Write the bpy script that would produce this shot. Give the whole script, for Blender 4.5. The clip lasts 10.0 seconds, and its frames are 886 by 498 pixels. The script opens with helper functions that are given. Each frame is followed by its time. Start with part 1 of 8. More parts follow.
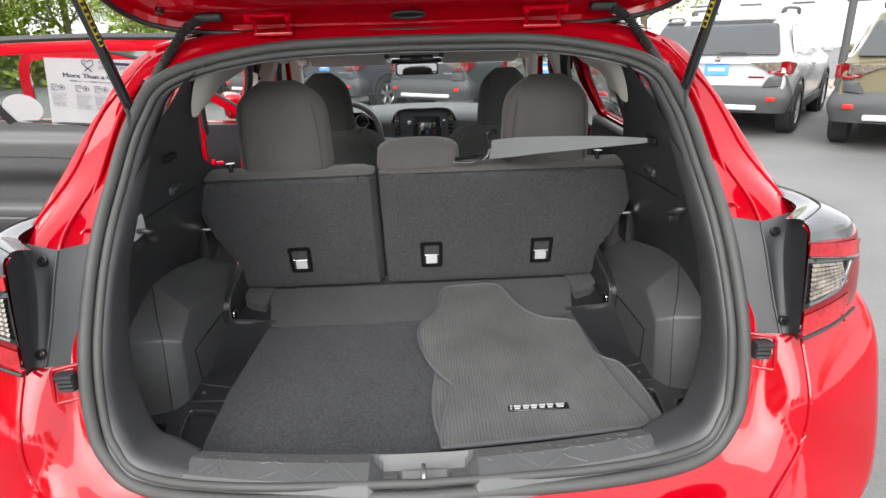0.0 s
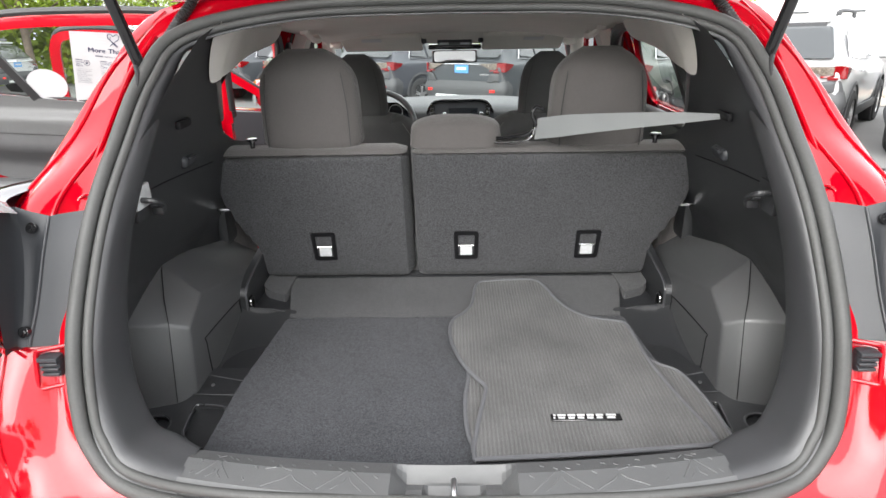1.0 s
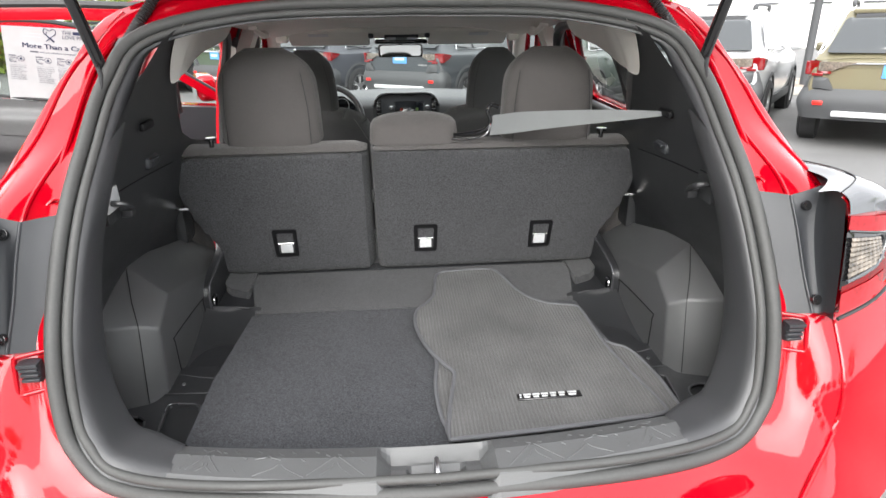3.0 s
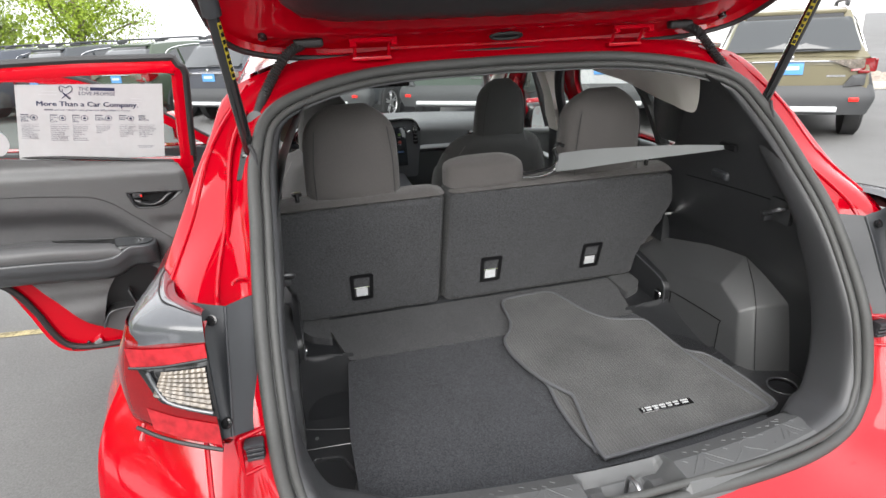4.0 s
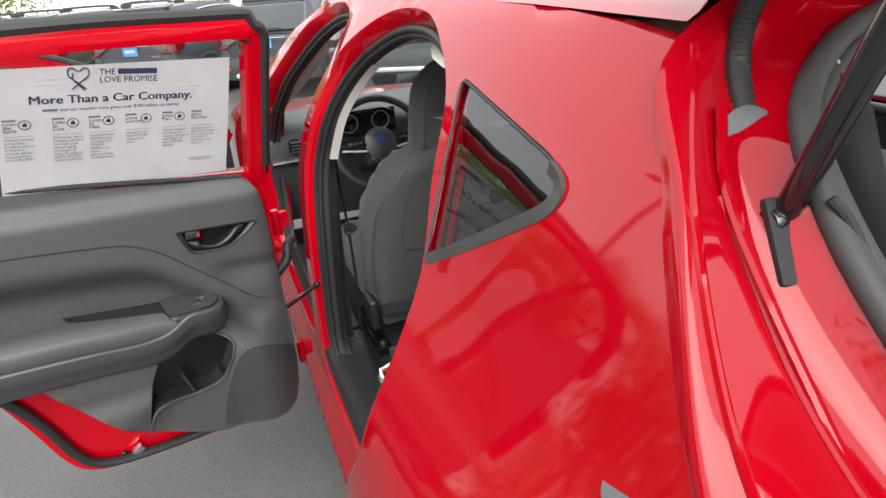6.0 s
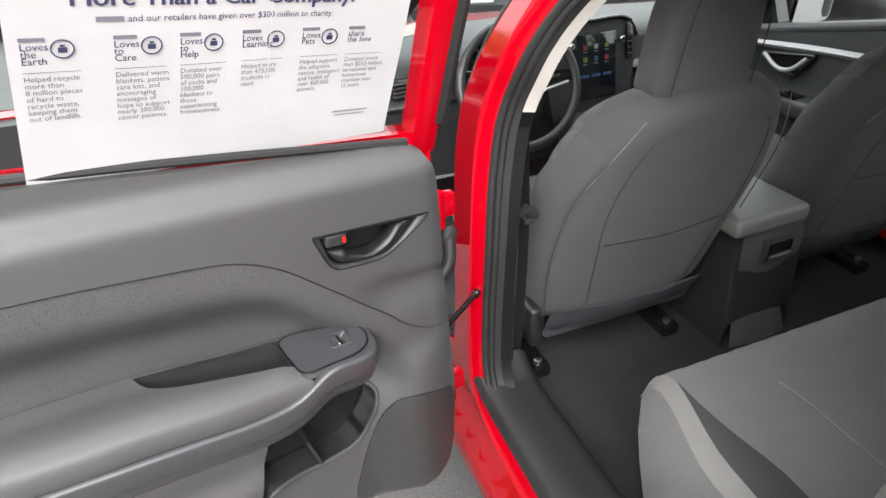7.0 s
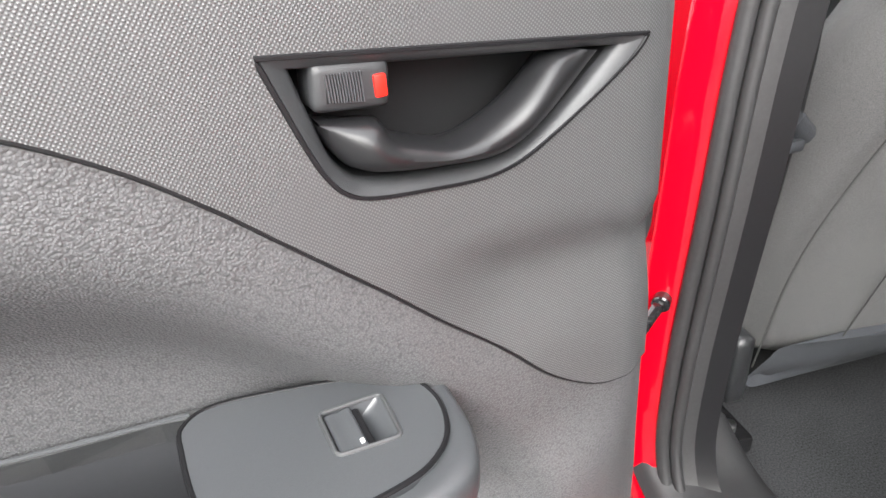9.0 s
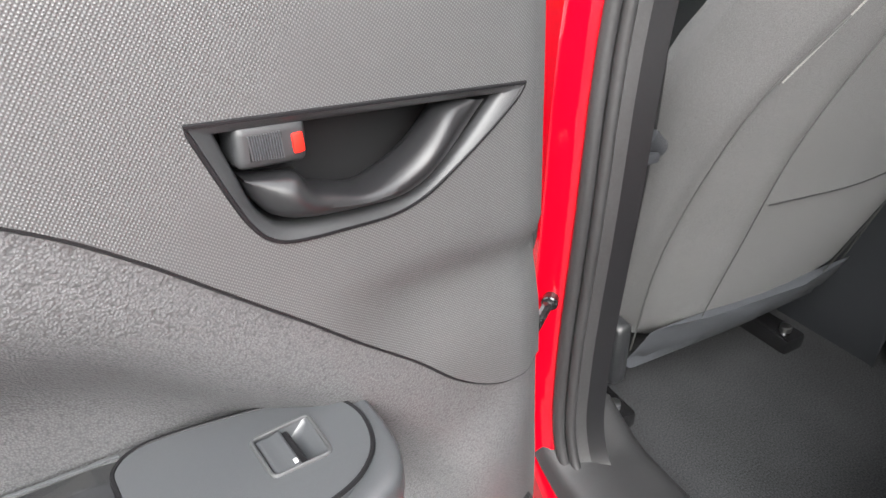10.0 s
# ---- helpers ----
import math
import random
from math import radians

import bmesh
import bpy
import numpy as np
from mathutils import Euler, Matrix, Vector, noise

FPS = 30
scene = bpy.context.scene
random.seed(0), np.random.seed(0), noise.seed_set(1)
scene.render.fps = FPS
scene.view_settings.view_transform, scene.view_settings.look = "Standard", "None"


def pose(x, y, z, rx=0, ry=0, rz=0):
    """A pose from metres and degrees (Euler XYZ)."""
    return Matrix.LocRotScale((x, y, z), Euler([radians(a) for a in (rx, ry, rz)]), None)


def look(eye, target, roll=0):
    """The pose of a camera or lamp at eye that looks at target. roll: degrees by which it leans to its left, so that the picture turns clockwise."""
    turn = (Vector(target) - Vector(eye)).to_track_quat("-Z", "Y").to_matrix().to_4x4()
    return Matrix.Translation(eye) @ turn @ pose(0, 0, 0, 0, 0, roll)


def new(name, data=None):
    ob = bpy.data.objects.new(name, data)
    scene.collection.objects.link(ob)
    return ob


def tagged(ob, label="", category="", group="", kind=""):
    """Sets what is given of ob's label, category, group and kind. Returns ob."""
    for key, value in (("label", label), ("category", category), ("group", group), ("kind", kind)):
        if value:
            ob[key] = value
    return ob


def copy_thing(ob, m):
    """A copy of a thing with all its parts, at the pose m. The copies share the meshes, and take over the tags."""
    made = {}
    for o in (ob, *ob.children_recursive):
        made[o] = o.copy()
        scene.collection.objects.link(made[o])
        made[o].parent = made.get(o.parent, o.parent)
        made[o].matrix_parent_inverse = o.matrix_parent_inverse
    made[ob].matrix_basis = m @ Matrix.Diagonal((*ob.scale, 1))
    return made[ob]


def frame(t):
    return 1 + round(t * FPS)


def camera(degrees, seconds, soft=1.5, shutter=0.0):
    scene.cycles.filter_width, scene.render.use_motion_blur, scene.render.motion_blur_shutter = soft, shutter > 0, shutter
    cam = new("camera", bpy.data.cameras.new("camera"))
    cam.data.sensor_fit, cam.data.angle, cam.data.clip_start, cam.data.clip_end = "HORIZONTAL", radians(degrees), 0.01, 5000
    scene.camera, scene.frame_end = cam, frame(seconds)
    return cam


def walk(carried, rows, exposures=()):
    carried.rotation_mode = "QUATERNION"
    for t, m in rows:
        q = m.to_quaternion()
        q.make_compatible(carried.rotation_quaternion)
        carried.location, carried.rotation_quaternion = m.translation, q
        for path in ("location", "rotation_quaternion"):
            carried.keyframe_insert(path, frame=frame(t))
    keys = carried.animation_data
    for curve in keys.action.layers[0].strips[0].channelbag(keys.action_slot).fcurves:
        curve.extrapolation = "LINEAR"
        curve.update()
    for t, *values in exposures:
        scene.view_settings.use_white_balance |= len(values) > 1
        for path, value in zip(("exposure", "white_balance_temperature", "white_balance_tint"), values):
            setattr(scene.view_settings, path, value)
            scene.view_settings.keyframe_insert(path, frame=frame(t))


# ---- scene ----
cam = camera(73.1, 10.0)
PATH = [
    (0, (0.019, -0.847, 1.509), (0.075, 0.994, 0.73), -1.7),
    (0.5, (0.003, -0.751, 1.433), (-0.032, 1.09, 0.652), -1.5),
    (1, (0.006, -0.726, 1.414), (-0.037, 1.123, 0.653), -1.1),
    (1.5, (0.0, -0.721, 1.416), (-0.027, 1.126, 0.649), -0.8),
    (2, (0.001, -0.72, 1.413), (-0.01, 1.124, 0.639), -0.6),
    (2.2, (0.002, -0.721, 1.416), (0.007, 1.12, 0.635), -0.5),
    (3.5, (-0.208, -0.798, 1.493), (0.085, 1.013, 0.697), -0.9),
    (4, (-0.482, -0.759, 1.561), (-0.044, 1.029, 0.779), -2.0),
    (4.5, (-0.667, -0.547, 1.573), (-0.128, 1.218, 0.802), -3.2),
    (5, (-0.827, -0.32, 1.614), (-0.234, 1.418, 0.823), -3.7),
    (5.2, (-0.875, -0.248, 1.615), (-0.267, 1.484, 0.821), -3.7),
    (6.3, (-0.997, 0.29, 1.454), (-0.362, 1.925, 0.492), -3.2),
    (6.5, (-1.042, 0.426, 1.447), (-0.409, 2.033, 0.439), -2.9),
    (7, (-1.136, 0.759, 1.359), (-0.594, 2.371, 0.307), -3.9),
    (7.5, (-1.124, 1.034, 1.194), (-0.67, 2.662, 0.124), -5.2),
    (8, (-1.081, 1.198, 1.047), (-0.682, 2.844, -0.015), -5.2),
    (8.5, (-1.067, 1.249, 1.002), (-0.707, 2.92, -0.037), -5.8),
    (9, (-1.068, 1.258, 0.995), (-0.696, 2.95, -0.004), -5.9),
    (9.5, (-1.069, 1.26, 0.995), (-0.665, 2.944, -0.004), -5.7),
    (10, (-1.082, 1.239, 1.026), (-0.38, 2.807, 0.003), -3.5),
]
walk(cam, [(t, look(eye, target, roll)) for t, eye, target, roll in PATH], exposures=[(0.0, 1.62), (0.5, 1.92), (1.0, 2.07), (2.2, 2.07), (3.5, 1.82), (4.0, 1.62), (5.2, 1.58), (6.3, 1.28), (6.5, 1.34), (6.7, 1.50), (7.0, 1.98), (7.5, 2.30), (8.0, 2.62), (8.5, 2.85), (9.5, 2.90), (10.0, 2.92)])

# ---------------------------------------------------------------- light
world = bpy.data.worlds.new("sky")
scene.world = world
world.use_nodes = True
wn = world.node_tree
sky = wn.nodes.new("ShaderNodeTexSky")
sky.sky_type, sky.sun_disc = "NISHITA", False
sky.sun_elevation, sky.sun_rotation = radians(39), radians(202)
sky.air_density, sky.dust_density, sky.ozone_density = 1.0, 4.0, 1.0
pale = wn.nodes.new("ShaderNodeHueSaturation")
pale.inputs["Saturation"].default_value = 0.15
cloud = wn.nodes.new("ShaderNodeMixRGB")
cloud.inputs["Fac"].default_value = 0.75
cloud.inputs["Color2"].default_value = (6.2, 6.3, 6.5, 1)
wn.links.new(sky.outputs[0], pale.inputs["Color"])
wn.links.new(pale.outputs[0], cloud.inputs["Color1"])
wn.links.new(cloud.outputs[0], wn.nodes["Background"].inputs["Color"])
wn.nodes["Background"].inputs["Strength"].default_value = 0.15
sun_data = bpy.data.lights.new("sun", "SUN")
sun_data.energy, sun_data.angle, sun_data.color = 1.35, radians(60), (1.0, 0.97, 0.93)
sun = new("sun", sun_data)
sun.matrix_world = look((-3.0, -7.5, 6.6), (0, 0, 0))


# ---------------------------------------------------------------- materials
def surface(name, base, rough=0.5, metal=0.0, spread=0.12, grain=300.0, big=6.0, bump=0.0, bump_scale=400.0, coat=0.0,
            spec=0.5, rough_spread=0.08, sheen=0.0, clear=0.0, blotch=1.0, coat_ior=1.5):
    """A procedural surface: colour varied at two scales, with fine relief."""
    m = bpy.data.materials.new(name)
    m.use_nodes = True
    nt = m.node_tree
    b = nt.nodes["Principled BSDF"]
    at = nt.nodes.new("ShaderNodeTexCoord")
    fine, wide = nt.nodes.new("ShaderNodeTexNoise"), nt.nodes.new("ShaderNodeTexNoise")
    fine.inputs["Scale"].default_value, fine.inputs["Detail"].default_value = grain, 2
    wide.inputs["Scale"].default_value, wide.inputs["Detail"].default_value = big, 4
    for n in (fine, wide):
        nt.links.new(at.outputs["Object"], n.inputs["Vector"])
    add = nt.nodes.new("ShaderNodeMath")
    add.operation = "MULTIPLY_ADD"
    nt.links.new(fine.outputs["Fac"], add.inputs[2])
    nt.links.new(wide.outputs["Fac"], add.inputs[0])
    add.inputs[1].default_value = blotch
    ramp = nt.nodes.new("ShaderNodeMapRange")
    ramp.inputs["From Min"].default_value, ramp.inputs["From Max"].default_value = 0.1 + 0.5 * blotch, 0.9 + 0.5 * blotch
    ramp.inputs["To Min"].default_value, ramp.inputs["To Max"].default_value = 1 - spread, 1 + spread
    nt.links.new(add.outputs[0], ramp.inputs["Value"])
    tint = nt.nodes.new("ShaderNodeVectorMath")
    tint.operation = "SCALE"
    tint.inputs[0].default_value = base
    nt.links.new(ramp.outputs[0], tint.inputs["Scale"])
    nt.links.new(tint.outputs[0], b.inputs["Base Color"])
    rr = nt.nodes.new("ShaderNodeMapRange")
    rr.inputs["To Min"].default_value, rr.inputs["To Max"].default_value = max(rough - rough_spread, 0.01), min(rough + rough_spread, 1)
    nt.links.new(wide.outputs["Fac"], rr.inputs["Value"])
    nt.links.new(rr.outputs[0], b.inputs["Roughness"])
    b.inputs["Metallic"].default_value = metal
    b.inputs["Specular IOR Level"].default_value = spec
    b.inputs["Coat Weight"].default_value = coat
    b.inputs["Coat Roughness"].default_value = 0.03
    b.inputs["Coat IOR"].default_value = coat_ior
    b.inputs["Sheen Weight"].default_value = sheen
    b.inputs["Sheen Roughness"].default_value = 0.5
    b.inputs["Transmission Weight"].default_value = clear
    if bump:
        rel = nt.nodes.new("ShaderNodeTexNoise")
        rel.inputs["Scale"].default_value, rel.inputs["Detail"].default_value = bump_scale, 3
        nt.links.new(at.outputs["Object"], rel.inputs["Vector"])
        bp = nt.nodes.new("ShaderNodeBump")
        bp.inputs["Strength"].default_value, bp.inputs["Distance"].default_value = bump, 0.002
        nt.links.new(rel.outputs["Fac"], bp.inputs["Height"])
        nt.links.new(bp.outputs[0], b.inputs["Normal"])
    return m


def glazing(name, tint, rough=0.0, shine=0.05):
    """A thin pane: clear with a glossy face."""
    m = bpy.data.materials.new(name)
    m.use_nodes = True
    nt = m.node_tree
    nt.nodes.remove(nt.nodes["Principled BSDF"])
    clear, gloss, mix, facing, power, scale = (nt.nodes.new("ShaderNode" + k) for k in ("BsdfTransparent", "BsdfGlossy", "MixShader", "LayerWeight", "Math", "MapRange"))
    clear.inputs["Color"].default_value = (*tint, 1)
    gloss.inputs["Roughness"].default_value = rough
    facing.inputs["Blend"].default_value = 0.5
    power.operation = "POWER"
    power.inputs[1].default_value = 5.0
    scale.inputs["To Min"].default_value, scale.inputs["To Max"].default_value = shine, 1.0
    nt.links.new(facing.outputs["Facing"], power.inputs[0])
    nt.links.new(power.outputs[0], scale.inputs["Value"])
    nt.links.new(scale.outputs[0], mix.inputs[0])
    nt.links.new(clear.outputs[0], mix.inputs[1])
    nt.links.new(gloss.outputs[0], mix.inputs[2])
    nt.links.new(mix.outputs[0], nt.nodes["Material Output"].inputs["Surface"])
    return m


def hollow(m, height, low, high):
    """Paints shade into a relief's colour: its hollows a little darker than its crests."""
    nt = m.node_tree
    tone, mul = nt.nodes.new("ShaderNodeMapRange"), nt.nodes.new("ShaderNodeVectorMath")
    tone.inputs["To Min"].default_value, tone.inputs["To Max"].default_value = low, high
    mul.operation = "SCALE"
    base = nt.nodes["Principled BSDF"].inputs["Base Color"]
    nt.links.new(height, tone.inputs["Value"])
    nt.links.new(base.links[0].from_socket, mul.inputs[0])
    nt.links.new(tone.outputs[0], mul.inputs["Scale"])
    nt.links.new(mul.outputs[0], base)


def woven(name, base, rough, pitch, depth, spread=0.25, angle=0.0, kind="rib", sheen=0.0):
    """A surface with a regular fine relief: ribs of a mat, or the small pips of embossed plastic."""
    m = surface(name, base, rough, spread=spread, grain=900, big=8, sheen=sheen, spec=0.75 if kind == "pip" else 0.3, blotch=0.3)
    nt = m.node_tree
    at = nt.nodes.new("ShaderNodeTexCoord")
    turn = nt.nodes.new("ShaderNodeMapping")
    turn.inputs["Rotation"].default_value = (0, 0, angle) if kind == "rib" else (0, angle, 0)
    nt.links.new(at.outputs["Object"], turn.inputs["Vector"])
    waves = []
    for axis in (("X",) if kind == "rib" else ("X", "Z")):
        w = nt.nodes.new("ShaderNodeTexWave")
        w.wave_type, w.bands_direction, w.wave_profile = "BANDS", axis, "SIN"
        w.inputs["Scale"].default_value = 0.314 / pitch
        w.inputs["Distortion"].default_value = 0.15 if kind == "rib" else 0.0
        w.inputs["Detail"].default_value = 1
        w.inputs["Detail Scale"].default_value = 3
        nt.links.new(turn.outputs[0], w.inputs["Vector"])
        waves.append(w)
    height = waves[0].outputs["Fac"]
    if len(waves) > 1:
        mul = nt.nodes.new("ShaderNodeMath")
        mul.operation = "MULTIPLY"
        nt.links.new(waves[0].outputs["Fac"], mul.inputs[0])
        nt.links.new(waves[1].outputs["Fac"], mul.inputs[1])
        height = mul.outputs[0]
    # Shade between ribs and pips goes into the base colour here.
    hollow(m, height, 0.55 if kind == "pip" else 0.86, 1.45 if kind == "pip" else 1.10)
    bp = nt.nodes.new("ShaderNodeBump")
    bp.inputs["Strength"].default_value, bp.inputs["Distance"].default_value = 0.7, depth
    nt.links.new(height, bp.inputs["Height"])
    nt.links.new(bp.outputs[0], nt.nodes["Principled BSDF"].inputs["Normal"])
    return m


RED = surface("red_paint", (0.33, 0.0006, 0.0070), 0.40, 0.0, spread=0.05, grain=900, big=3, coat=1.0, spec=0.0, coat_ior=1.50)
# Same red as RED, lightened to stand in for light on jambs, tailgate, doors.
RED_LIT = surface("lit_red_paint", (0.48, 0.0009, 0.0100), 0.40, 0.0, spread=0.06, grain=500, big=5, coat=1.0, spec=0.0, coat_ior=1.42)
RED.node_tree.nodes["Principled BSDF"].inputs["Coat Roughness"].default_value = 0.045
PLASTIC = surface("black_plastic", (0.022, 0.023, 0.025), 0.34, spread=0.15, grain=700, big=7, bump=0.25, bump_scale=1400, spec=0.85)
GREY_PLASTIC = surface("grey_plastic", (0.030, 0.032, 0.036), 0.45, spread=0.12, grain=700, big=7, bump=0.2, bump_scale=1200, spec=0.45)
GLOSS = surface("gloss_black", (0.012, 0.012, 0.013), 0.12, spread=0.1, coat=0.5)
HOUSING_PLASTIC = surface("satin_housing_plastic", (0.062, 0.063, 0.065), 0.38, spread=0.12, grain=700, big=7, bump=0.2, bump_scale=1400, spec=0.85)
FRONT_FABRIC = surface("front_seat_fabric", (0.086, 0.085, 0.086), 0.9, spread=0.35, grain=900, big=9, bump=0.5, bump_scale=1100, spec=0.15, sheen=0.15, blotch=0.3)
SEAL_RUBBER = surface("grey_seal_rubber", (0.050, 0.051, 0.050), 0.6, spread=0.15, grain=250, big=12, bump=0.1, bump_scale=600)
RUBBER = surface("rubber", (0.021, 0.021, 0.022), 0.55, spread=0.18, grain=250, big=12, bump=0.1, bump_scale=600)
FELT = surface("felt", (0.060, 0.061, 0.064), 0.95, spread=0.9, grain=370, big=14, bump=0.8, bump_scale=700, spec=0.1, sheen=0.12, blotch=0.12)
CARPET = surface("carpet", (0.038, 0.040, 0.045), 0.95, spread=1.0, grain=360, big=10, bump=0.8, bump_scale=650, spec=0.1, sheen=0.12, blotch=0.15)
FABRIC = surface("seat_fabric", (0.088, 0.082, 0.080), 0.9, spread=0.35, grain=900, big=9, bump=0.5, bump_scale=1100, spec=0.15, sheen=0.2, blotch=0.3)
FABRIC_LIGHT = surface("seat_fabric_light", (0.20, 0.197, 0.19), 0.9, spread=0.16, grain=1200, big=9, bump=0.35, bump_scale=1500, spec=0.15, sheen=0.2)
LINER = surface("headliner", (0.84, 0.80, 0.75), 0.9, spread=0.06, grain=600, big=8, bump=0.15, bump_scale=900, spec=0.2)
VISOR = surface("visor_cloth", (0.68, 0.65, 0.60), 0.9, spread=0.08, grain=600, big=8, bump=0.2, bump_scale=900, spec=0.2)
POCKET_BLACK = surface("deep_black_plastic", (0.008, 0.008, 0.009), 0.45, spread=0.1, spec=0.25)
STRAP = surface("belt_webbing", (0.17, 0.178, 0.18), 0.6, spread=0.08, grain=900, big=20, bump=0.2, bump_scale=1600)
CHROME = surface("chrome", (0.75, 0.75, 0.76), 0.12, 1.0, spread=0.05)
STEEL = surface("steel", (0.45, 0.45, 0.46), 0.35, 1.0, spread=0.1)
SILVER = surface("silver_plastic", (0.62, 0.63, 0.64), 0.35, 0.2, spread=0.12, grain=120)
WHITE = surface("white_print", (0.53, 0.53, 0.54), 0.45, spread=0.04, grain=30, big=4)
INK = surface("navy_ink", (0.035, 0.042, 0.095), 0.5, spread=0.1)
INK_GREY = surface("grey_ink", (0.25, 0.26, 0.30), 0.5, spread=0.1)
YELLOW = surface("yellow_label", (0.36, 0.28, 0.016), 0.5, spread=0.1)
BRACKET = surface("bracket_metal", (0.030, 0.030, 0.032), 0.65, 0.0, spread=0.2, grain=300, spec=0.25)
ORANGE = surface("orange_red_mark", (0.75, 0.015, 0.008), 0.4, spread=0.05)
GLASS = glazing("clear_glass", (0.86, 0.90, 0.88))
DARKGLASS = glazing("tinted_glass", (0.42, 0.45, 0.44), shine=0.10)
LENS = surface("clear_lens", (0.13, 0.11, 0.09), 0.25, 0.1, spread=0.8, grain=90, big=35, bump=0.3, bump_scale=220, coat=0.25)
REDLENS = surface("red_lens", (0.17, 0.002, 0.004), 0.10, spread=0.12, grain=300, big=25, bump=0.06, bump_scale=200, coat=0.6)
MIRROR = surface("mirror", (0.85, 0.87, 0.88), 0.02, 1.0, spread=0.01, rough_spread=0.005)
RING_GREY = surface("ring_plastic", (0.042, 0.043, 0.046), 0.46, spread=0.12, grain=700, big=7, bump=0.2, bump_scale=1200, spec=0.6)
SMOOTH_TRIM = surface("smooth_trim_plastic", (0.055, 0.056, 0.060), 0.30, spread=0.1, spec=0.9)
SCREEN = surface("screen", (0.01, 0.012, 0.015), 0.1, spread=0.1, coat=0.5)


# ---------------------------------------------------------------- building helpers
from mathutils.geometry import delaunay_2d_cdt


def cr(pts, n=8, closed=False):
    """A Catmull-Rom curve through pts, n steps a span."""
    p = [Vector(q) for q in pts]
    k = len(p)
    out = []
    for i in range(k if closed else k - 1):
        a = p[(i - 1) % k] if closed or i else p[0] * 2 - p[1]
        b, c = p[i], p[(i + 1) % k]
        d = p[(i + 2) % k] if closed or i + 2 < k else p[-1] * 2 - p[-2]
        for j in range(n):
            t = j / n
            out.append(0.5 * (2 * b + (c - a) * t + (2 * a - 5 * b + 4 * c - d) * t * t + (3 * b - a - 3 * c + d) * t ** 3))
    if not closed:
        out.append(p[-1].copy())
    return out


def grid(rows, closed=False):
    """Faces over rows of equally many points."""
    n, m = len(rows), len(rows[0])
    verts = [tuple(v) for r in rows for v in r]
    faces = []
    for i in range(n - 1):
        for j in range(m if closed else m - 1):
            faces.append((i * m + j, i * m + (j + 1) % m, (i + 1) * m + (j + 1) % m, (i + 1) * m + j))
    return verts, faces


def loft(rings, n=6, k=4, closed=False):
    """A smooth surface through rings of control points; n steps along a ring, k from ring to ring."""
    rows = [cr(r, n, closed) for r in rings]
    cols = [cr(c, k) for c in zip(*rows)]
    return grid([list(r) for r in zip(*cols)], closed)


def flipped(data):
    return [(-x, y, z) for x, y, z in data[0]], [tuple(reversed(f)) for f in data[1]]


def joined(*datas):
    verts, faces = [], []
    for v, f in datas:
        k = len(verts)
        verts += list(v)
        faces += [tuple(i + k for i in q) for q in f]
    return verts, faces


def inside(p, poly):
    x, y = p
    c = False
    for i in range(len(poly)):
        (x1, y1), (x2, y2) = poly[i - 1], poly[i]
        if (y1 > y) != (y2 > y) and x < (x2 - x1) * (y - y1) / (y2 - y1) + x1:
            c = not c
    return c


def sheet(outline, place, holes=(), step=0.03, rim=None, marks=()):
    """A panel with that outline and holes in the plane, each point set in space by place(a, b). rim: a vector by which its edges
    turn back. marks: further polylines that the mesh keeps."""
    loops = [[(q[0], q[1]) for q in outline]] + [[(q[0], q[1]) for q in h] for h in holes]
    pts, edges = [], []
    for lp in loops:
        k = len(pts)
        pts += lp
        edges += [(k + i, k + (i + 1) % len(lp)) for i in range(len(lp))]
    for lp in marks:
        k = len(pts)
        pts += [(q[0], q[1]) for q in lp]
        edges += [(k + i, k + i + 1) for i in range(len(lp) - 1)]
    ax, ay = [q[0] for q in loops[0]], [q[1] for q in loops[0]]
    x = min(ax) + step / 2
    odd = 0
    while x < max(ax):
        y = min(ay) + step * (0.5 if odd else 1.0)
        while y < max(ay):
            if inside((x, y), loops[0]) and not any(inside((x, y), h) for h in loops[1:]):
                pts.append((x, y))
            y += step
        x += step
        odd = 1 - odd
    v2, _, tris, *_ = delaunay_2d_cdt([Vector(q) for q in pts], edges, [], 0, 1e-6)
    keep = []
    for f in tris:
        c = (sum(v2[i][0] for i in f) / 3, sum(v2[i][1] for i in f) / 3)
        if inside(c, loops[0]) and not any(inside(c, h) for h in loops[1:]):
            keep.append(tuple(f))
    verts = [tuple(place(q[0], q[1])) for q in v2]
    if rim is not None:
        seen = {}
        for f in keep:
            for a, b in zip(f, f[1:] + f[:1]):
                seen[(a, b)] = 1
        back = {}
        extra = []
        for a, b in seen:
            if (b, a) not in seen:
                for i in (a, b):
                    if i not in back:
                        r = rim(*v2[i]) if callable(rim) else rim
                        back[i] = len(verts)
                        verts.append(tuple(Vector(verts[i]) + Vector(r)))
                extra.append((b, a, back[a], back[b]))
        keep = keep + extra
    used = sorted({i for f in keep for i in f})
    at = {i: n for n, i in enumerate(used)}
    return [verts[i] for i in used], [tuple(at[i] for i in f) for f in keep]


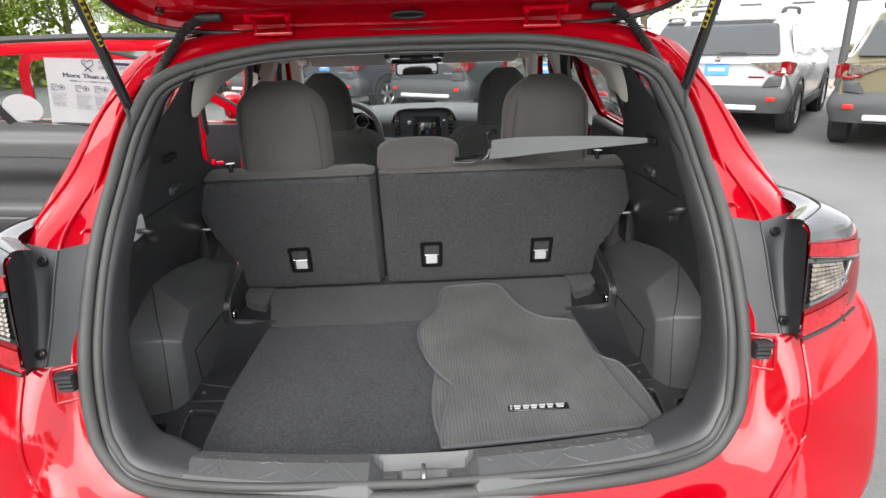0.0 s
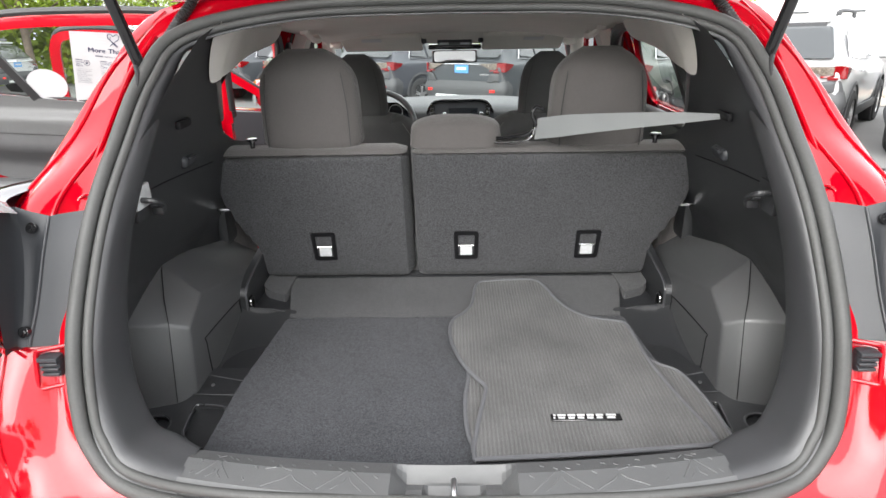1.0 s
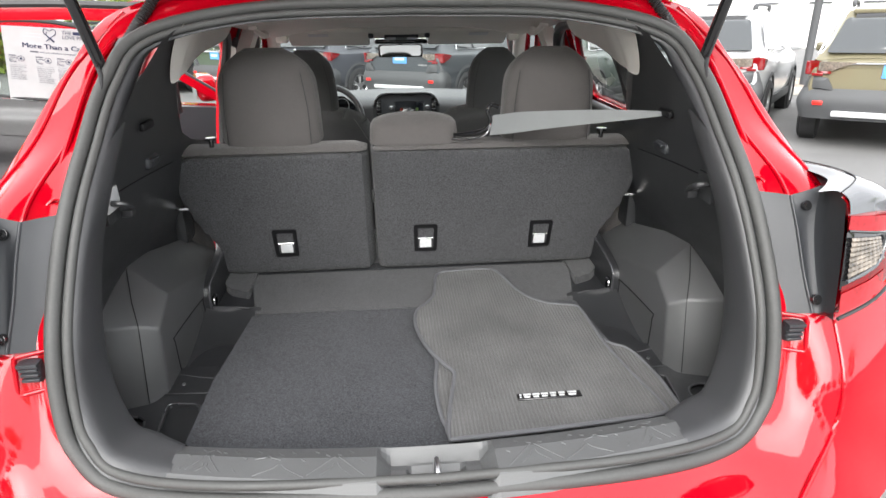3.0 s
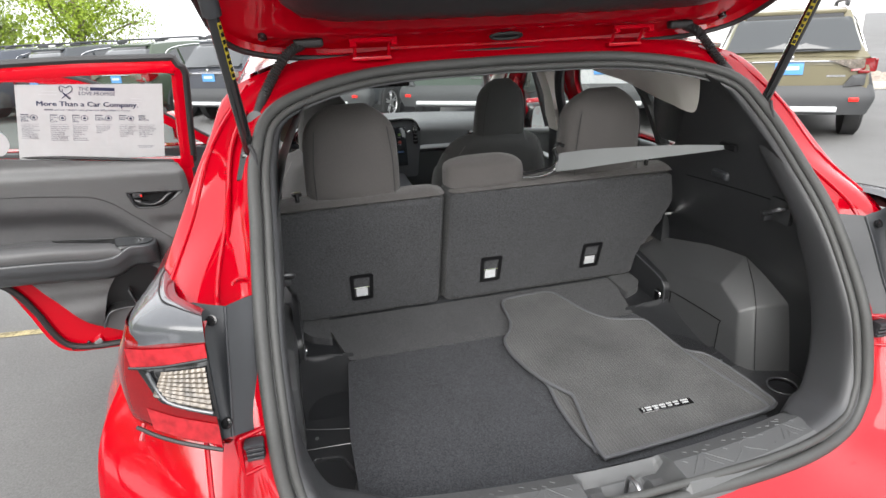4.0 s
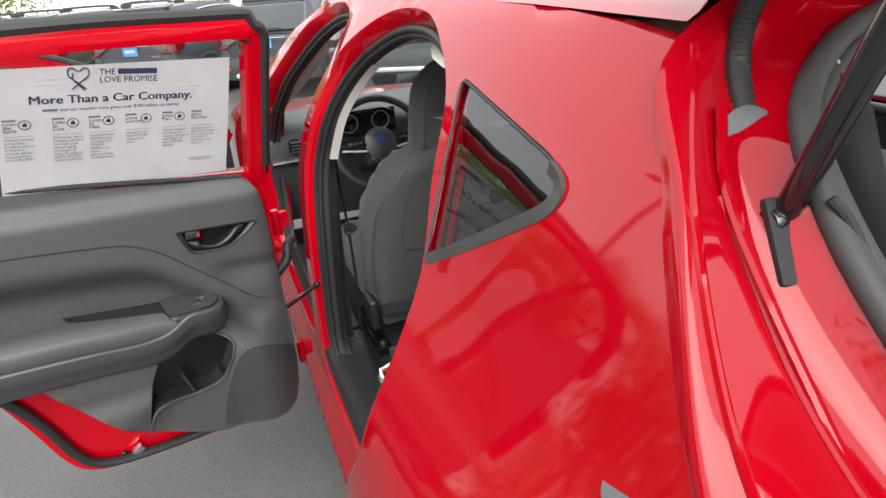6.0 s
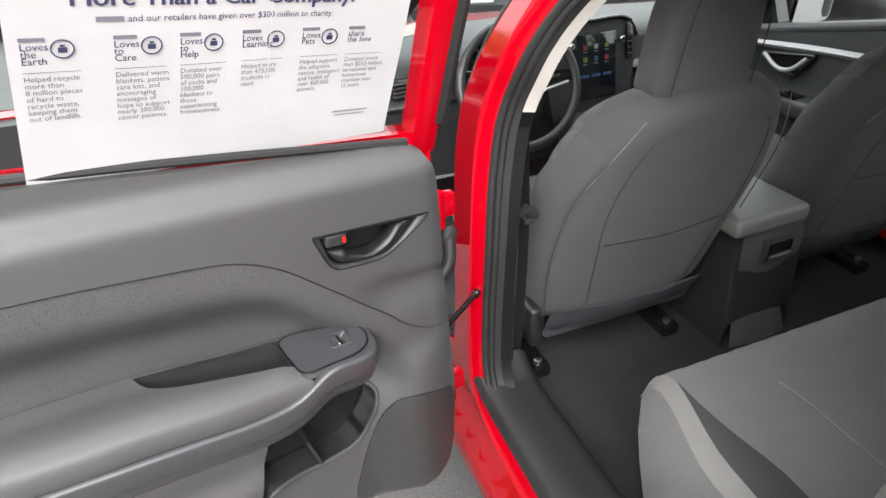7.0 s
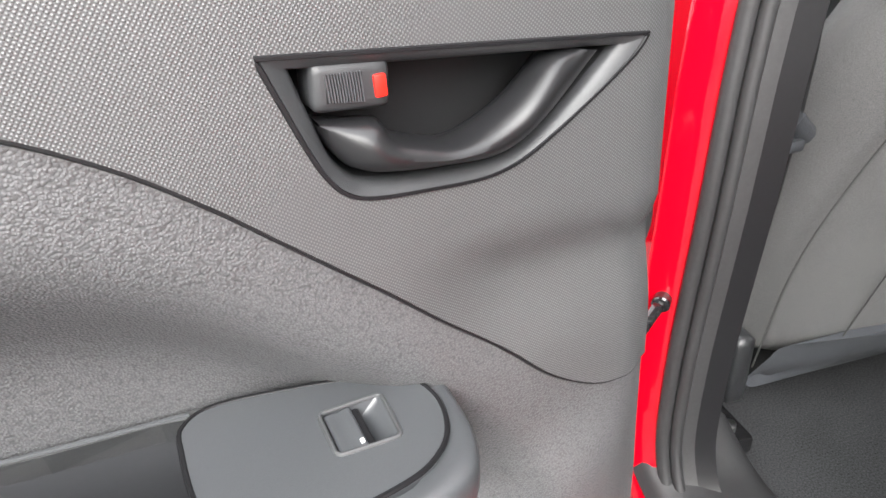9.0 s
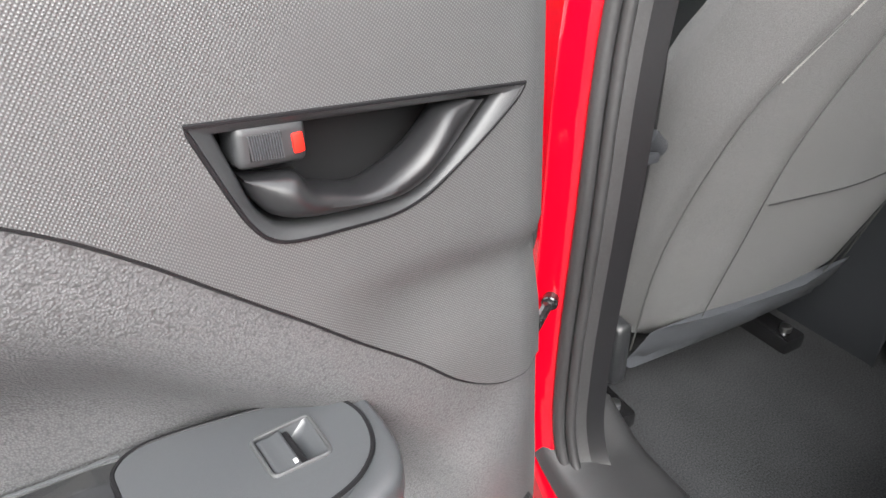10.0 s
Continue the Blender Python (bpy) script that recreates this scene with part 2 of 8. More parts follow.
def sweep(path, profile, closed=False, up=(0, 0, 1)):
    """A profile (a, b) carried along a path: a lies across, b along the upward side."""
    rows = []
    k = len(path)
    for i in range(k):
        a = path[(i - 1) % k] if closed or i else path[0]
        b = path[(i + 1) % k] if closed or i < k - 1 else path[-1]
        t = (Vector(b) - Vector(a)).normalized()
        u = up(path[i]) if callable(up) else Vector(up)
        s = t.cross(u).normalized()
        n = s.cross(t)
        rows.append([Vector(path[i]) + s * p + n * q for p, q in profile])
    if closed:
        rows.append(rows[0])
    verts, faces = grid(rows, True)
    if not closed:
        m = len(profile)
        faces += [tuple(reversed(range(m))), tuple(range(len(verts) - m, len(verts)))]
    return verts, faces


def circle(r, n=10, sx=1.0):
    return [(sx * r * math.cos(2 * math.pi * i / n), r * math.sin(2 * math.pi * i / n)) for i in range(n)]


def tube(pts, r, n=10, smooth=6, closed=False, up=(0.31, 0.2, 0.93)):
    path = cr(pts, smooth, closed) if smooth > 1 else [Vector(p) for p in pts]
    return sweep(path, circle(r, n), closed, up)


def block(size, at=(0, 0, 0), bevel=0.004, seg=2, turn=None, taper=None):
    """A box with rounded edges; taper: scale of its top face (x, y)."""
    bm = bmesh.new()
    bmesh.ops.create_cube(bm, size=1.0)
    for v in bm.verts:
        k = taper if taper and v.co.z > 0 else (1, 1)
        v.co = Vector((v.co.x * size[0] * k[0], v.co.y * size[1] * k[1], v.co.z * size[2]))
    if bevel:
        bmesh.ops.bevel(bm, geom=list(bm.edges), offset=bevel, segments=seg, profile=0.6, affect="EDGES")
    if turn is not None:
        bmesh.ops.transform(bm, matrix=turn, verts=bm.verts)
    bmesh.ops.translate(bm, vec=Vector(at), verts=bm.verts)
    data = [tuple(v.co) for v in bm.verts], [tuple(v.index for v in f.verts) for f in bm.faces]
    bm.free()
    return data


def disc(r, depth, at, axis=(0, 1, 0), n=20, bevel=0.15):
    """A short round piece with a softened rim, along an axis."""
    a = Vector(axis).normalized()
    rows = []
    for d, k in ((-0.5, 0.0), (-0.5, 1 - bevel), (-0.5 + bevel / 2, 1), (0.5 - bevel / 2, 1), (0.5, 1 - bevel), (0.5, 0.0)):
        s = a.orthogonal().normalized()
        t = a.cross(s)
        rows.append([Vector(at) + a * (depth * d) + (s * math.cos(w) + t * math.sin(w)) * r * max(k, 0.001) for w in (2 * math.pi * i / n for i in range(n))])
    return grid(rows, True)


def moved(data, m):
    return [tuple(m @ Vector(v)) for v in data[0]], data[1]


def part(name, data, material, parent=None, label="", sharp=40, smooth=True):
    """One mesh object of verts and faces, under its thing."""
    me = bpy.data.meshes.new(name)
    me.from_pydata([tuple(v) for v in data[0]], [], [tuple(f) for f in data[1]])
    me.validate()
    bm = bmesh.new()
    bm.from_mesh(me)
    bmesh.ops.remove_doubles(bm, verts=bm.verts, dist=1e-5)
    bmesh.ops.recalc_face_normals(bm, faces=bm.faces)
    bm.to_mesh(me)
    bm.free()
    if smooth:
        me.polygons.foreach_set("use_smooth", [True] * len(me.polygons))
        me.set_sharp_from_angle(angle=radians(sharp))
    me.materials.append(material)
    ob = new(name, me)
    if parent is not None:
        ob.parent = parent
    if label:
        ob["label"] = label
    return ob


def thing(name, label, category, group="", at=None):
    ob = new(name)
    ob.empty_display_size = 0.1
    if at is not None:
        ob.matrix_world = at
    return tagged(ob, label, category, group)


def rounded(pts, r, n=5):
    """A polygon with its corners rounded to radius r."""
    out = []
    k = len(pts)
    for i in range(k):
        a, b, c = Vector(pts[i - 1]), Vector(pts[i]), Vector(pts[(i + 1) % k])
        rr = min(r, (a - b).length / 2.1, (c - b).length / 2.1)
        p, q = b + (a - b).normalized() * rr, b + (c - b).normalized() * rr
        for j in range(n + 1):
            t = j / n
            out.append((p * (1 - t) ** 2 + b * 2 * t * (1 - t) + q * t * t))
    return [tuple(v) for v in out]


def smoothstep(a, b, x):
    t = min(max((x - a) / (b - a), 0.0), 1.0)
    return t * t * (3 - 2 * t)


def lerp_table(table, x):
    """Piecewise smooth value from (key, value) pairs."""
    if x <= table[0][0]:
        return table[0][1]
    for i in range(len(table) - 1):
        (a, p), (b, q) = table[i], table[i + 1]
        if x <= b:
            p0 = table[i - 1] if i else (2 * a - b, 2 * p - q)
            q1 = table[i + 2] if i + 2 < len(table) else (2 * b - a, 2 * q - p)
            m0 = (q - p0[1]) / (b - p0[0]) * (b - a)
            m1 = (q1[1] - p) / (q1[0] - a) * (b - a)
            t = (x - a) / (b - a)
            return (2 * t ** 3 - 3 * t * t + 1) * p + (t ** 3 - 2 * t * t + t) * m0 + (3 * t * t - 2 * t ** 3) * q + (t ** 3 - t * t) * m1
    return table[-1][1]


# ---------------------------------------------------------------- the red car: body
car = thing("hatchback_car", "red compact hatchback with open tailgate and open rear door on asphalt", "car")
WIDTH = [(0.16, 0.80), (0.30, 0.845), (0.45, 0.862), (0.65, 0.875), (0.85, 0.872), (0.95, 0.852), (1.02, 0.805), (1.117, 0.737),
         (1.25, 0.672), (1.34, 0.625), (1.40, 0.580), (1.43, 0.545), (1.455, 0.45), (1.474, 0.25), (1.48, 0.0)]


def half(y, z):
    """The body's half width at a place along the car and a height."""
    w = lerp_table(WIDTH, z)
    w -= 0.085 * smoothstep(0.30, -0.20, y) * smoothstep(1.25, 1.0, z)
    w -= 0.10 * smoothstep(3.0, 4.2, y)
    w += 0.012 * math.exp(-((y - 0.62) / 0.35) ** 2) * smoothstep(0.95, 0.75, z)
    return w


# the rim round the tailgate's opening: from the middle of the sill up one side to the middle of the roof
SEAL = [(0, -0.12, 0.772), (0.30, -0.100, 0.765), (0.48, -0.048, 0.752), (0.545, -0.018, 0.80), (0.566, 0.008, 0.86), (0.571, 0.045, 0.955),
        (0.572, 0.105, 1.045), (0.568, 0.168, 1.125), (0.563, 0.25, 1.20), (0.553, 0.37, 1.30), (0.50, 0.455, 1.375), (0.30, 0.54, 1.415), (0, 0.56, 1.422)]
GUTTER = [(0, -0.150, 0.760), (0.31, -0.130, 0.750), (0.50, -0.070, 0.735), (0.575, -0.03, 0.79), (0.60, 0.010, 0.86), (0.60, 0.055, 0.955),
          (0.60, 0.125, 1.045), (0.60, 0.205, 1.125), (0.597, 0.31, 1.20), (0.585, 0.425, 1.30), (0.52, 0.505, 1.385), (0.30, 0.57, 1.430), (0, 0.59, 1.438)]
RIDGE = [(0, -0.205, 0.735), (0.34, -0.190, 0.725), (0.56, -0.130, 0.715), (0.65, -0.055, 0.775), (0.665, -0.030, 0.86), (0.668, 0.040, 0.960),
         (0.672, 0.095, 1.045), (0.672, 0.165, 1.128), (0.640, 0.325, 1.205), (0.612, 0.435, 1.315), (0.545, 0.515, 1.402), (0.30, 0.59, 1.448), (0, 0.61, 1.457)]
OUTER_YZ = [(-0.27, 0.64), (-0.24, 0.64), (-0.14, 0.65), (0.00, 0.66), (0.05, 0.835), (0.10, 0.955), (0.17, 1.05), (0.27, 1.125), (0.36, 1.205), (0.455, 1.315),
            (0.535, 1.412), (0.625, 1.465), (0.65, 1.472)]
OUTER = []
for k, (y, z) in enumerate(OUTER_YZ):
    x = (0, 0.36, 0.66)[k] if k < 3 else (0.30, 0)[k - 11] if k > 10 else half(y, z)
    OUTER.append((x, y, z))
SHOULDER = [(half(y - 0.028, z - 0.004), y - 0.028, z - 0.004) if 3 <= k <= 9 else tuple(Vector(OUTER[k]) * 0.75 + Vector(RIDGE[k]) * 0.25) for k, (y, z) in enumerate(OUTER_YZ)]
rim_half = loft([SEAL, GUTTER, RIDGE, SHOULDER, OUTER], 6, 5)
part("rear_opening_rim", joined(rim_half, flipped(rim_half)), RED, car, "glossy red painted rim round the tailgate opening", 50)

for share, first_, last_ in ((15, 6, 9), (26, 5, 10), (20, 2, 5)):
    line = cr([cr([SEAL[k], GUTTER[k], RIDGE[k], SHOULDER[k], OUTER[k]], 10)[share] for k in range(first_, last_ + 1)], 8)
    for s in (-1, 1):
        part("rim_crease", tube([(s * p.x, p.y, p.z) for p in line], 0.0042, 8, 1), RED, car)

# the bumper below the rim
low = [[p for p in OUTER[:5]],
       [(0, -0.285, 0.50), (0.38, -0.255, 0.50), (0.68, -0.14, 0.50), (0.80, 0.02, 0.52), (half(0.12, 0.55), 0.12, 0.55)],
       [(0, -0.25, 0.26), (0.38, -0.22, 0.26), (0.66, -0.12, 0.26), (0.78, 0.04, 0.28), (half(0.14, 0.3), 0.14, 0.30)]]
bumper = loft(low, 6, 5)
part("rear_bumper", joined(bumper, flipped(bumper)), RED, car, "glossy red rear bumper")

# the sides
REAR_FLANGE = [(1.662, 0.99), (1.660, 0.75), (1.665, 0.55), (1.655, 0.43), (1.60, 0.365), (1.45, 0.335), (1.30, 0.350), (1.185, 0.425), (1.085, 0.545), (0.985, 0.690), (0.900, 0.820), (0.838, 0.930),
               (0.815, 1.055), (0.855, 1.20), (0.915, 1.285), (1.00, 1.335), (1.12, 1.368), (1.27, 1.362), (1.40, 1.32), (1.50, 1.265), (1.575, 1.19), (1.63, 1.09)]
FRONT_FLANGE = [(1.80, 1.0), (1.80, 0.75), (1.80, 0.50), (1.84, 0.40), (1.95, 0.375), (2.40, 0.375), (2.52, 0.42), (2.58, 0.56), (2.60, 0.74), (2.57, 0.88), (2.36, 1.05), (2.12, 1.20),
                (1.93, 1.30), (1.75, 1.355), (1.62, 1.355), (1.64, 1.29), (1.71, 1.18)]


def grown(pts, d):
    c = Vector((sum(p[0] for p in pts) / len(pts), sum(p[1] for p in pts) / len(pts)))
    out = []
    for i in range(len(pts)):
        t = (Vector(pts[(i + 1) % len(pts)]) - Vector(pts[i - 1])).normalized()
        n = Vector((t.y, -t.x))
        if n.dot(Vector(pts[i]) - c) < 0:
            n = -n
        out.append(tuple(Vector(pts[i]) + n * d))
    return out


REAR_LOOP = [tuple(v) for v in cr(REAR_FLANGE, 5, True)]
FRONT_LOOP = [tuple(v) for v in cr(FRONT_FLANGE, 5, True)]
QUARTER_WIN = rounded([(0.868, 1.340), (0.775, 1.120), (0.575, 1.255), (0.565, 1.285), (0.60, 1.302)], 0.022)


def arch(yc, zc, r=0.345):
    return [(yc + r * math.cos(a), zc + r * math.sin(a)) for a in (math.pi * k / 16 for k in range(-1, 18))]


side_outline = [(OUTER_YZ[k][0], OUTER_YZ[k][1]) for k in range(10, 3, -1)]
side_outline = [tuple(v) for v in cr(side_outline, 4)]
side_outline += [(0.12, 0.55), (0.14, 0.30)] + [p for p in reversed(arch(0.62, 0.26))] + [(1.1, 0.15), (2.6, 0.07)] + [p for p in reversed(arch(3.29, 0.11))] + [(4.02, 0.08), (4.12, 0.4), (4.02, 0.64), (3.6, 0.75), (3.1, 0.83),
                (2.86, 0.90), (2.43, 1.14), (2.10, 1.30), (1.85, 1.385), (1.6, 1.418), (1.2, 1.432), (0.8, 1.428), (0.62, 1.420)]
# the jamb is widest behind the door's lower rear corner
REAR_OUTER = [grown(REAR_FLANGE, 0.028 if k in (21, 0, 1, 2) else 0.034)[k] for k in range(len(REAR_FLANGE))]
REAR_OUTER[7:14] = [(1.110, 0.355), (1.000, 0.475), (0.885, 0.620), (0.775, 0.770), (0.700, 0.925), (0.755, 1.086), (0.836, 1.206)]
REAR_GROWN, FRONT_GROWN = [tuple(v) for v in cr(REAR_OUTER, 5, True)], [tuple(v) for v in cr(grown(FRONT_FLANGE, 0.03), 5, True)]
FLANGE_X = [(0.20, 0.752), (0.42, 0.751), (0.65, 0.743), (0.85, 0.731), (0.98, 0.715), (1.04, 0.702), (1.12, 0.683), (1.20, 0.650), (1.30, 0.600), (1.37, 0.560)]


def left_half(y, z):
    """The left side's half width: the middle pillar and the sill lie a door's thickness inside the outer skin."""
    w = half(y, z)
    deep = max(0.0, w - lerp_table(FLANGE_X, z) - 0.030)
    k = smoothstep(1.50, 1.60, y) * smoothstep(1.95, 1.84, y) * smoothstep(0.28, 0.36, z)
    k = max(k, smoothstep(1.02, 1.14, y) * smoothstep(2.62, 2.50, y) * smoothstep(0.46, 0.38, z) * smoothstep(0.24, 0.30, z))
    return w - deep * k


def left_skin(y, z):
    return (-left_half(y, z), y, z)


def right_skin(y, z):
    return (half(y, z), y, z)


part("left_side_panel", sheet(side_outline, left_skin, [REAR_GROWN, FRONT_GROWN, QUARTER_WIN], 0.035, rim=(0.02, 0, 0)), RED, car, "glossy red body side with quarter window")
REAR_WIN_R = rounded([(0.86, 1.07), (1.60, 1.05), (1.56, 1.22), (1.42, 1.36), (1.0, 1.365), (0.885, 1.33)], 0.03)
FRONT_WIN_R = rounded([(1.76, 0.955), (2.62, 0.800), (2.36, 1.08), (2.10, 1.22), (1.80, 1.335), (1.66, 1.355), (1.71, 1.2)], 0.03)
part("right_side_panel", sheet(side_outline, right_skin, [REAR_WIN_R, FRONT_WIN_R, QUARTER_WIN], 0.05, rim=(-0.02, 0, 0)), RED, car)


def jamb(name, flange, outer):
    """The painted recess between the body side and the door seal."""
    rows = []
    for k, (inn, dep) in enumerate(((0.0, 0.0), (0.03, 0.012), (0.12, 0.05), (0.45, 0.30), (0.80, 0.62), (0.94, 0.84), (1.0, 1.0), (1.0, 1.35))):
        row = []
        for p, q in zip(outer, flange):
            y, z = p[0] + (q[0] - p[0]) * inn, p[1] + (q[1] - p[1]) * inn
            a, b = left_half(*p), lerp_table(FLANGE_X, q[1])
            row.append((-(a + (b - a) * dep), y, z))
        rows.append(row)
    return part(name, grid(rows, True), RED_LIT, car, "glossy red door jamb")


jamb("rear_door_jamb", REAR_LOOP, REAR_GROWN)
jamb("front_door_jamb", FRONT_LOOP, FRONT_GROWN)
for loop, nm in ((REAR_LOOP, "rear_door_seal"), (FRONT_LOOP, "front_door_seal")):
    carrier = [[(-lerp_table(FLANGE_X, p[1]) + e, *p) for p in grown(loop, d)] for d, e in ((0.003, 0.002), (-0.010, 0.006), (-0.016, 0.013), (-0.021, 0.030))]
    part("seal_carrier", grid(carrier, True), RUBBER, car)
    for d, e, r, mm in ((-0.004, -0.003, 0.0080, "door_seal"), (-0.0145, 0.006, 0.0065, "door_seal_bead")):
        path = [Vector((-lerp_table(FLANGE_X, p[1]) + e, *p)) for p in grown(loop, d)]
        part(mm, sweep(path, circle(r, 10), True, up=(-1, 0, 0)), RUBBER, car, "black rubber door seal")

# trim that closes the middle pillar behind the seal, light above the belt line and black below
ring_a, ring_b, ring_c = grown(REAR_LOOP, -0.019), grown(REAR_LOOP, -0.024), grown(REAR_LOOP, -0.028)
for low, high, mat, words in ((1.0, 1.34, surface("pillar_cloth", (0.50, 0.475, 0.44), 0.85, spread=0.1, grain=500, big=8, bump=0.2, bump_scale=900, spec=0.2), "light beige-grey upper pillar edge"), (0.36, 1.0, POCKET_BLACK, "black lower pillar edge")):
    picked = sorted((i for i, p in enumerate(REAR_LOOP) if p[0] > 1.45 and low - 0.03 <= p[1] <= high + 0.03), key=lambda i: REAR_LOOP[i][1])
    part("pillar_edge", grid([[(-lerp_table(FLANGE_X, ring[i][1]) + e, ring[i][0], ring[i][1]) for i in picked] for ring, e in ((ring_a, 0.024), (ring_b, 0.036), (ring_c, 0.046))]), mat, car, words)

striker = part("door_striker", tube([(-0.750, 0.792, 0.914), (-0.796, 0.786, 0.914), (-0.800, 0.788, 0.930), (-0.800, 0.806, 0.946), (-0.755, 0.812, 0.946)], 0.0055, 8, 3), CHROME, car, "bright steel door striker")
part("striker_plate", block((0.012, 0.040, 0.055), (-0.772, 0.812, 0.942), 0.005, 2, Euler((-0.5, 0, 0)).to_matrix().to_4x4()), RUBBER, striker)

# roof
ROOF_Y = [0.64, 0.9, 1.3, 1.7, 2.05, 2.2]
rows = []
for y in ROOF_Y:
    drop = 0.10 * smoothstep(0.9, 2.3, y)
    rows.append([(x, y - (0.015 * (1 - (x / 0.55) ** 2) + 0.10 * smoothstep(0.42, 0.555, abs(x))) * (y < 0.7), lerp_table([(-0.56, 1.424), (-0.50, 1.442), (-0.4, 1.458), (-0.2, 1.475), (0, 1.48), (0.2, 1.475), (0.4, 1.458), (0.50, 1.442), (0.56, 1.424)], x) - drop)
                 for x in (-0.555, -0.52, -0.47, -0.4, -0.2, 0, 0.2, 0.4, 0.47, 0.52, 0.555)])
part("roof", loft(rows, 3, 4), RED, car, "glossy red roof")
for s in (-1, 1):
    part("roof_trim", tube([(s * 0.50, 0.70, 1.436), (s * 0.505, 1.0, 1.436), (s * 0.505, 1.5, 1.424), (s * 0.50, 2.05, 1.362)], 0.006, 8), RUBBER, car)

# hood, nose and windscreen
part("hood", loft([[(-0.80, 2.98, 0.78), (-0.4, 2.95, 0.81), (0, 2.93, 0.82), (0.4, 2.95, 0.81), (0.80, 2.98, 0.78)],
                   [(-0.79, 3.5, 0.73), (-0.4, 3.5, 0.77), (0, 3.5, 0.78), (0.4, 3.5, 0.77), (0.79, 3.5, 0.73)],
                   [(-0.72, 3.95, 0.65), (-0.4, 4.05, 0.68), (0, 4.10, 0.69), (0.4, 4.05, 0.68), (0.72, 3.95, 0.65)],
                   [(-0.70, 4.05, 0.45), (-0.4, 4.18, 0.45), (0, 4.22, 0.45), (0.4, 4.18, 0.45), (0.70, 4.05, 0.45)]], 6, 6), RED, car, "glossy red hood")
part("front_bumper", loft([[(-0.82, 3.95, 0.62), (-0.70, 4.06, 0.46), (-0.4, 4.19, 0.45), (0, 4.23, 0.45), (0.4, 4.19, 0.45), (0.70, 4.06, 0.46), (0.82, 3.95, 0.62)], [(-0.82, 3.98, 0.30), (-0.72, 4.10, 0.26), (-0.4, 4.22, 0.24), (0, 4.26, 0.24), (0.4, 4.22, 0.24), (0.72, 4.10, 0.26), (0.82, 3.98, 0.30)],
                           [(-0.80, 3.95, 0.06), (-0.70, 4.05, 0.02), (-0.4, 4.16, 0.0), (0, 4.19, 0.0), (0.4, 4.16, 0.0), (0.70, 4.05, 0.02), (0.80, 3.95, 0.06)]], 5, 4), RED, car, "glossy red front bumper")
ws = part("windscreen", loft([[(-0.54, 2.10, 1.285), (0, 2.14, 1.305), (0.54, 2.10, 1.285)], [(-0.62, 2.45, 1.10), (0, 2.53, 1.12), (0.62, 2.45, 1.10)],
                              [(-0.72, 2.85, 0.87), (0, 2.95, 0.89), (0.72, 2.85, 0.87)]], 8, 6), GLASS, car)
ws.visible_shadow = False
for s in (-1, 1):
    part("windscreen_pillar", tube([(s * 0.565, 2.06, 1.32), (s * 0.645, 2.43, 1.12), (s * 0.745, 2.86, 0.90)], 0.036, 10), RED, car)
    part("pillar_trim", tube([(s * 0.545, 2.04, 1.29), (s * 0.615, 2.40, 1.10), (s * 0.70, 2.80, 0.90)], 0.03, 10), LINER, car, "light grey pillar trim")
for nm, loop, side in (("quarter_window", QUARTER_WIN, left_skin), ("quarter_window", QUARTER_WIN, right_skin), ("rear_side_window", REAR_WIN_R, right_skin), ("front_side_window", FRONT_WIN_R, right_skin)):
    k = 0.006 if side is left_skin else -0.006
    g = part(nm, sheet(loop, lambda y, z: (side(y, z)[0] + k, y, z), step=0.06), DARKGLASS if nm == "quarter_window" else GLASS, car, "tinted side glass" if nm == "quarter_window" else "")
    g.visible_shadow = False
    path = [Vector(side(*p)) for p in grown(loop, -0.003)]
    part("window_seal", sweep(path, circle(0.0022 if nm == "quarter_window" else 0.0045, 8), True, up=(1, 0, 0)), RUBBER, car)
    if nm == "quarter_window":
        low = cr([(0.768, 1.131, 0), (0.70, 1.174, 0), (0.62, 1.228, 0), (0.582, 1.255, 0), (0.570, 1.272, 0), (0.576, 1.286, 0), (0.598, 1.294, 0)], 5)
        part("window_moulding", sweep([Vector(side(p.x, p.y)) for p in low], [(-0.0075, -0.004), (0.0075, -0.004), (0.007, 0.002), (0.003, 0.004), (-0.003, 0.004), (-0.007, 0.002)], False, up=(1, 0, 0)), SEAL_RUBBER, car, "black rubber window moulding")

# seals round the tailgate opening
def mirrored_loop(half_curve, n=6):
    h = cr(half_curve, n)
    return h + [Vector((-p.x, p.y, p.z)) for p in reversed(h[1:-1])]


def shift(curve, inward, back):
    """A ring inside the opening's rim: moved inwards, and forwards along the car."""
    c = Vector((0, 0, 1.08))
    out = []
    for i, p in enumerate(curve):
        a, b = Vector(curve[max(i - 1, 0)]), Vector(curve[min(i + 1, len(curve) - 1)])
        t = (b - a).normalized()
        n = t.cross(Vector((0, -0.83, 0.56) if p[2] > 1.0 else (0, -0.95, 0.3))).normalized()
        if n.dot(c - Vector(p)) < 0:
            n = -n
        if i in (0, len(curve) - 1):
            n.x = 0
        out.append(tuple(Vector(p) + n * inward + Vector((0, back, 0))))
    return out


def outward(p):
    return Vector((0, -0.83, 0.5))


part("tailgate_seal", sweep(mirrored_loop(SEAL), circle(0.0115, 10), True, outward), SEAL_RUBBER, car, "dark grey rubber seal round the tailgate opening")
part("tailgate_seal_bead", sweep(mirrored_loop(shift(SEAL, 0.020, 0.004)), circle(0.0075, 10), True, outward), SEAL_RUBBER, car)


SCUFF = surface("scuff_plastic", (0.017, 0.017, 0.018), 0.5, spread=0.2, grain=300, big=9, bump=0.3, bump_scale=900, spec=0.6)
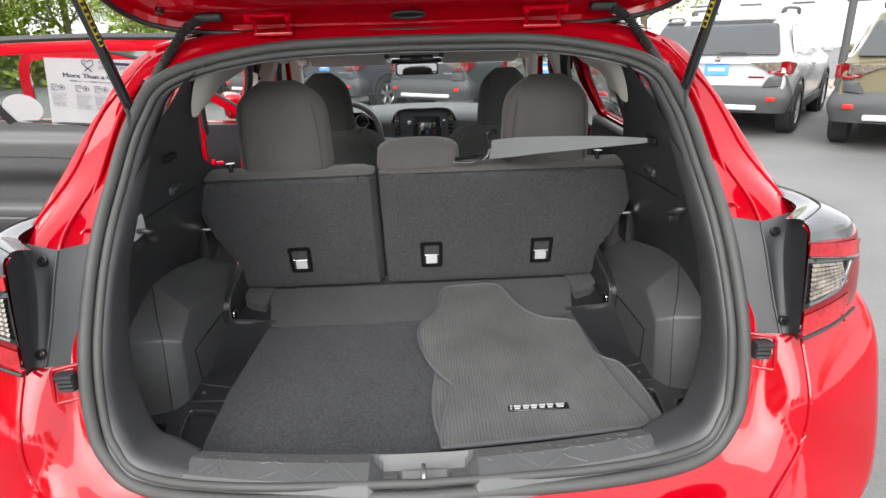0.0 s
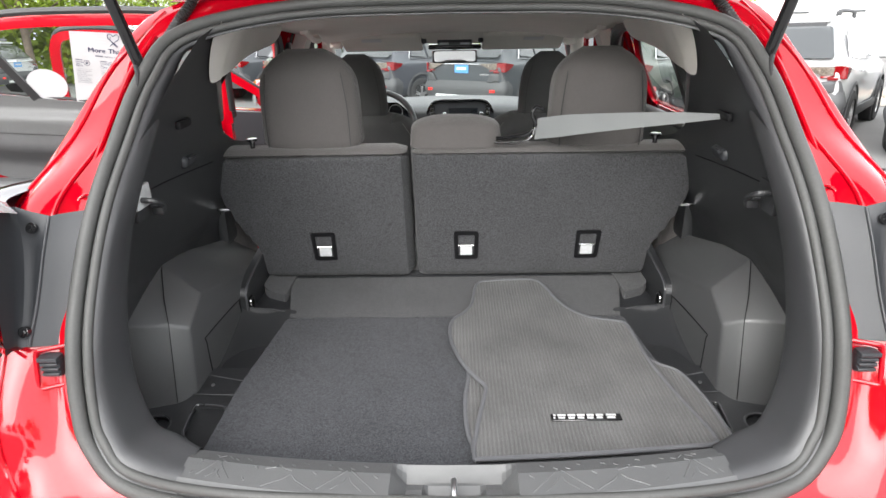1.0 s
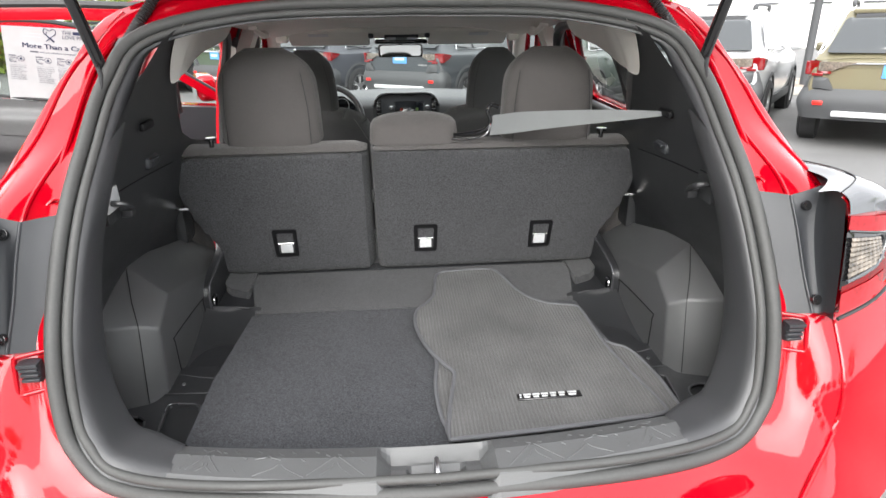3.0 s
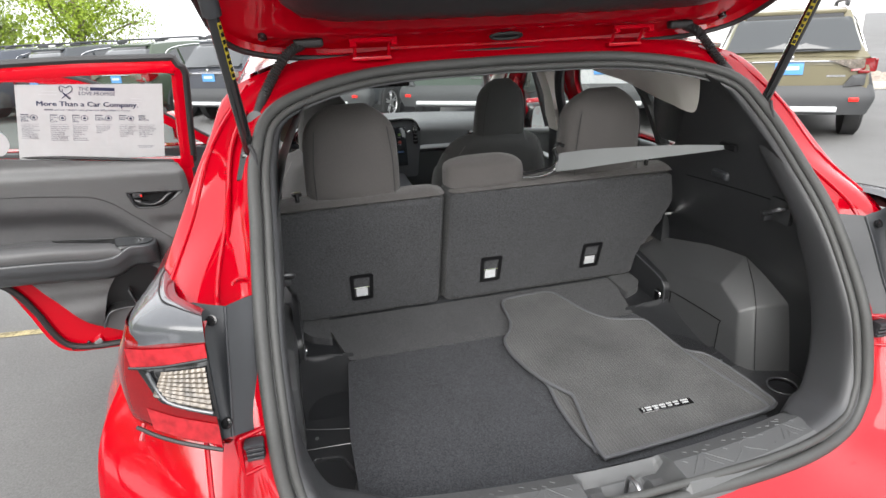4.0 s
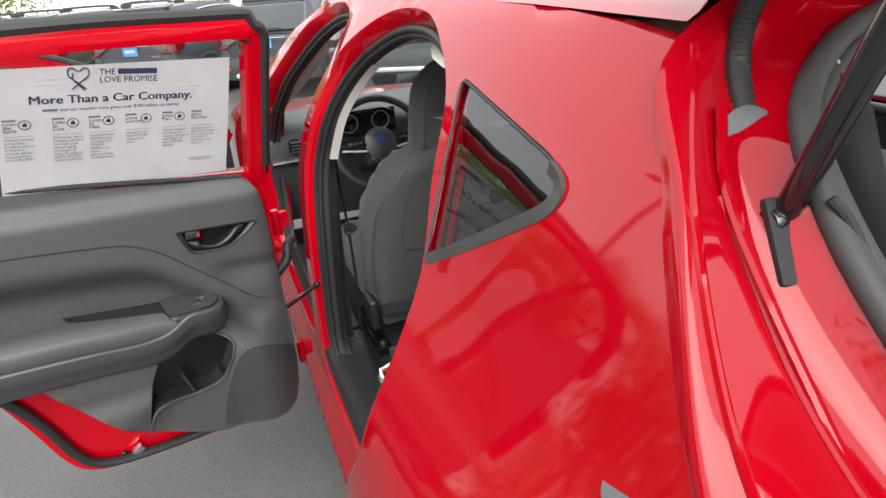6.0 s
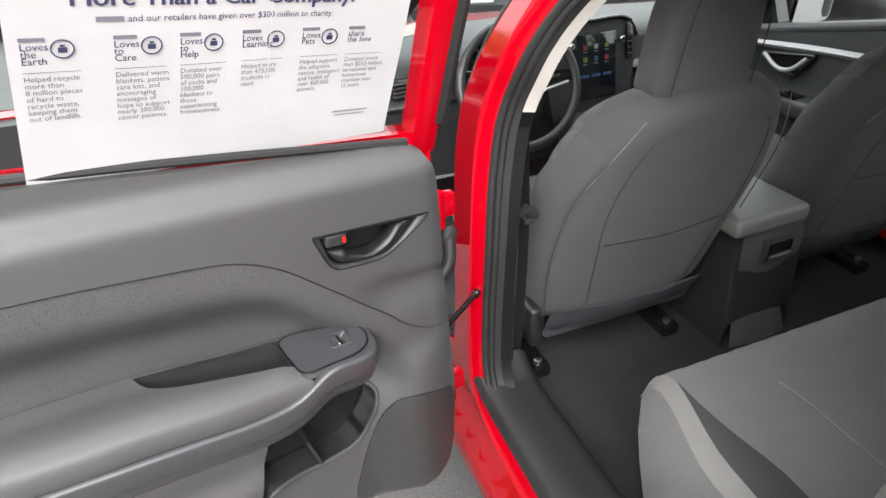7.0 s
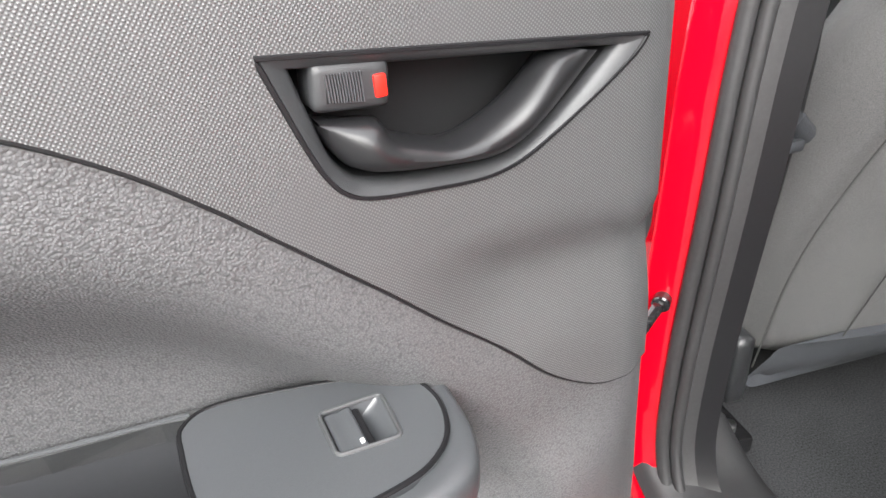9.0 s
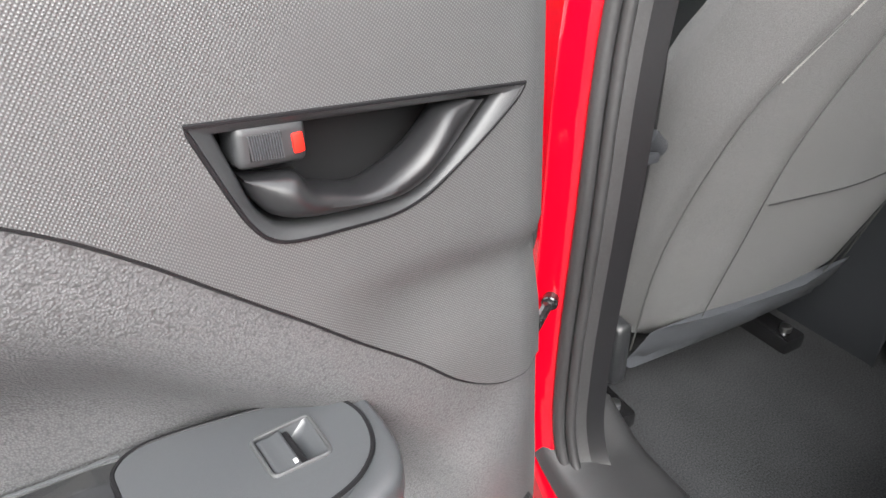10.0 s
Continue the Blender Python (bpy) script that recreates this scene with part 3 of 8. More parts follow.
# ---------------------------------------------------------------- cargo space
INNER = shift(SEAL, 0.032, 0.010)


def wall_x(y, z):
    """The cargo trim's half width above the wheel housing: upright below, leaning in towards the roof."""
    high = lerp_table([(0.80, 0.640), (0.88, 0.632), (0.93, 0.608), (1.0, 0.583), (1.10, 0.550), (1.20, 0.53), (1.30, 0.495), (1.37, 0.455), (1.42, 0.40)], z)
    return high + 0.012 * smoothstep(0.40, 0.20, y) * smoothstep(1.02, 0.93, z)


def faceted(verts, faces, width=0.005, seg=3, least=8):
    """A moulding of flat facets whose creases are rounded."""
    bm = bmesh.new()
    vs = [bm.verts.new(v) for v in verts]
    for f in faces:
        bm.faces.new([vs[i] for i in f])
    bmesh.ops.recalc_face_normals(bm, faces=bm.faces)
    crease = [e for e in bm.edges if len(e.link_faces) == 2 and e.calc_face_angle(0) > radians(least)]
    bmesh.ops.bevel(bm, geom=crease, offset=width, segments=seg, profile=0.5, affect="EDGES", clamp_overlap=True)
    bm.verts.index_update()
    data = [tuple(v.co) for v in bm.verts], [tuple(v.index for v in f.verts) for f in bm.faces]
    bm.free()
    return data


trim_outline = [(0.03, 0.645), (0.035, 0.80), (0.062, 0.955), (0.120, 1.045), (0.185, 1.125), (0.265, 1.20), (0.365, 1.295), (0.425, 1.362), (0.475, 1.382), (0.53, 1.360), (0.55, 1.300), (0.58, 1.278), (0.61, 1.255), (0.64, 1.205), (0.68, 1.14), (0.76, 1.105),
                (0.84, 1.085), (0.95, 1.06), (0.95, 0.645)]
HOUSING = [(0.566, 0.276, 0.650), (0.680, 0.240, 0.650), (0.569, 0.311, 0.829), (0.680, 0.282, 0.838), (0.538, 0.309, 0.650), (0.537, 0.331, 0.809), (0.541, 0.880, 0.650),
           (0.548, 0.880, 0.715), (0.536, 0.405, 0.853), (0.622, 0.425, 0.912), (0.680, 0.400, 0.925), (0.630, 0.880, 0.800)]
HOUSING_FACES = [(1, 0, 2, 3), (0, 4, 5, 2), (4, 6, 7, 8, 5), (2, 5, 8, 9), (3, 2, 9, 10), (8, 7, 11, 9)]
for s in (-1, 1):
    part("cargo_side_trim", sheet(trim_outline, lambda y, z: (s * wall_x(y, z), y, z), step=0.022), PLASTIC, car, "black moulded plastic side trim", 25)
    housing = part("wheel_housing", faceted([(s * x, y, z) for x, y, z in HOUSING], HOUSING_FACES, 0.006), HOUSING_PLASTIC, car, "black plastic wheel housing with flat facets", 35)
    part("facet_line", tube([(s * 0.5660, 0.2755, 0.668), (s * 0.5690, 0.3105, 0.828), (s * 0.590, 0.352, 0.864), (s * 0.6180, 0.422, 0.910)], 0.0009, 6, 1), POCKET_BLACK, housing)
    head = [tuple(p) for p in cr([(0.478, 1.386), (0.492, 1.358), (0.510, 1.330), (0.528, 1.300), (0.552, 1.272), (0.580, 1.266), (0.62, 1.268), (0.75, 1.274), (0.90, 1.282), (1.0, 1.296), (1.2, 1.312), (1.2, 1.362), (0.95, 1.392), (0.62, 1.405), (0.53, 1.398)], 3, True)]
    part("upper_pillar_trim", sheet(head, lambda y, z: (s * (wall_x(min(y, 0.8), z) - 0.004 + 0.014 * smoothstep(0.60, 0.68, y) + 0.042 * smoothstep(0.66, 0.95, y)), y, z), step=0.014), LINER, car, "light grey upper pillar trim")
    # quarter trim between the cargo wall and the rear door
    part("rear_quarter_trim", joined(block((0.05, 0.10, 0.30), (s * 0.635, 0.83, 0.96), 0.015, 2), tube([(s * 0.60, 0.62, 1.21), (s * 0.615, 0.70, 1.13), (s * 0.645, 0.80, 1.10)], 0.028, 10),
                                     loft([[(s * 0.60, 0.50, 1.24), (s * 0.655, 0.56, 1.16), (s * 0.665, 0.66, 1.10)], [(s * 0.56, 0.53, 1.30), (s * 0.60, 0.60, 1.26), (s * 0.64, 0.70, 1.12)]], 4, 3)), PLASTIC, car, "black plastic quarter trim")
    part("belt_cover", loft([[(s * (x + 0.05), y, hi), (s * (x + 0.004), y, hi - 0.006), (s * (x - 0.004), y, hi - 0.030), (s * x, y, lo + 0.030), (s * (x + 0.006), y, lo + 0.006), (s * (x + 0.05), y, lo)] for x, y, lo, hi in ((0.570, 0.545, 1.200, 1.245), (0.556, 0.60, 1.180, 1.262), (0.552, 0.67, 1.158, 1.276), (0.566, 0.75, 1.146, 1.280), (0.592, 0.83, 1.140, 1.282), (0.612, 0.895, 1.190, 1.282))], 3, 3), PLASTIC, car, "black plastic belt retractor cover", 28)
    part("trim_seam", tube([(s * (wall_x(y, z) - 0.0005), y, z) for y, z in ((0.180, 1.118), (0.29, 1.112), (0.40, 1.105), (0.52, 1.094), (0.62, 1.084))], 0.0013, 6, 4), POCKET_BLACK, car)
    # belt slot, and the oval guide below it
    part("belt_slot", block((0.012, 0.056, 0.016), (s * (wall_x(0.44, 1.205) - 0.004), 0.440, 1.205), 0.005, 2), POCKET_BLACK, car, "black belt slot")
    part("belt_guide", joined(block((0.034, 0.062, 0.026), (s * 0.552, 0.475, 1.124), 0.012, 4), block((0.010, 0.040, 0.006), (s * 0.535, 0.475, 1.130), 0.003, 2)), GREY_PLASTIC, car, "oval plastic belt guide")
    # hook with a bow, in a shallow frame
    part("bag_hook", joined(block((0.012, 0.062, 0.055), (s * 0.546, 0.270, 1.096), 0.006, 2), tube([(s * 0.540, 0.252, 1.108), (s * 0.518, 0.254, 1.106), (s * 0.514, 0.272, 1.096), (s * 0.520, 0.286, 1.088), (s * 0.540, 0.288, 1.088)], 0.005, 8), block((0.024, 0.018, 0.020), (s * 0.532, 0.296, 1.078), 0.005, 2)), PLASTIC, car, "black plastic bag hook")
    # raised mount with the tie-down ring
    mount = [(0.612, 0.640), (0.612, 0.738), (0.622, 0.756), (0.650, 0.768), (0.860, 0.800), (0.860, 0.640)]
    tie = part("tie_down_mount", sheet([tuple(q) for q in rounded(mount, 0.014)], lambda y, z: (s * 0.524, y, z), step=0.03, rim=(s * 0.02, 0, 0)), PLASTIC, car, "raised black plastic tie-down mount", 50)
    part("mount_rim", tube([(s * 0.5235, 0.6125, 0.645), (s * 0.5235, 0.6125, 0.735), (s * 0.5235, 0.623, 0.755), (s * 0.5235, 0.650, 0.767), (s * 0.5235, 0.80, 0.790)], 0.0030, 8, 3), SMOOTH_TRIM, tie)
    part("ring_recess", sheet(rounded([(0.622, 0.672), (0.654, 0.672), (0.654, 0.728), (0.622, 0.728)], 0.010), lambda y, z: (s * 0.5228, y, z), step=0.03), POCKET_BLACK, tie)
    part("tie_down_ring", sweep([Vector((s * 0.5195, 0.638 + q[0], 0.700 + q[1])) for q in rounded([(-0.012, -0.022), (0.012, -0.022), (0.012, 0.022), (-0.012, 0.022)], 0.008)], circle(0.0034, 8), True, (1, 0, 0)), CHROME, tie, "chrome tie-down ring")
    # shallow panel on the housing's inner side
    part("panel_outline", tube([(s * 0.5375, 0.392, 0.660), (s * 0.5375, 0.390, 0.742), (s * 0.5375, 0.400, 0.753), (s * 0.5375, 0.588, 0.738), (s * 0.5375, 0.600, 0.725), (s * 0.5375, 0.606, 0.66)], 0.0014, 6, 3), POCKET_BLACK, housing)
    # scooped tray beside the floor board
    scoop = rounded([(0.400, 0.385), (0.545, 0.385), (0.545, 0.618), (0.400, 0.618)], 0.006)
    part("side_tray", sheet(scoop, lambda x, y: (s * x, y, 0.645 + 0.052 * max(0.0, (y - 0.420) / 0.20) ** 2 + 3.0 * max(0.0, x - 0.475) ** 2), step=0.012, rim=(0, 0, -0.02)), PLASTIC, car, "black scooped side tray", 60)
    part("tray_step", block((0.150, 0.26, 0.02), (s * 0.470, 0.742, 0.672), 0.005, 2), PLASTIC, car)
    part("tray_seam", tube([(s * 0.536, 0.617, 0.700), (s * 0.470, 0.620, 0.700), (s * 0.430, 0.608, 0.699)], 0.0016, 6, 4), SMOOTH_TRIM, car)
    hole = rounded([(0.462, 0.120), (0.520, 0.185), (0.530, 0.276), (0.466, 0.270), (0.440, 0.200)], 0.014)
    cup = [(0.588 + 0.034 * math.cos(a), 0.205 + 0.034 * math.sin(a)) for a in (2 * math.pi * k / 24 for k in range(24))]
    deck = rounded([(0.405, 0.060), (0.60, 0.060), (0.66, 0.14), (0.66, 0.40), (0.405, 0.40)], 0.01)
    part("bin_deck", sheet(deck, lambda x, y: (s * x, y, 0.664 + 0.004 * smoothstep(0.296, 0.302, y)), [hole, cup], 0.02), PLASTIC, car, "black moulded deck with a small bin")
    for loop, low in ((hole, 0.618), (cup, 0.600)):
        mid = Vector((sum(p[0] for p in loop) / len(loop), sum(p[1] for p in loop) / len(loop)))
        ins = [tuple(mid + (Vector(p) - mid) * 0.86) for p in loop]
        part("bin_well", joined(grid([[(s * x, y, 0.664) for x, y in loop], [(s * x, y, low) for x, y in ins]], True), sheet(ins, lambda x, y: (s * x, y, low), step=0.03)), PLASTIC if low > 0.61 else POCKET_BLACK, car)
        part("bin_rim", sweep([Vector((s * x, y, 0.6645)) for x, y in loop], circle(0.0024, 6), True), SMOOTH_TRIM, car)
    part("deck_seam", tube([(s * 0.571, 0.305, 0.669), (s * 0.51, 0.302, 0.669), (s * 0.445, 0.299, 0.669)], 0.0013, 6, 2), SMOOTH_TRIM, car)
    part("deck_seam", tube([(s * 0.545, 0.376, 0.6685), (s * 0.49, 0.360, 0.6685), (s * 0.440, 0.348, 0.6685)], 0.0013, 6, 2), SMOOTH_TRIM, car)
    part("deck_screw", disc(0.004, 0.004, (s * 0.515, 0.335, 0.669), (0, 0, 1), 10), STEEL, car)
    part("corner_carpet", sheet(rounded([(0.448, 0.690), (0.50, 0.715), (0.522, 0.745), (0.523, 0.84), (0.448, 0.84)], 0.010), lambda x, y: (s * x, y, 0.7035 + 0.10 * max(0, x - 0.48)), step=0.03, rim=(0, 0, -0.05)), FELT, car, "dark felt corner piece beside the floor flap", 60)

for s in (-1, 1):
    part("inner_liner", sheet([(0.45, 0.30), (0.45, 1.05), (0.78, 1.06), (0.80, 0.93), (0.83, 0.80), (0.95, 0.62), (1.05, 0.30)], lambda y, z: (s * 0.70, y, z), step=0.1), PLASTIC, car)
    part("pillar_cover", sheet(rounded([(1.60, 1.34), (1.655, 1.15), (1.675, 0.99), (1.79, 0.99), (1.75, 1.15), (1.70, 1.34)], 0.015), lambda y, z: (s * (lerp_table(FLANGE_X, z) - 0.060), y, z), step=0.04, rim=(s * 0.048, 0, 0)), LINER, car, "light grey pillar cover")
    part("pillar_foot", sheet(rounded([(1.675, 0.985), (1.672, 0.36), (1.80, 0.36), (1.79, 0.985)], 0.015), lambda y, z: (s * (lerp_table(FLANGE_X, z) - 0.050 - 0.02 * smoothstep(0.8, 0.5, z)), y, z), step=0.05, rim=(s * 0.05, 0, 0)), PLASTIC, car, "black plastic pillar foot")
    part("scuff_plate", loft([[(s * 0.778, y, 0.378 + 0.03 * k), (s * 0.765, y, 0.400 + 0.03 * k), (s * 0.735, y, 0.406 + 0.03 * k), (s * 0.69, y, 0.402 + 0.03 * k), (s * 0.645, y, 0.392 + 0.03 * k), (s * 0.628, y, 0.34), (s * 0.622, y, 0.26)] for y, k in ((1.08, 2.0), (1.14, 0.6), (1.3, 0), (1.58, 0), (1.64, 0.3), (1.69, 1.2))], 4, 3), SCUFF, car, "black ribbed plastic sill scuff plate")
    part("front_scuff_plate", block((0.12, 0.75, 0.03), (s * 0.69, 2.18, 0.36), 0.01), PLASTIC, car)
# closed doors of the far side, seen from inside
SMOOTH_GREY_CARD = surface("belt_pad_grey", (0.11, 0.113, 0.118), 0.42, spread=0.1, spec=0.6)
GREY_CARD = surface("door_card_grey", (0.070, 0.072, 0.076), 0.45, spread=0.12, grain=700, big=7, bump=0.2, bump_scale=1200, spec=0.6)
for y0, y1, nm in ((0.84, 1.64, "rear"), (1.74, 2.62, "front")):
    front, d = nm == "front", -0.085 if nm == "front" else 0.0
    card = part(nm + "_door_card", sheet(rounded([(y0, 1.055 + d), (y1, 0.805 if front else 1.03), (y1, 0.34), (y0 + 0.25, 0.34), (y0 + 0.05, 0.62)], 0.03), lambda y, z: (0.735 - 0.05 * smoothstep(0.72 + d, 0.66 + d, z), y, z), step=0.05), GREY_CARD, car, "dark grey inner door panel")
    part("belt_pad", tube([(0.745, y0 + 0.02, 1.050 + d), (0.742, (y0 + y1) / 2, 0.885 if front else 1.037), (0.745, y1 - 0.02, 0.805 if front else 1.026)], 0.017, 10), SMOOTH_GREY_CARD if front else GREY_CARD, card)
    surround = [(y0 + 0.50, 0.868 + d), (y0 + 0.73, 0.836 + d), (y0 + 0.63, 0.790 + d), (y0 + 0.56, 0.787 + d)]
    part("pull_bowl", sheet(rounded(surround, 0.012), lambda y, z: (0.724, y, z), step=0.05, rim=(0.01, 0, 0)), POCKET_BLACK, card)
    part("pull_surround", sweep([Vector((0.722, *p)) for p in rounded(surround, 0.012)], circle(0.0045, 8), True, (1, 0, 0)), SMOOTH_TRIM, card)
    part("door_pull", tube([(0.712, y0 + 0.52, 0.856 + d), (0.700, y0 + 0.565, 0.812 + d), (0.698, y0 + 0.62, 0.806 + d), (0.712, y0 + 0.70, 0.838 + d)], 0.008, 8), SILVER, card, "satin inner handle")
    part("door_band", loft([[(0.726, y0 + 0.05, 0.915 + d), (0.716, y0 + 0.45, 0.905 + d), (0.722, y0 + 0.84, 0.868 + d)], [(0.712, y0 + 0.05, 0.905 + d), (0.700, y0 + 0.45, 0.893 + d), (0.710, y0 + 0.84, 0.858 + d)], [(0.730, y0 + 0.05, 0.888 + d), (0.722, y0 + 0.45, 0.876 + d), (0.726, y0 + 0.84, 0.845 + d)]], 4, 4), SILVER if front else SMOOTH_TRIM, card, "satin trim band")
    part("door_armrest", block((0.09, 0.60, 0.07), (0.69, y0 + 0.45, 0.70 + d), 0.024, 3), GREY_CARD, card)
    plate = part("window_switches", block((0.050, 0.20, 0.010), (0.675, y0 + 0.58, 0.738 + d), 0.004, 2), GLOSS, card)
    for k in range(2):
        part("switch", block((0.022, 0.026, 0.010), (0.675, y0 + 0.55 + 0.07 * k, 0.744 + d), 0.003, 2), SMOOTH_TRIM, plate)
    part("door_inner_frame", tube([(0.66, y0 + 0.04, 1.08 + d), (0.60, y0 + 0.12, 1.28), (0.565, y0 + 0.3, 1.345), (0.565, y1 - 0.2, 1.32), (0.60, y1 - 0.08, 1.2), (0.67, y1, 1.05 + d)], 0.02, 8), PLASTIC, card)

lamp = part("cargo_lamp", joined(block((0.008, 0.055, 0.04), (-0.540, 0.262, 1.112), 0.004, 2)), SILVER, car, "small clear cargo lamp")

# ring of trim from the seal to the side walls
BEND = ((0.400, -0.052, 0.781), (0.400, 0.022, 0.7705)), ((0.470, -0.026, 0.783), (0.452, 0.055, 0.770)), ((0.508, -0.008, 0.806), (0.503, 0.074, 0.786))
RING = [q[0] for q in BEND] + INNER[4:]
deep = [q[1] for q in BEND]
for p, (kx, dy) in zip(RING[3:], ((1.0, 0.092), (1.005, 0.092), (1.0, 0.080), (0.985, 0.060), (0.985, 0.055), (0.985, 0.035), (0.985, 0.018), (1, 0.010), (1, 0.010))):
    deep.append((p[0] * kx, p[1] + dy, p[2]))
lip = [(p[0] + (0.006 if i > 2 else 0.0), p[1] + 0.010, p[2] - (0.030, 0.020, 0.008)[i] if i < 3 else p[2]) for i, p in enumerate(deep)]
SKIRT = [(0.400, -0.078, 0.755), (0.478, -0.048, 0.757), (0.530, -0.022, 0.798)] + [tuple(Vector(p) * 0.35 + Vector(q) * 0.65) for p, q in zip(RING[3:], SEAL[4:])]
hr = loft([SKIRT, RING, [tuple((Vector(a) * 0.5 + Vector(b) * 0.5) + Vector((-0.004 if i > 2 else 0, 0, 0.002 if i < 3 else 0))) for i, (a, b) in enumerate(zip(RING, deep))], deep, lip], 6, 3)
part("opening_trim", joined(hr, flipped(hr)), RING_GREY, car, "dark grey plastic trim inside the opening")

# sill plate, with a recess for the striker in its middle
def sill_at(x, t, lift=0.0):
    q = (x / 0.47) ** 2
    wide, narrow = min(max((0.090 - abs(x)) / 0.020, 0), 1), min(max((0.046 - abs(x)) / 0.008, 0), 1)
    dip = 0.030 * wide * min(max((1.02 - t) / 0.24, 0), 1) + 0.026 * narrow * min(max((0.80 - t) / 0.30, 0), 1)
    fall = 0.013 * min(max((t - 0.56) / 0.44, 0), 1)
    return (x, -0.110 + 0.080 * q + (0.080 - 0.010 * q) * t, 0.797 - 0.022 * q - fall - dip + lift)


XS = [-0.405 + 0.315 * k / 9 for k in range(10)] + [-0.084, -0.076, -0.070, -0.058, -0.046, -0.042, -0.038, -0.02, 0, 0.02, 0.038, 0.042, 0.046, 0.058, 0.070, 0.076, 0.084] + [0.090 + 0.315 * k / 9 for k in range(10)]
sill_rows = [[(x, sill_at(x, 0)[1] - 0.024, sill_at(0.1, 0)[2] - 0.022 * (x / 0.47) ** 2 - 0.030) for x in XS], [(x, sill_at(x, 0)[1] - 0.006, sill_at(x, 0)[2] - 0.003) for x in XS]] + [[sill_at(x, t) for x in XS] for t in (0, 0.2, 0.40, 0.50, 0.56, 0.65, 0.78, 0.80, 0.90, 0.97, 1.0)]
sill_rows += [[(x, sill_at(x, 1)[1] + 0.004, sill_at(x, 1)[2] - 0.004) for x in XS], [(x * 0.98, sill_at(x, 1)[1] + 0.030, 0.680) for x in XS]]
SILL = surface("sill_plastic", (0.080, 0.082, 0.084), 0.48, spread=0.12, grain=700, big=7, bump=0.2, bump_scale=1200, spec=0.6)
part("sill_plate", grid(sill_rows), SILL, car, "grey textured plastic load sill", 14)

part("cargo_floor", sheet(rounded([(-0.445, 0.06), (0.445, 0.06), (0.445, 0.30), (0.418, 0.585), (-0.418, 0.585), (-0.445, 0.30)], 0.01), lambda x, y: (x, y, 0.690), step=0.06, rim=(0, 0, -0.02)), CARPET, car, "dark carpeted cargo floor board")
part("cargo_floor_flap", sheet(rounded([(-0.412, 0.588), (0.412, 0.588), (0.462, 0.81), (-0.462, 0.81)], 0.006), lambda x, y: (x, y, 0.691 + 0.006 * smoothstep(0.6, 0.8, y)), step=0.05, rim=(0, 0, -0.02)), FELT, car)
part("seat_base", joined(block((1.38, 0.05, 0.42), (0, 0.845, 0.485), 0.01), block((0.16, 0.20, 0.05), (-0.61, 0.86, 0.675), 0.01), block((0.16, 0.20, 0.05), (0.61, 0.86, 0.675), 0.01)), CARPET, car, "dark carpeted base under the rear seats")
part("cargo_bin", block((1.24, 0.80, 0.02), (0, 0.42, 0.645), 0.004), PLASTIC, car, "black plastic bin beside the floor board")


# ---------------------------------------------------------------- rear seats
def back_y(z):
    return 0.800 - 0.11 * (z - 0.69) / 0.40


def cushion(outline, place, thick, step=0.03, crown=0.012, soft=0.05):
    """A padded slab: two faces that swell in the middle and round off to its edge."""
    pts = [Vector(p) for p in outline]

    def edge(a, b):
        d = 9.0
        for i in range(len(pts)):
            p, q = pts[i - 1], pts[i]
            t = max(0, min(1, (Vector((a, b)) - p).dot(q - p) / max((q - p).length_squared, 1e-9)))
            d = min(d, (Vector((a, b)) - p - (q - p) * t).length)
        return d

    def face(side):
        def f(a, b):
            d = min(edge(a, b) / soft, 1.0)
            k = math.sqrt(max(0.0, 1 - (1 - d) ** 2))
            return place(a, b, side * (thick * 0.5 * k + crown * min(1, edge(a, b) / (soft * 3))))
        return f
    return joined(sheet(outline, face(1), step=step), sheet(outline, face(-1), step=step))


def seatback(name, outline, label):
    seat = part(name, cushion(outline, lambda x, z, d: (x, back_y(z) + 0.06 + d * (1 if d > 0 else 1), z), 0.12, 0.016, 0.002, 0.016), FELT, car, label)
    return seat


L = rounded([(-0.535, 0.70), (-0.1085, 0.70), (-0.1080, 1.085), (-0.61, 1.075), (-0.615, 1.05), (-0.597, 0.93), (-0.572, 0.86), (-0.535, 0.79)], 0.02, 4)
R = rounded([(0.535, 0.70), (-0.1055, 0.70), (-0.1050, 1.09), (0.61, 1.075), (0.615, 1.05), (0.597, 0.93), (0.572, 0.86), (0.535, 0.79)], 0.02, 4)
seat_l = seatback("rear_seatback_narrow", L, "dark grey felt-backed folding rear seatback")
seat_r = seatback("rear_seatback_wide", list(reversed(R)), "wide dark grey felt-backed folding rear seatback")
part("top_pad", cushion(rounded([(-0.61, 0.0), (-0.112, 0.0), (-0.112, 0.10), (-0.61, 0.10)], 0.03), lambda x, b, d: (x, 0.69 + b, 1.080 + d * 0.3), 0.08, 0.03), FABRIC, seat_l)
part("top_pad", cushion(rounded([(-0.10, 0.0), (0.61, 0.0), (0.61, 0.10), (-0.10, 0.10)], 0.03), lambda x, b, d: (x, 0.69 + b, 1.080 + d * 0.3), 0.08, 0.03), FABRIC, seat_r)

for sgn, owner in ((-1, seat_l), (1, seat_r)):
    part("side_bolster", cushion(rounded([(0.84, 0.62), (0.985, 0.62), (0.955, 0.90), (0.895, 1.07), (0.82, 1.07)], 0.03), lambda y, z, d: (sgn * (0.640 + d), y, z), 0.09, 0.03, 0.004, 0.03), FABRIC, owner, "padded side bolster")


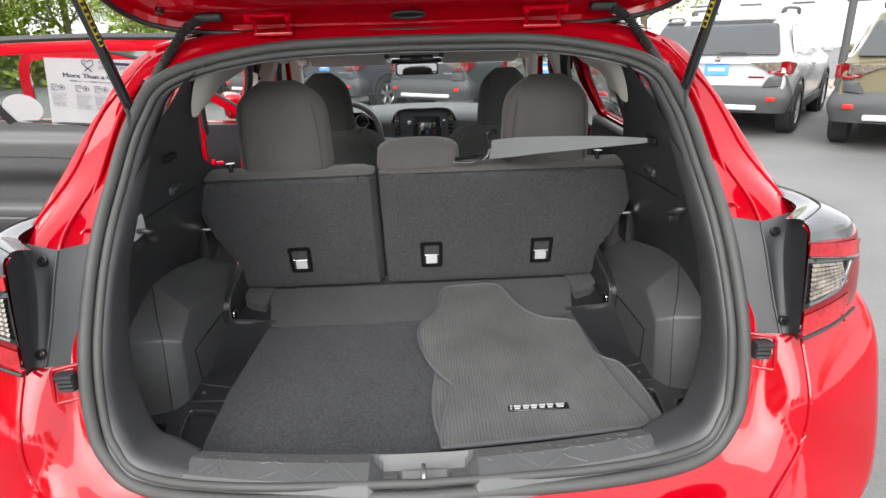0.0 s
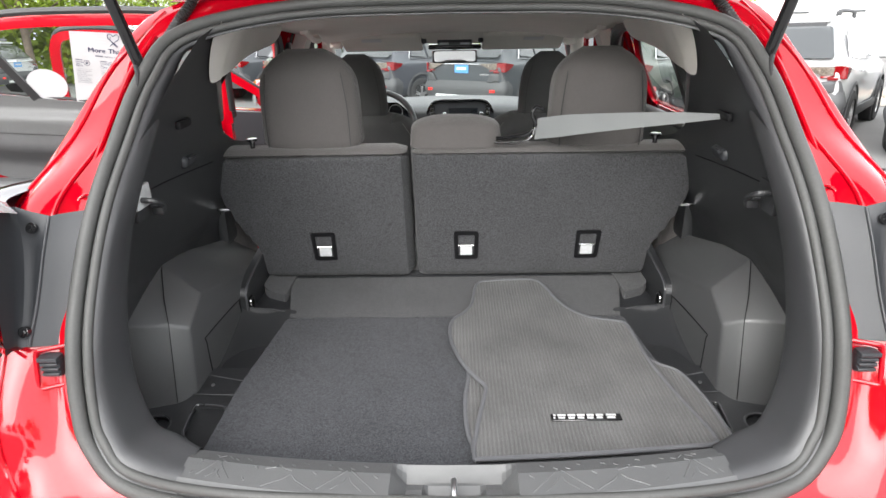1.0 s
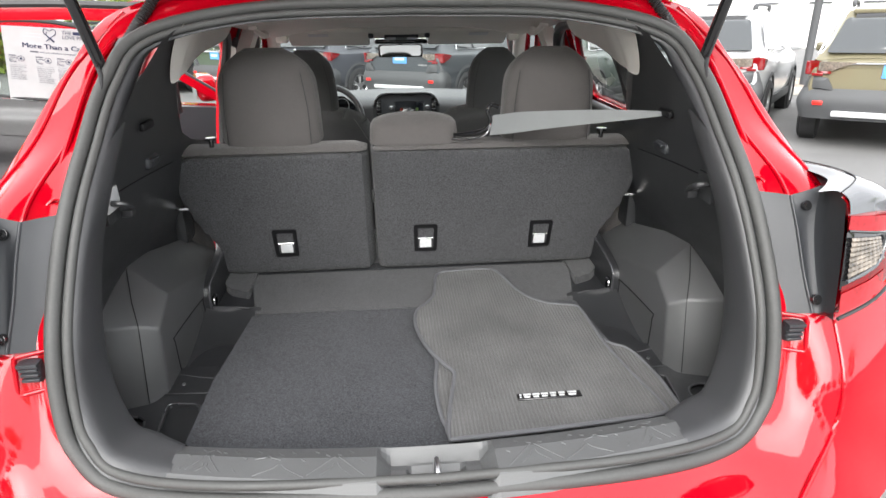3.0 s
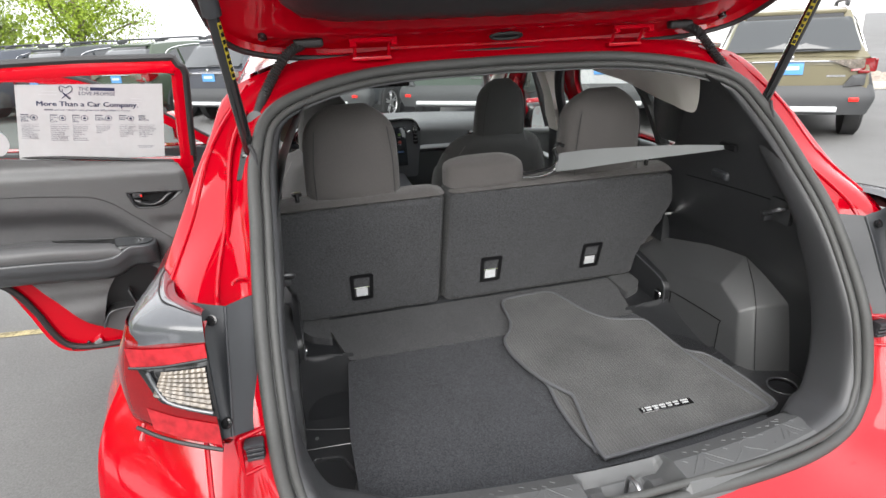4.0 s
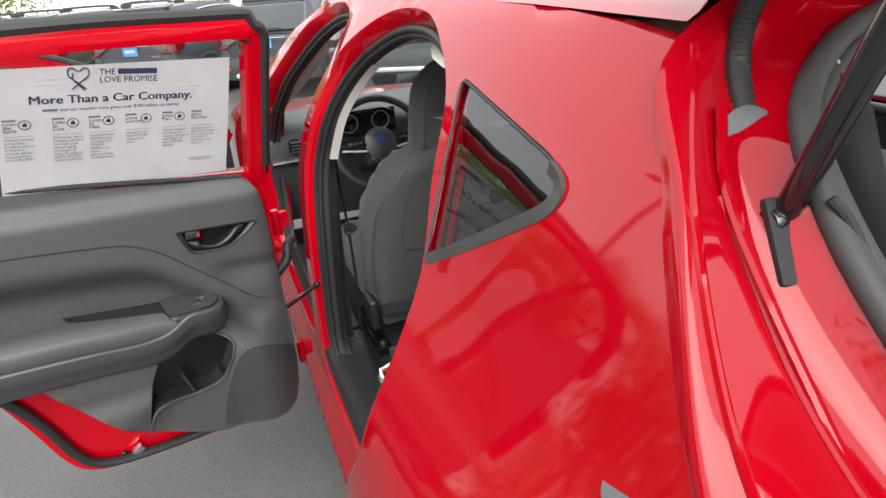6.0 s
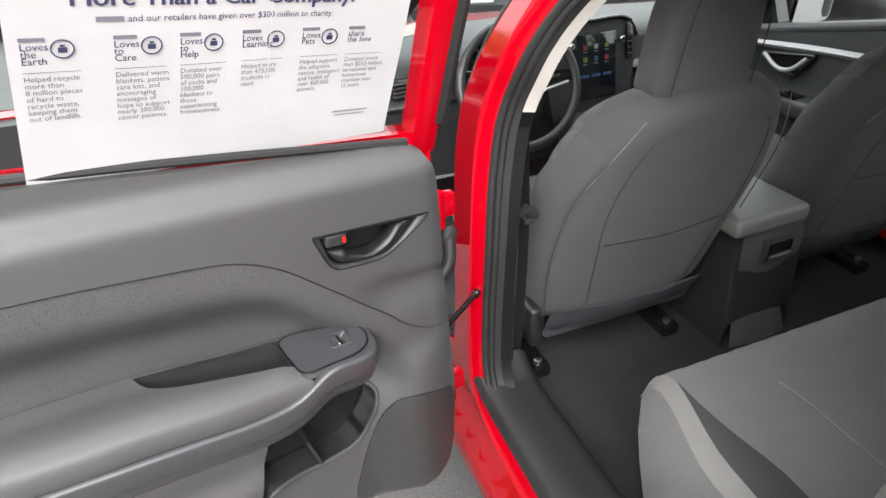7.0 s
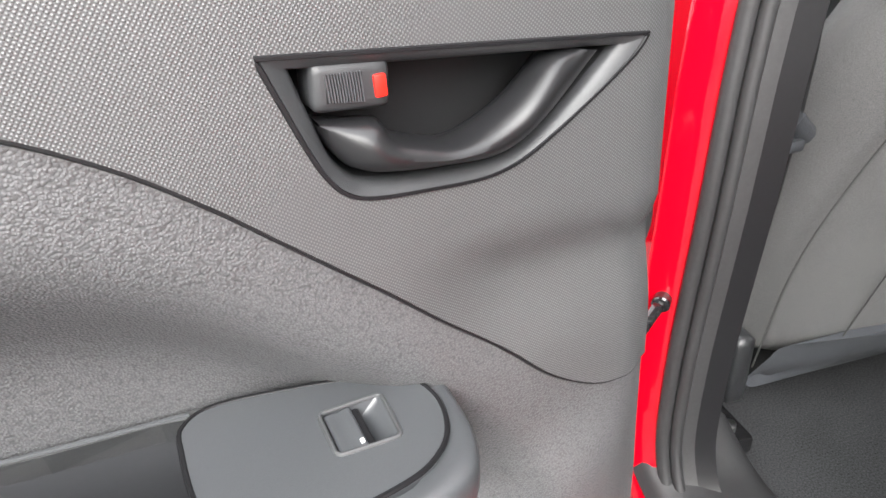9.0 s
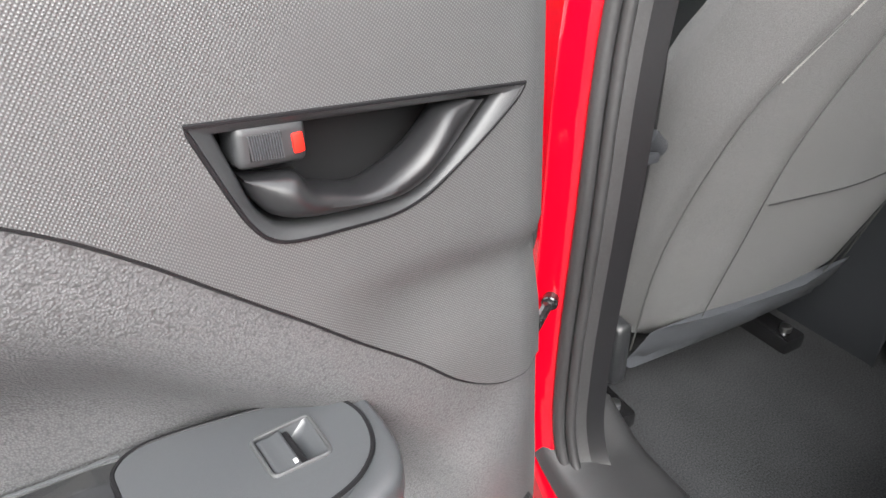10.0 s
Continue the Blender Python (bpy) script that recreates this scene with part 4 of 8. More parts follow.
def headrest(w, h, d, at, lean=0.0, crown=0.8):
    """A padded headrest: rounded block, narrower at its top."""
    rows = []
    for n in range(17):
        t = n / 16
        z = h * t
        k = max(0.0, (t - 0.55) / 0.45)
        foot = min(1, 0.90 + t * 3)
        ww = w * 0.5 * (1 - (1 - crown) * 0.5 * t * t) * (1 - 0.60 * k ** 3.2) * foot
        dd = d * 0.5 * (1 - 0.93 * k ** 2.8) * foot
        row = []
        for i in range(28):
            a = 2 * math.pi * i / 28
            c, s = math.cos(a), math.sin(a)
            q = 0.62
            row.append((at[0] + ww * math.copysign(abs(c) ** q, c), at[1] + lean * t + dd * math.copysign(abs(s) ** q, s) * (0.9 + 0.1 * math.sin(a)), at[2] + z))
        rows.append(row)
    v, f = grid(rows, True)
    n = len(v)
    f += [tuple(range(28)), tuple(range(n - 28, n))]
    return v, f


part("headrest", headrest(0.245, 0.235, 0.13, (-0.345, 0.765, 1.085), -0.01), FABRIC, seat_l, "dark grey fabric headrest", 60)
part("headrest", headrest(0.235, 0.235, 0.13, (0.352, 0.765, 1.08), -0.01), FABRIC, seat_r, "dark grey fabric headrest", 60)
part("middle_headrest", headrest(0.225, 0.075, 0.12, (0.008, 0.745, 1.085), 0.02, 0.85), FABRIC, seat_r, "low middle headrest of dark grey fabric", 60)


def bench_at(x, y, lift=0.0):
    """The rear bench's padded top, rolled over at its front and outer edges."""
    z = 0.605 + 0.022 * smoothstep(0.95, 1.32, y) + 0.012 * smoothstep(0.50, 0.60, abs(x)) - 0.010 * smoothstep(0.50, 0.30, abs(x)) * smoothstep(1.34, 1.2, y)
    out = 0.655 - 0.05 * smoothstep(1.20, 1.38, y)
    k, f = min(max((abs(x) - out + 0.075) / 0.075, 0), 1), min(max((y - 1.300) / 0.085, 0), 1)
    d = min(math.hypot(k, f), 1.0)
    return (x, y, z + lift - 0.085 * (1 - math.sqrt(max(0.0, 1 - d * d))))


bench_line = [(-0.60, 0.86), (0.60, 0.86), (0.655, 0.90), (0.655, 1.20), (0.635, 1.30), (0.585, 1.36), (0.53, 1.383), (-0.53, 1.383), (-0.585, 1.36), (-0.635, 1.30), (-0.655, 1.20), (-0.655, 0.90)]
bench_line = [tuple(p) for p in rounded(bench_line, 0.012)]
# Seat fabric in a lighter copy: colour makes up for light the bench lacks.
BENCH_LIT = surface("lit_bench_fabric", (0.135, 0.133, 0.134), 0.9, spread=0.3, grain=900, big=9, bump=0.5, bump_scale=1100, spec=0.15, sheen=0.2, blotch=0.3)
cushion_seat = part("rear_seat_cushion", joined(sheet(bench_line, lambda x, y: bench_at(x, y), step=0.022), grid([[bench_at(x, y) for x, y in bench_line], [(x * 0.985, y - 0.004, 0.48) for x, y in bench_line], [(x * 0.96, y - 0.03, 0.33) for x, y in bench_line]], True)), BENCH_LIT, car, "dark grey fabric rear bench cushion", 60)
for s in (-1, 1):
    for pts in (((0.425, 1.372), (0.40, 1.25), (0.385, 1.10), (0.38, 0.92)), ((0.185, 1.374), (0.17, 1.20), (0.165, 0.92))):
        part("cushion_seam", tube([bench_at(s * x, y, 0.0005) for x, y in pts], 0.0012, 6), FABRIC_LIGHT, cushion_seat)
    rows, dark = [], []
    for k in range(17):
        y = 0.93 + 0.437 * k / 16
        bow = 0.045 * smoothstep(1.15, 1.37, y)
        wide = 0.030 * smoothstep(0.86, 1.10, y)
        rows.append([bench_at(s * (0.628 - bow - wide * i / 4), y, 0.0015) for i in range(5)])
        narrow = 0.070 * smoothstep(1.33, 1.10, y)
        if y < 1.325:
            dark.append([bench_at(s * (0.598 - bow - narrow * i / 4), y, 0.0012) for i in range(5)])
    part("bolster_strip", grid(rows), FABRIC_LIGHT, cushion_seat, "light grey fabric strip on the bolster")
    part("bolster_inset", grid(dark), surface("dark_inset_fabric", (0.060, 0.060, 0.062), 0.9, spread=0.3, grain=900, bump=0.4, bump_scale=1100, spec=0.15), cushion_seat, "darker bolster inset")
for s in (-1, 1):
    pb = [(s * 0.625, 1.66, 1.24), (s * 0.660, 1.672, 1.0), (s * 0.648, 1.69, 0.80), (s * 0.640, 1.72, 0.55), (s * 0.655, 1.72, 0.34)]
    path = cr(pb, 4)
    pbelt = part("front_seat_belt", joined(grid([[p + Vector((0, -0.022, 0)), p + Vector((-s * 0.001, 0, 0)), p + Vector((0, 0.022, 0))] for p in path])), surface("black_webbing", (0.03, 0.03, 0.032), 0.7, spread=0.15, grain=900) if s < 0 else STRAP, car, "seat belt along the pillar")
    part("belt_tongue", joined(tube([(s * 0.655, 1.675, 0.805), (s * 0.632, 1.680, 0.785)], 0.012, 10, 1), block((0.02, 0.05, 0.012), (s * 0.650, 1.69, 0.78), 0.004)), GREY_PLASTIC, pbelt, "grey belt tongue")
    part("belt_anchor", block((0.035, 0.05, 0.07), (s * 0.622, 1.655, 1.255), 0.012, 3), PLASTIC, pbelt)
SATIN_EDGE = surface("satin_console_edge", (0.050, 0.052, 0.054), 0.35, spread=0.08, spec=0.7)
SMOOTH_GREY_E = surface("console_grey", (0.085, 0.088, 0.090), 0.4, spread=0.08, grain=700, bump=0.1, bump_scale=1500)
FLAP = surface("flap_cloth", (0.050, 0.054, 0.062), 0.9, spread=0.15, grain=600, big=12, bump=0.3, bump_scale=500)
ICONS = [surface("icon_" + n, c, 0.4, spread=0.02) for n, c in (("red", (0.22, 0.03, 0.02)), ("white", (0.25, 0.26, 0.27)), ("green", (0.10, 0.18, 0.04)), ("blue", (0.03, 0.07, 0.17)))]


# ---------------------------------------------------------------- front seats and dashboard
def front_seat(s):
    x0 = s * 0.345
    outline = rounded([(-0.235, 0.0), (0.235, 0.0), (0.26, 0.20), (0.265, 0.42), (0.20, 0.57), (0.12, 0.61), (-0.12, 0.61), (-0.20, 0.57), (-0.265, 0.42), (-0.26, 0.20)], 0.05)

    def put(a, b, d):
        return (x0 + a, 1.735 - 0.20 * b / 0.6 + 0.07 + d + 0.03 * (a / 0.25) ** 2, 0.42 + b)
    seat = part("front_seat", cushion(outline, put, 0.15, 0.03, 0.012, 0.06), FRONT_FABRIC, car, "dark grey fabric front seat")
    part("headrest", headrest(0.215, 0.235, 0.11, (x0 + s * 0.012, 1.615, 1.01), -0.03, 0.55), FRONT_FABRIC, seat, "", 60)
    def on_back(a, b, off):
        p = put(a, b, 0.0)
        edge = min(1.0, (0.27 - abs(a)) / 0.06)
        return (p[0], p[1] - 0.075 * math.sqrt(max(0.0, 1 - (1 - max(edge, 0)) ** 2)) - 0.012 - off, p[2])
    for k in (-1, 1):
        part("bolster_seam", tube([on_back(k * 0.13, 0.03, 0.002), on_back(k * 0.15, 0.20, 0.002), on_back(k * 0.165, 0.38, 0.002), on_back(k * 0.13, 0.52, 0.002), on_back(k * 0.05, 0.575, 0.0)], 0.0009, 6), SEAL_RUBBER, seat)
        part("side_piping", tube([on_back(k * 0.225, 0.02, 0.0), on_back(k * 0.245, 0.22, 0.0), on_back(k * 0.238, 0.40, 0.0), on_back(k * 0.20, 0.50, 0.0)], 0.0013, 6), SEAL_RUBBER, seat)
        part("seat_rail", block((0.05, 0.30, 0.035), (x0 + (0.165 if k > 0 else -0.225), 1.88, 0.292), 0.008), GLOSS, seat)
        part("rail_bolt", disc(0.010, 0.014, (x0 + (0.165 if k > 0 else -0.225), 1.755, 0.314), (0, 0, 1), 10), STEEL, seat)
        part("headrest_post", tube([(x0 + k * 0.055, 1.60, 0.99), (x0 + k * 0.055, 1.60, 1.04)], 0.007, 8, 1), GLOSS, seat)
    part("back_flap", sheet(rounded([(-0.225, -0.035), (0.225, -0.035), (0.235, 0.055), (-0.235, 0.075)], 0.02), lambda a, b: (on_back(a * 0.96, max(b, 0.0), 0.004)[0], on_back(a * 0.9, max(b, 0.0), 0.004)[1] + 0.002 * math.sin(60 * a) + 0.02 * (b < 0.0), 0.42 + b), step=0.03), FLAP, seat, "soft blue-grey lower back flap")
    for k in (-1, 1):
        part("headrest_seam", tube([(x0 + s * 0.012 + k * 0.085, 1.563, 1.02), (x0 + s * 0.012 + k * 0.082, 1.545, 1.12), (x0 + s * 0.012 + k * 0.066, 1.540, 1.20)], 0.0011, 6), RUBBER, seat)
        part("shoulder_stitch", tube([on_back(k * 0.155, 0.575, -0.004), on_back(k * 0.185, 0.52, -0.002), on_back(k * 0.225, 0.44, -0.002)], 0.0009, 6), FABRIC_LIGHT, seat)
    part("mid_seam", tube([on_back(-0.15, 0.28, 0.002), on_back(0, 0.275, 0.002), on_back(0.15, 0.28, 0.002)], 0.0010, 6), RUBBER, seat)
    part("recliner_cover", block((0.03, 0.10, 0.11), (x0 - 0.245, 1.78, 0.44), 0.012, 3), PLASTIC, seat)
    part("seat_cushion", cushion(rounded([(-0.25, 0), (0.25, 0), (0.25, 0.5), (-0.25, 0.5)], 0.06), lambda a, b, d: (x0 + a, 1.80 + b, 0.46 + 0.04 * b + d), 0.17, 0.04), FRONT_FABRIC, seat)
    return seat


front_seat(-1), front_seat(1)
DASH = surface("dash_plastic", (0.045, 0.047, 0.050), 0.5, spread=0.14, grain=600, big=7, bump=0.3, bump_scale=1100, spec=0.6)
part("dashboard", loft([[(-0.76, 2.66, 0.45), (-0.2, 2.60, 0.45), (0.2, 2.60, 0.45), (0.76, 2.66, 0.45)], [(-0.76, 2.58, 0.68), (-0.2, 2.57, 0.68), (0.2, 2.57, 0.68), (0.76, 2.58, 0.68)], [(-0.76, 2.57, 0.79), (-0.2, 2.57, 0.80), (0.2, 2.57, 0.80), (0.76, 2.57, 0.79)],
                        [(-0.76, 2.62, 0.865), (-0.2, 2.61, 0.888), (0.2, 2.61, 0.888), (0.76, 2.62, 0.865)], [(-0.76, 2.84, 0.880), (-0.2, 2.93, 0.900), (0.2, 2.93, 0.900), (0.76, 2.84, 0.880)]], 6, 6), DASH, car, "dark grey plastic dashboard")
part("dash_band", loft([[(-0.75, 2.565, 0.725), (-0.2, 2.555, 0.735), (0.2, 2.555, 0.735), (0.75, 2.565, 0.725)], [(-0.75, 2.545, 0.745), (-0.2, 2.535, 0.755), (0.2, 2.535, 0.755), (0.75, 2.545, 0.745)], [(-0.75, 2.565, 0.765), (-0.2, 2.555, 0.775), (0.2, 2.555, 0.775), (0.75, 2.565, 0.765)]], 6, 4), SMOOTH_TRIM, car, "satin trim band across the dashboard")
LEAN = Euler((-0.14, 0, 0)).to_matrix().to_4x4()
tower = rounded([(-0.150, -0.22), (0.150, -0.22), (0.185, 0.03), (0.135, 0.10), (-0.135, 0.10), (-0.185, 0.03)], 0.02)
AT = Matrix.Translation((0.036, 2.535, 0.828)) @ LEAN
stack = part("centre_console_face", moved(sheet(tower, lambda a, b: (a, 0.0, b), step=0.05, rim=(0, 0.12, 0)), AT), GREY_PLASTIC, car, "grey centre console face")
part("tower_brow", moved(tube([(-0.180, -0.004, 0.035), (-0.135, -0.006, 0.098), (0, -0.006, 0.103), (0.135, -0.006, 0.098), (0.180, -0.004, 0.035)], 0.007, 8, 4), AT), GLOSS, stack)
part("screen", moved(block((0.160, 0.008, 0.215), (0.016, -0.004, -0.045), 0.004, 2), AT), SCREEN, stack, "dark touch screen with coloured icons")
for i in range(3):
    for j in range(2):
        part("screen_icon", moved(block((0.015, 0.003, 0.015), (-0.026 + 0.042 * i, -0.008, 0.020 - 0.040 * j), 0.004), AT), ICONS[(i + 2 * j) % 4], stack)
        part("icon_name_bar", moved(block((0.016, 0.002, 0.002), (-0.026 + 0.042 * i, -0.0075, 0.005 - 0.040 * j), 0), AT), INK_GREY, stack)
for k in range(3):
    part("climate_bar", moved(block((0.034, 0.002, 0.010), (-0.028 + 0.044 * k, -0.0085, -0.075), 0.001), AT), ICONS[3], stack)
for s in (-1, 1):
    part("air_vent", moved(block((0.026, 0.012, 0.115), (s * 0.150, -0.004, 0.020), 0.006, 2), AT), GLOSS, stack)
    for k in range(5):
        part("vent_slat", moved(block((0.020, 0.006, 0.003), (s * 0.150, -0.011, -0.020 + 0.020 * k), 0.001), AT), SMOOTH_TRIM, stack)
    part("knob", moved(disc(0.011, 0.022, (0.016 + s * 0.098, -0.012, 0.030), (0, 1, 0), 14), AT), CHROME, stack)
    vent = part("dash_vent", block((0.17, 0.03, 0.062), (s * 0.59, 2.560, 0.805), 0.02, 3), GLOSS, car, "black side air vent")
    for k in range(4):
        part("vent_slat", block((0.15, 0.012, 0.005), (s * 0.59, 2.543, 0.786 + 0.013 * k), 0.002), SMOOTH_TRIM, vent)
part("cluster_hood", loft([[(-0.52, 2.42, 0.885), (-0.45, 2.40, 0.945), (-0.37, 2.395, 0.960), (-0.29, 2.40, 0.945), (-0.22, 2.42, 0.885)], [(-0.52, 2.62, 0.890), (-0.45, 2.64, 0.950), (-0.37, 2.65, 0.962), (-0.29, 2.64, 0.950), (-0.22, 2.62, 0.890)]], 6, 4), DASH, car, "instrument hood")
part("gauge_panel", block((0.26, 0.01, 0.10), (-0.37, 2.47, 0.885), 0.01, 2), SCREEN, car)
for s in (-1, 1):
    part("gauge_dial", sweep([Vector((-0.37 + s * 0.066 + 0.036 * math.cos(a), 2.463, 0.888 + 0.036 * math.sin(a))) for a in (2 * math.pi * k / 20 for k in range(20))], circle(0.0016, 6), True, (0, 1, 0)), SILVER, car)
WHEEL_AT = Matrix.Translation((-0.37, 2.26, 0.850)) @ Euler((-0.42, 0, 0)).to_matrix().to_4x4()
wheel = part("steering_wheel", moved(sweep([Vector((0.178 * math.cos(a), 0, 0.172 * math.sin(a))) for a in (2 * math.pi * k / 48 for k in range(48))], circle(0.0145, 10), True, (0, 1, 0)), WHEEL_AT), PLASTIC, car, "black leather steering wheel")
part("hub", moved(joined(disc(0.062, 0.05, (0, 0.005, 0), (0, 1, 0), 28, 0.35), block((0.10, 0.035, 0.07), (0, 0.012, -0.040), 0.02, 3)), WHEEL_AT), PLASTIC, wheel)
part("emblem", moved(disc(0.020, 0.006, (0, -0.021, 0.012), (0, 1, 0), 20), WHEEL_AT), surface("emblem_blue", (0.03, 0.06, 0.16), 0.3, spread=0.1), wheel, "blue oval emblem")
for s in (-1, 1):
    part("spoke", moved(loft([[(s * 0.050, -0.008, 0.022), (s * 0.11, -0.004, 0.026), (s * 0.170, 0.0, 0.022)], [(s * 0.050, -0.014, 0.0), (s * 0.11, -0.010, 0.006), (s * 0.170, -0.004, 0.008)], [(s * 0.050, -0.008, -0.026), (s * 0.11, -0.004, -0.016), (s * 0.170, 0.0, -0.008)]], 4, 3), WHEEL_AT), GLOSS, wheel)
    part("spoke_trim", moved(tube([(s * 0.060, -0.012, -0.024), (s * 0.10, -0.010, -0.018), (s * 0.15, -0.006, -0.010)], 0.004, 8), WHEEL_AT), SILVER, wheel)
    for k in range(3):
        part("wheel_button", moved(block((0.014, 0.008, 0.010), (s * (0.078 + 0.019 * k), -0.016 + 0.002 * k, 0.010), 0.003, 2), WHEEL_AT), SMOOTH_TRIM, wheel)
part("column_shroud", moved(block((0.12, 0.22, 0.10), (0, 0.14, -0.03), 0.03, 3), WHEEL_AT), PLASTIC, car)
console = part("centre_console", loft([[(-0.10, y, 0.22), (-0.105, y, zt - 0.05), (-0.085, y, zt), (0, y, zt + 0.008), (0.085, y, zt), (0.105, y, zt - 0.05), (0.10, y, 0.22)] for y, zt in ((1.635, 0.36), (1.652, 0.55), (1.68, 0.62), (1.85, 0.635), (2.48, 0.64))], 3, 3), GREY_PLASTIC, car, "grey plastic centre console")
part("console_rear", loft([[(-0.085, 1.66, 0.64), (0, 1.652, 0.645), (0.085, 1.66, 0.64)], [(-0.095, 1.645, 0.55), (0, 1.635, 0.55), (0.095, 1.645, 0.55)], [(-0.075, 1.655, 0.42), (0, 1.65, 0.42), (0.075, 1.655, 0.42)], [(-0.09, 1.62, 0.29), (0, 1.61, 0.29), (0.09, 1.62, 0.29)]], 4, 4), SMOOTH_GREY_E, console, "grey rear console face")
part("console_lid", block((0.215, 0.36, 0.050), (-0.042, 1.80, 0.648), 0.02, 4), surface("console_lid_vinyl", (0.165, 0.172, 0.168), 0.38, spread=0.08, grain=700, bump=0.1, bump_scale=1500, spec=0.7), console, "padded grey console lid")
part("console_port", block((0.085, 0.02, 0.060), (0.0, 1.636, 0.560), 0.008, 2), SATIN_EDGE, console, "hollow port frame")
part("port_recess", block((0.070, 0.006, 0.045), (0.0, 1.6245, 0.562), 0.004, 2), GLOSS, console)
part("port_flap", block((0.066, 0.008, 0.016), (0.0, 1.622, 0.546), 0.003, 2, Euler((0.5, 0, 0)).to_matrix().to_4x4()), SATIN_EDGE, console)
part("interior_floor", block((1.50, 2.2, 0.03), (0, 1.85, 0.265), 0.004), surface("footwell_carpet", (0.040, 0.041, 0.043), 0.95, spread=0.8, grain=400, big=10, bump=0.8, bump_scale=600, spec=0.1, blotch=0.3), car, "black carpeted floor")
part("headliner", loft([[(-0.50, 0.585, 1.372), (-0.25, 0.585, 1.400), (0, 0.585, 1.405), (0.25, 0.585, 1.400), (0.50, 0.585, 1.372)], [(-0.56, 1.3, 1.345), (-0.3, 1.3, 1.378), (0, 1.3, 1.385), (0.3, 1.3, 1.378), (0.56, 1.3, 1.345)], [(-0.53, 2.06, 1.25), (-0.3, 2.09, 1.275), (0, 2.10, 1.28), (0.3, 2.09, 1.275), (0.53, 2.06, 1.25)]], 5, 8), LINER, car, "light grey headliner")
for s in (-1, 1):
    visor = part("sun_visor", block((0.35, 0.17, 0.026), (s * 0.305, 2.02, 1.262), 0.012, 3, Euler((-0.42, 0, 0)).to_matrix().to_4x4()), VISOR, car, "light grey folded sun visor")
    part("visor_label", block((0.085, 0.030, 0.002), (s * 0.345, 1.966, 1.2695), 0.0005, 1, Euler((-0.42, 0, 0)).to_matrix().to_4x4()), WHITE, visor, "white warning label")
    part("visor_seam", tube([(s * 0.14, 1.945, 1.290), (s * 0.30, 1.944, 1.290), (s * 0.47, 1.945, 1.290)], 0.0025, 6, 1), RUBBER, visor)
    part("visor_pivot", block((0.022, 0.055, 0.028), (s * 0.122, 2.00, 1.268), 0.006, 2), GREY_PLASTIC, visor)
    part("grab_handle", joined(tube([(s * 0.515, 1.50, 1.325), (s * 0.495, 1.53, 1.30), (s * 0.495, 1.62, 1.295), (s * 0.515, 1.65, 1.312)], 0.010, 8), block((0.03, 0.03, 0.02), (s * 0.515, 1.49, 1.33), 0.005)), LINER, car)
    part("visor_clip", block((0.05, 0.05, 0.03), (s * 0.50, 1.98, 1.255), 0.01, 2), LINER, car)
overhead = part("overhead_console", loft([[(-0.135, 1.93, 1.300), (0.01, 1.92, 1.304), (0.155, 1.93, 1.300)], [(-0.125, 1.99, 1.268), (0.01, 1.985, 1.266), (0.145, 1.99, 1.268)], [(-0.105, 2.08, 1.248), (0.01, 2.08, 1.244), (0.125, 2.08, 1.248)], [(-0.12, 2.15, 1.270), (0.01, 2.15, 1.270), (0.14, 2.15, 1.270)]], 4, 4), VISOR, car, "light grey overhead console")
part("map_lamp_panel", block((0.150, 0.055, 0.012), (0.01, 2.005, 1.256), 0.005, 2, Euler((-0.30, 0, 0)).to_matrix().to_4x4()), GREY_PLASTIC, overhead, "dark map lamp panel")
for k in (-1, 1):
    part("map_lamp", block((0.040, 0.030, 0.004), (0.01 + 0.045 * k, 1.996, 1.2525), 0.003, 2, Euler((-0.30, 0, 0)).to_matrix().to_4x4()), SILVER, overhead)
part("camera_housing", block((0.24, 0.10, 0.022), (0.01, 2.14, 1.232), 0.010, 3), GLOSS, car, "black camera housing")
inner_mirror = part("rear_view_mirror", joined(block((0.215, 0.026, 0.062), (0.01, 2.27, 1.178), 0.012, 3), tube([(0.01, 2.28, 1.20), (0.01, 2.25, 1.235)], 0.010, 8, 1)), GLOSS, car, "black rear view mirror")
part("mirror_glass", sheet(rounded([(-0.088, 1.154), (0.108, 1.154), (0.108, 1.202), (-0.088, 1.202)], 0.012), lambda x, z: (x, 2.2555 + 0.04 * (z - 1.178) , z), step=0.05), MIRROR, inner_mirror)


# ---------------------------------------------------------------- tailgate
GATE = Matrix.Translation((0, 0.592, 1.458)) @ Matrix(((1, 0, 0, 0), (0, -math.cos(radians(33)), -math.sin(radians(33)), 0), (0, math.sin(radians(33)), -math.cos(radians(33)), 0), (0, 0, 0, 1)))
gate_line = [tuple(p) for p in cr([(0, -0.012), (0.25, -0.008), (0.42, 0.0), (0.53, 0.030), (0.585, 0.095), (0.605, 0.22), (0.63, 0.5), (0.64, 0.80), (0.58, 0.88), (0.3, 0.90), (0, 0.905)], 4)]
gate_line = gate_line + [(-x, y) for x, y in reversed(gate_line[1:-1])]


def gate_in(a, b):
    """The inner face's relief: a raised band near the hinges and a hollow beyond it."""
    e = 0.018 * smoothstep(0.045, 0.075, b) * smoothstep(0.56, 0.50, abs(a))
    return (a, b, -0.008 + e - 0.010 * smoothstep(0.10, 0.13, b))


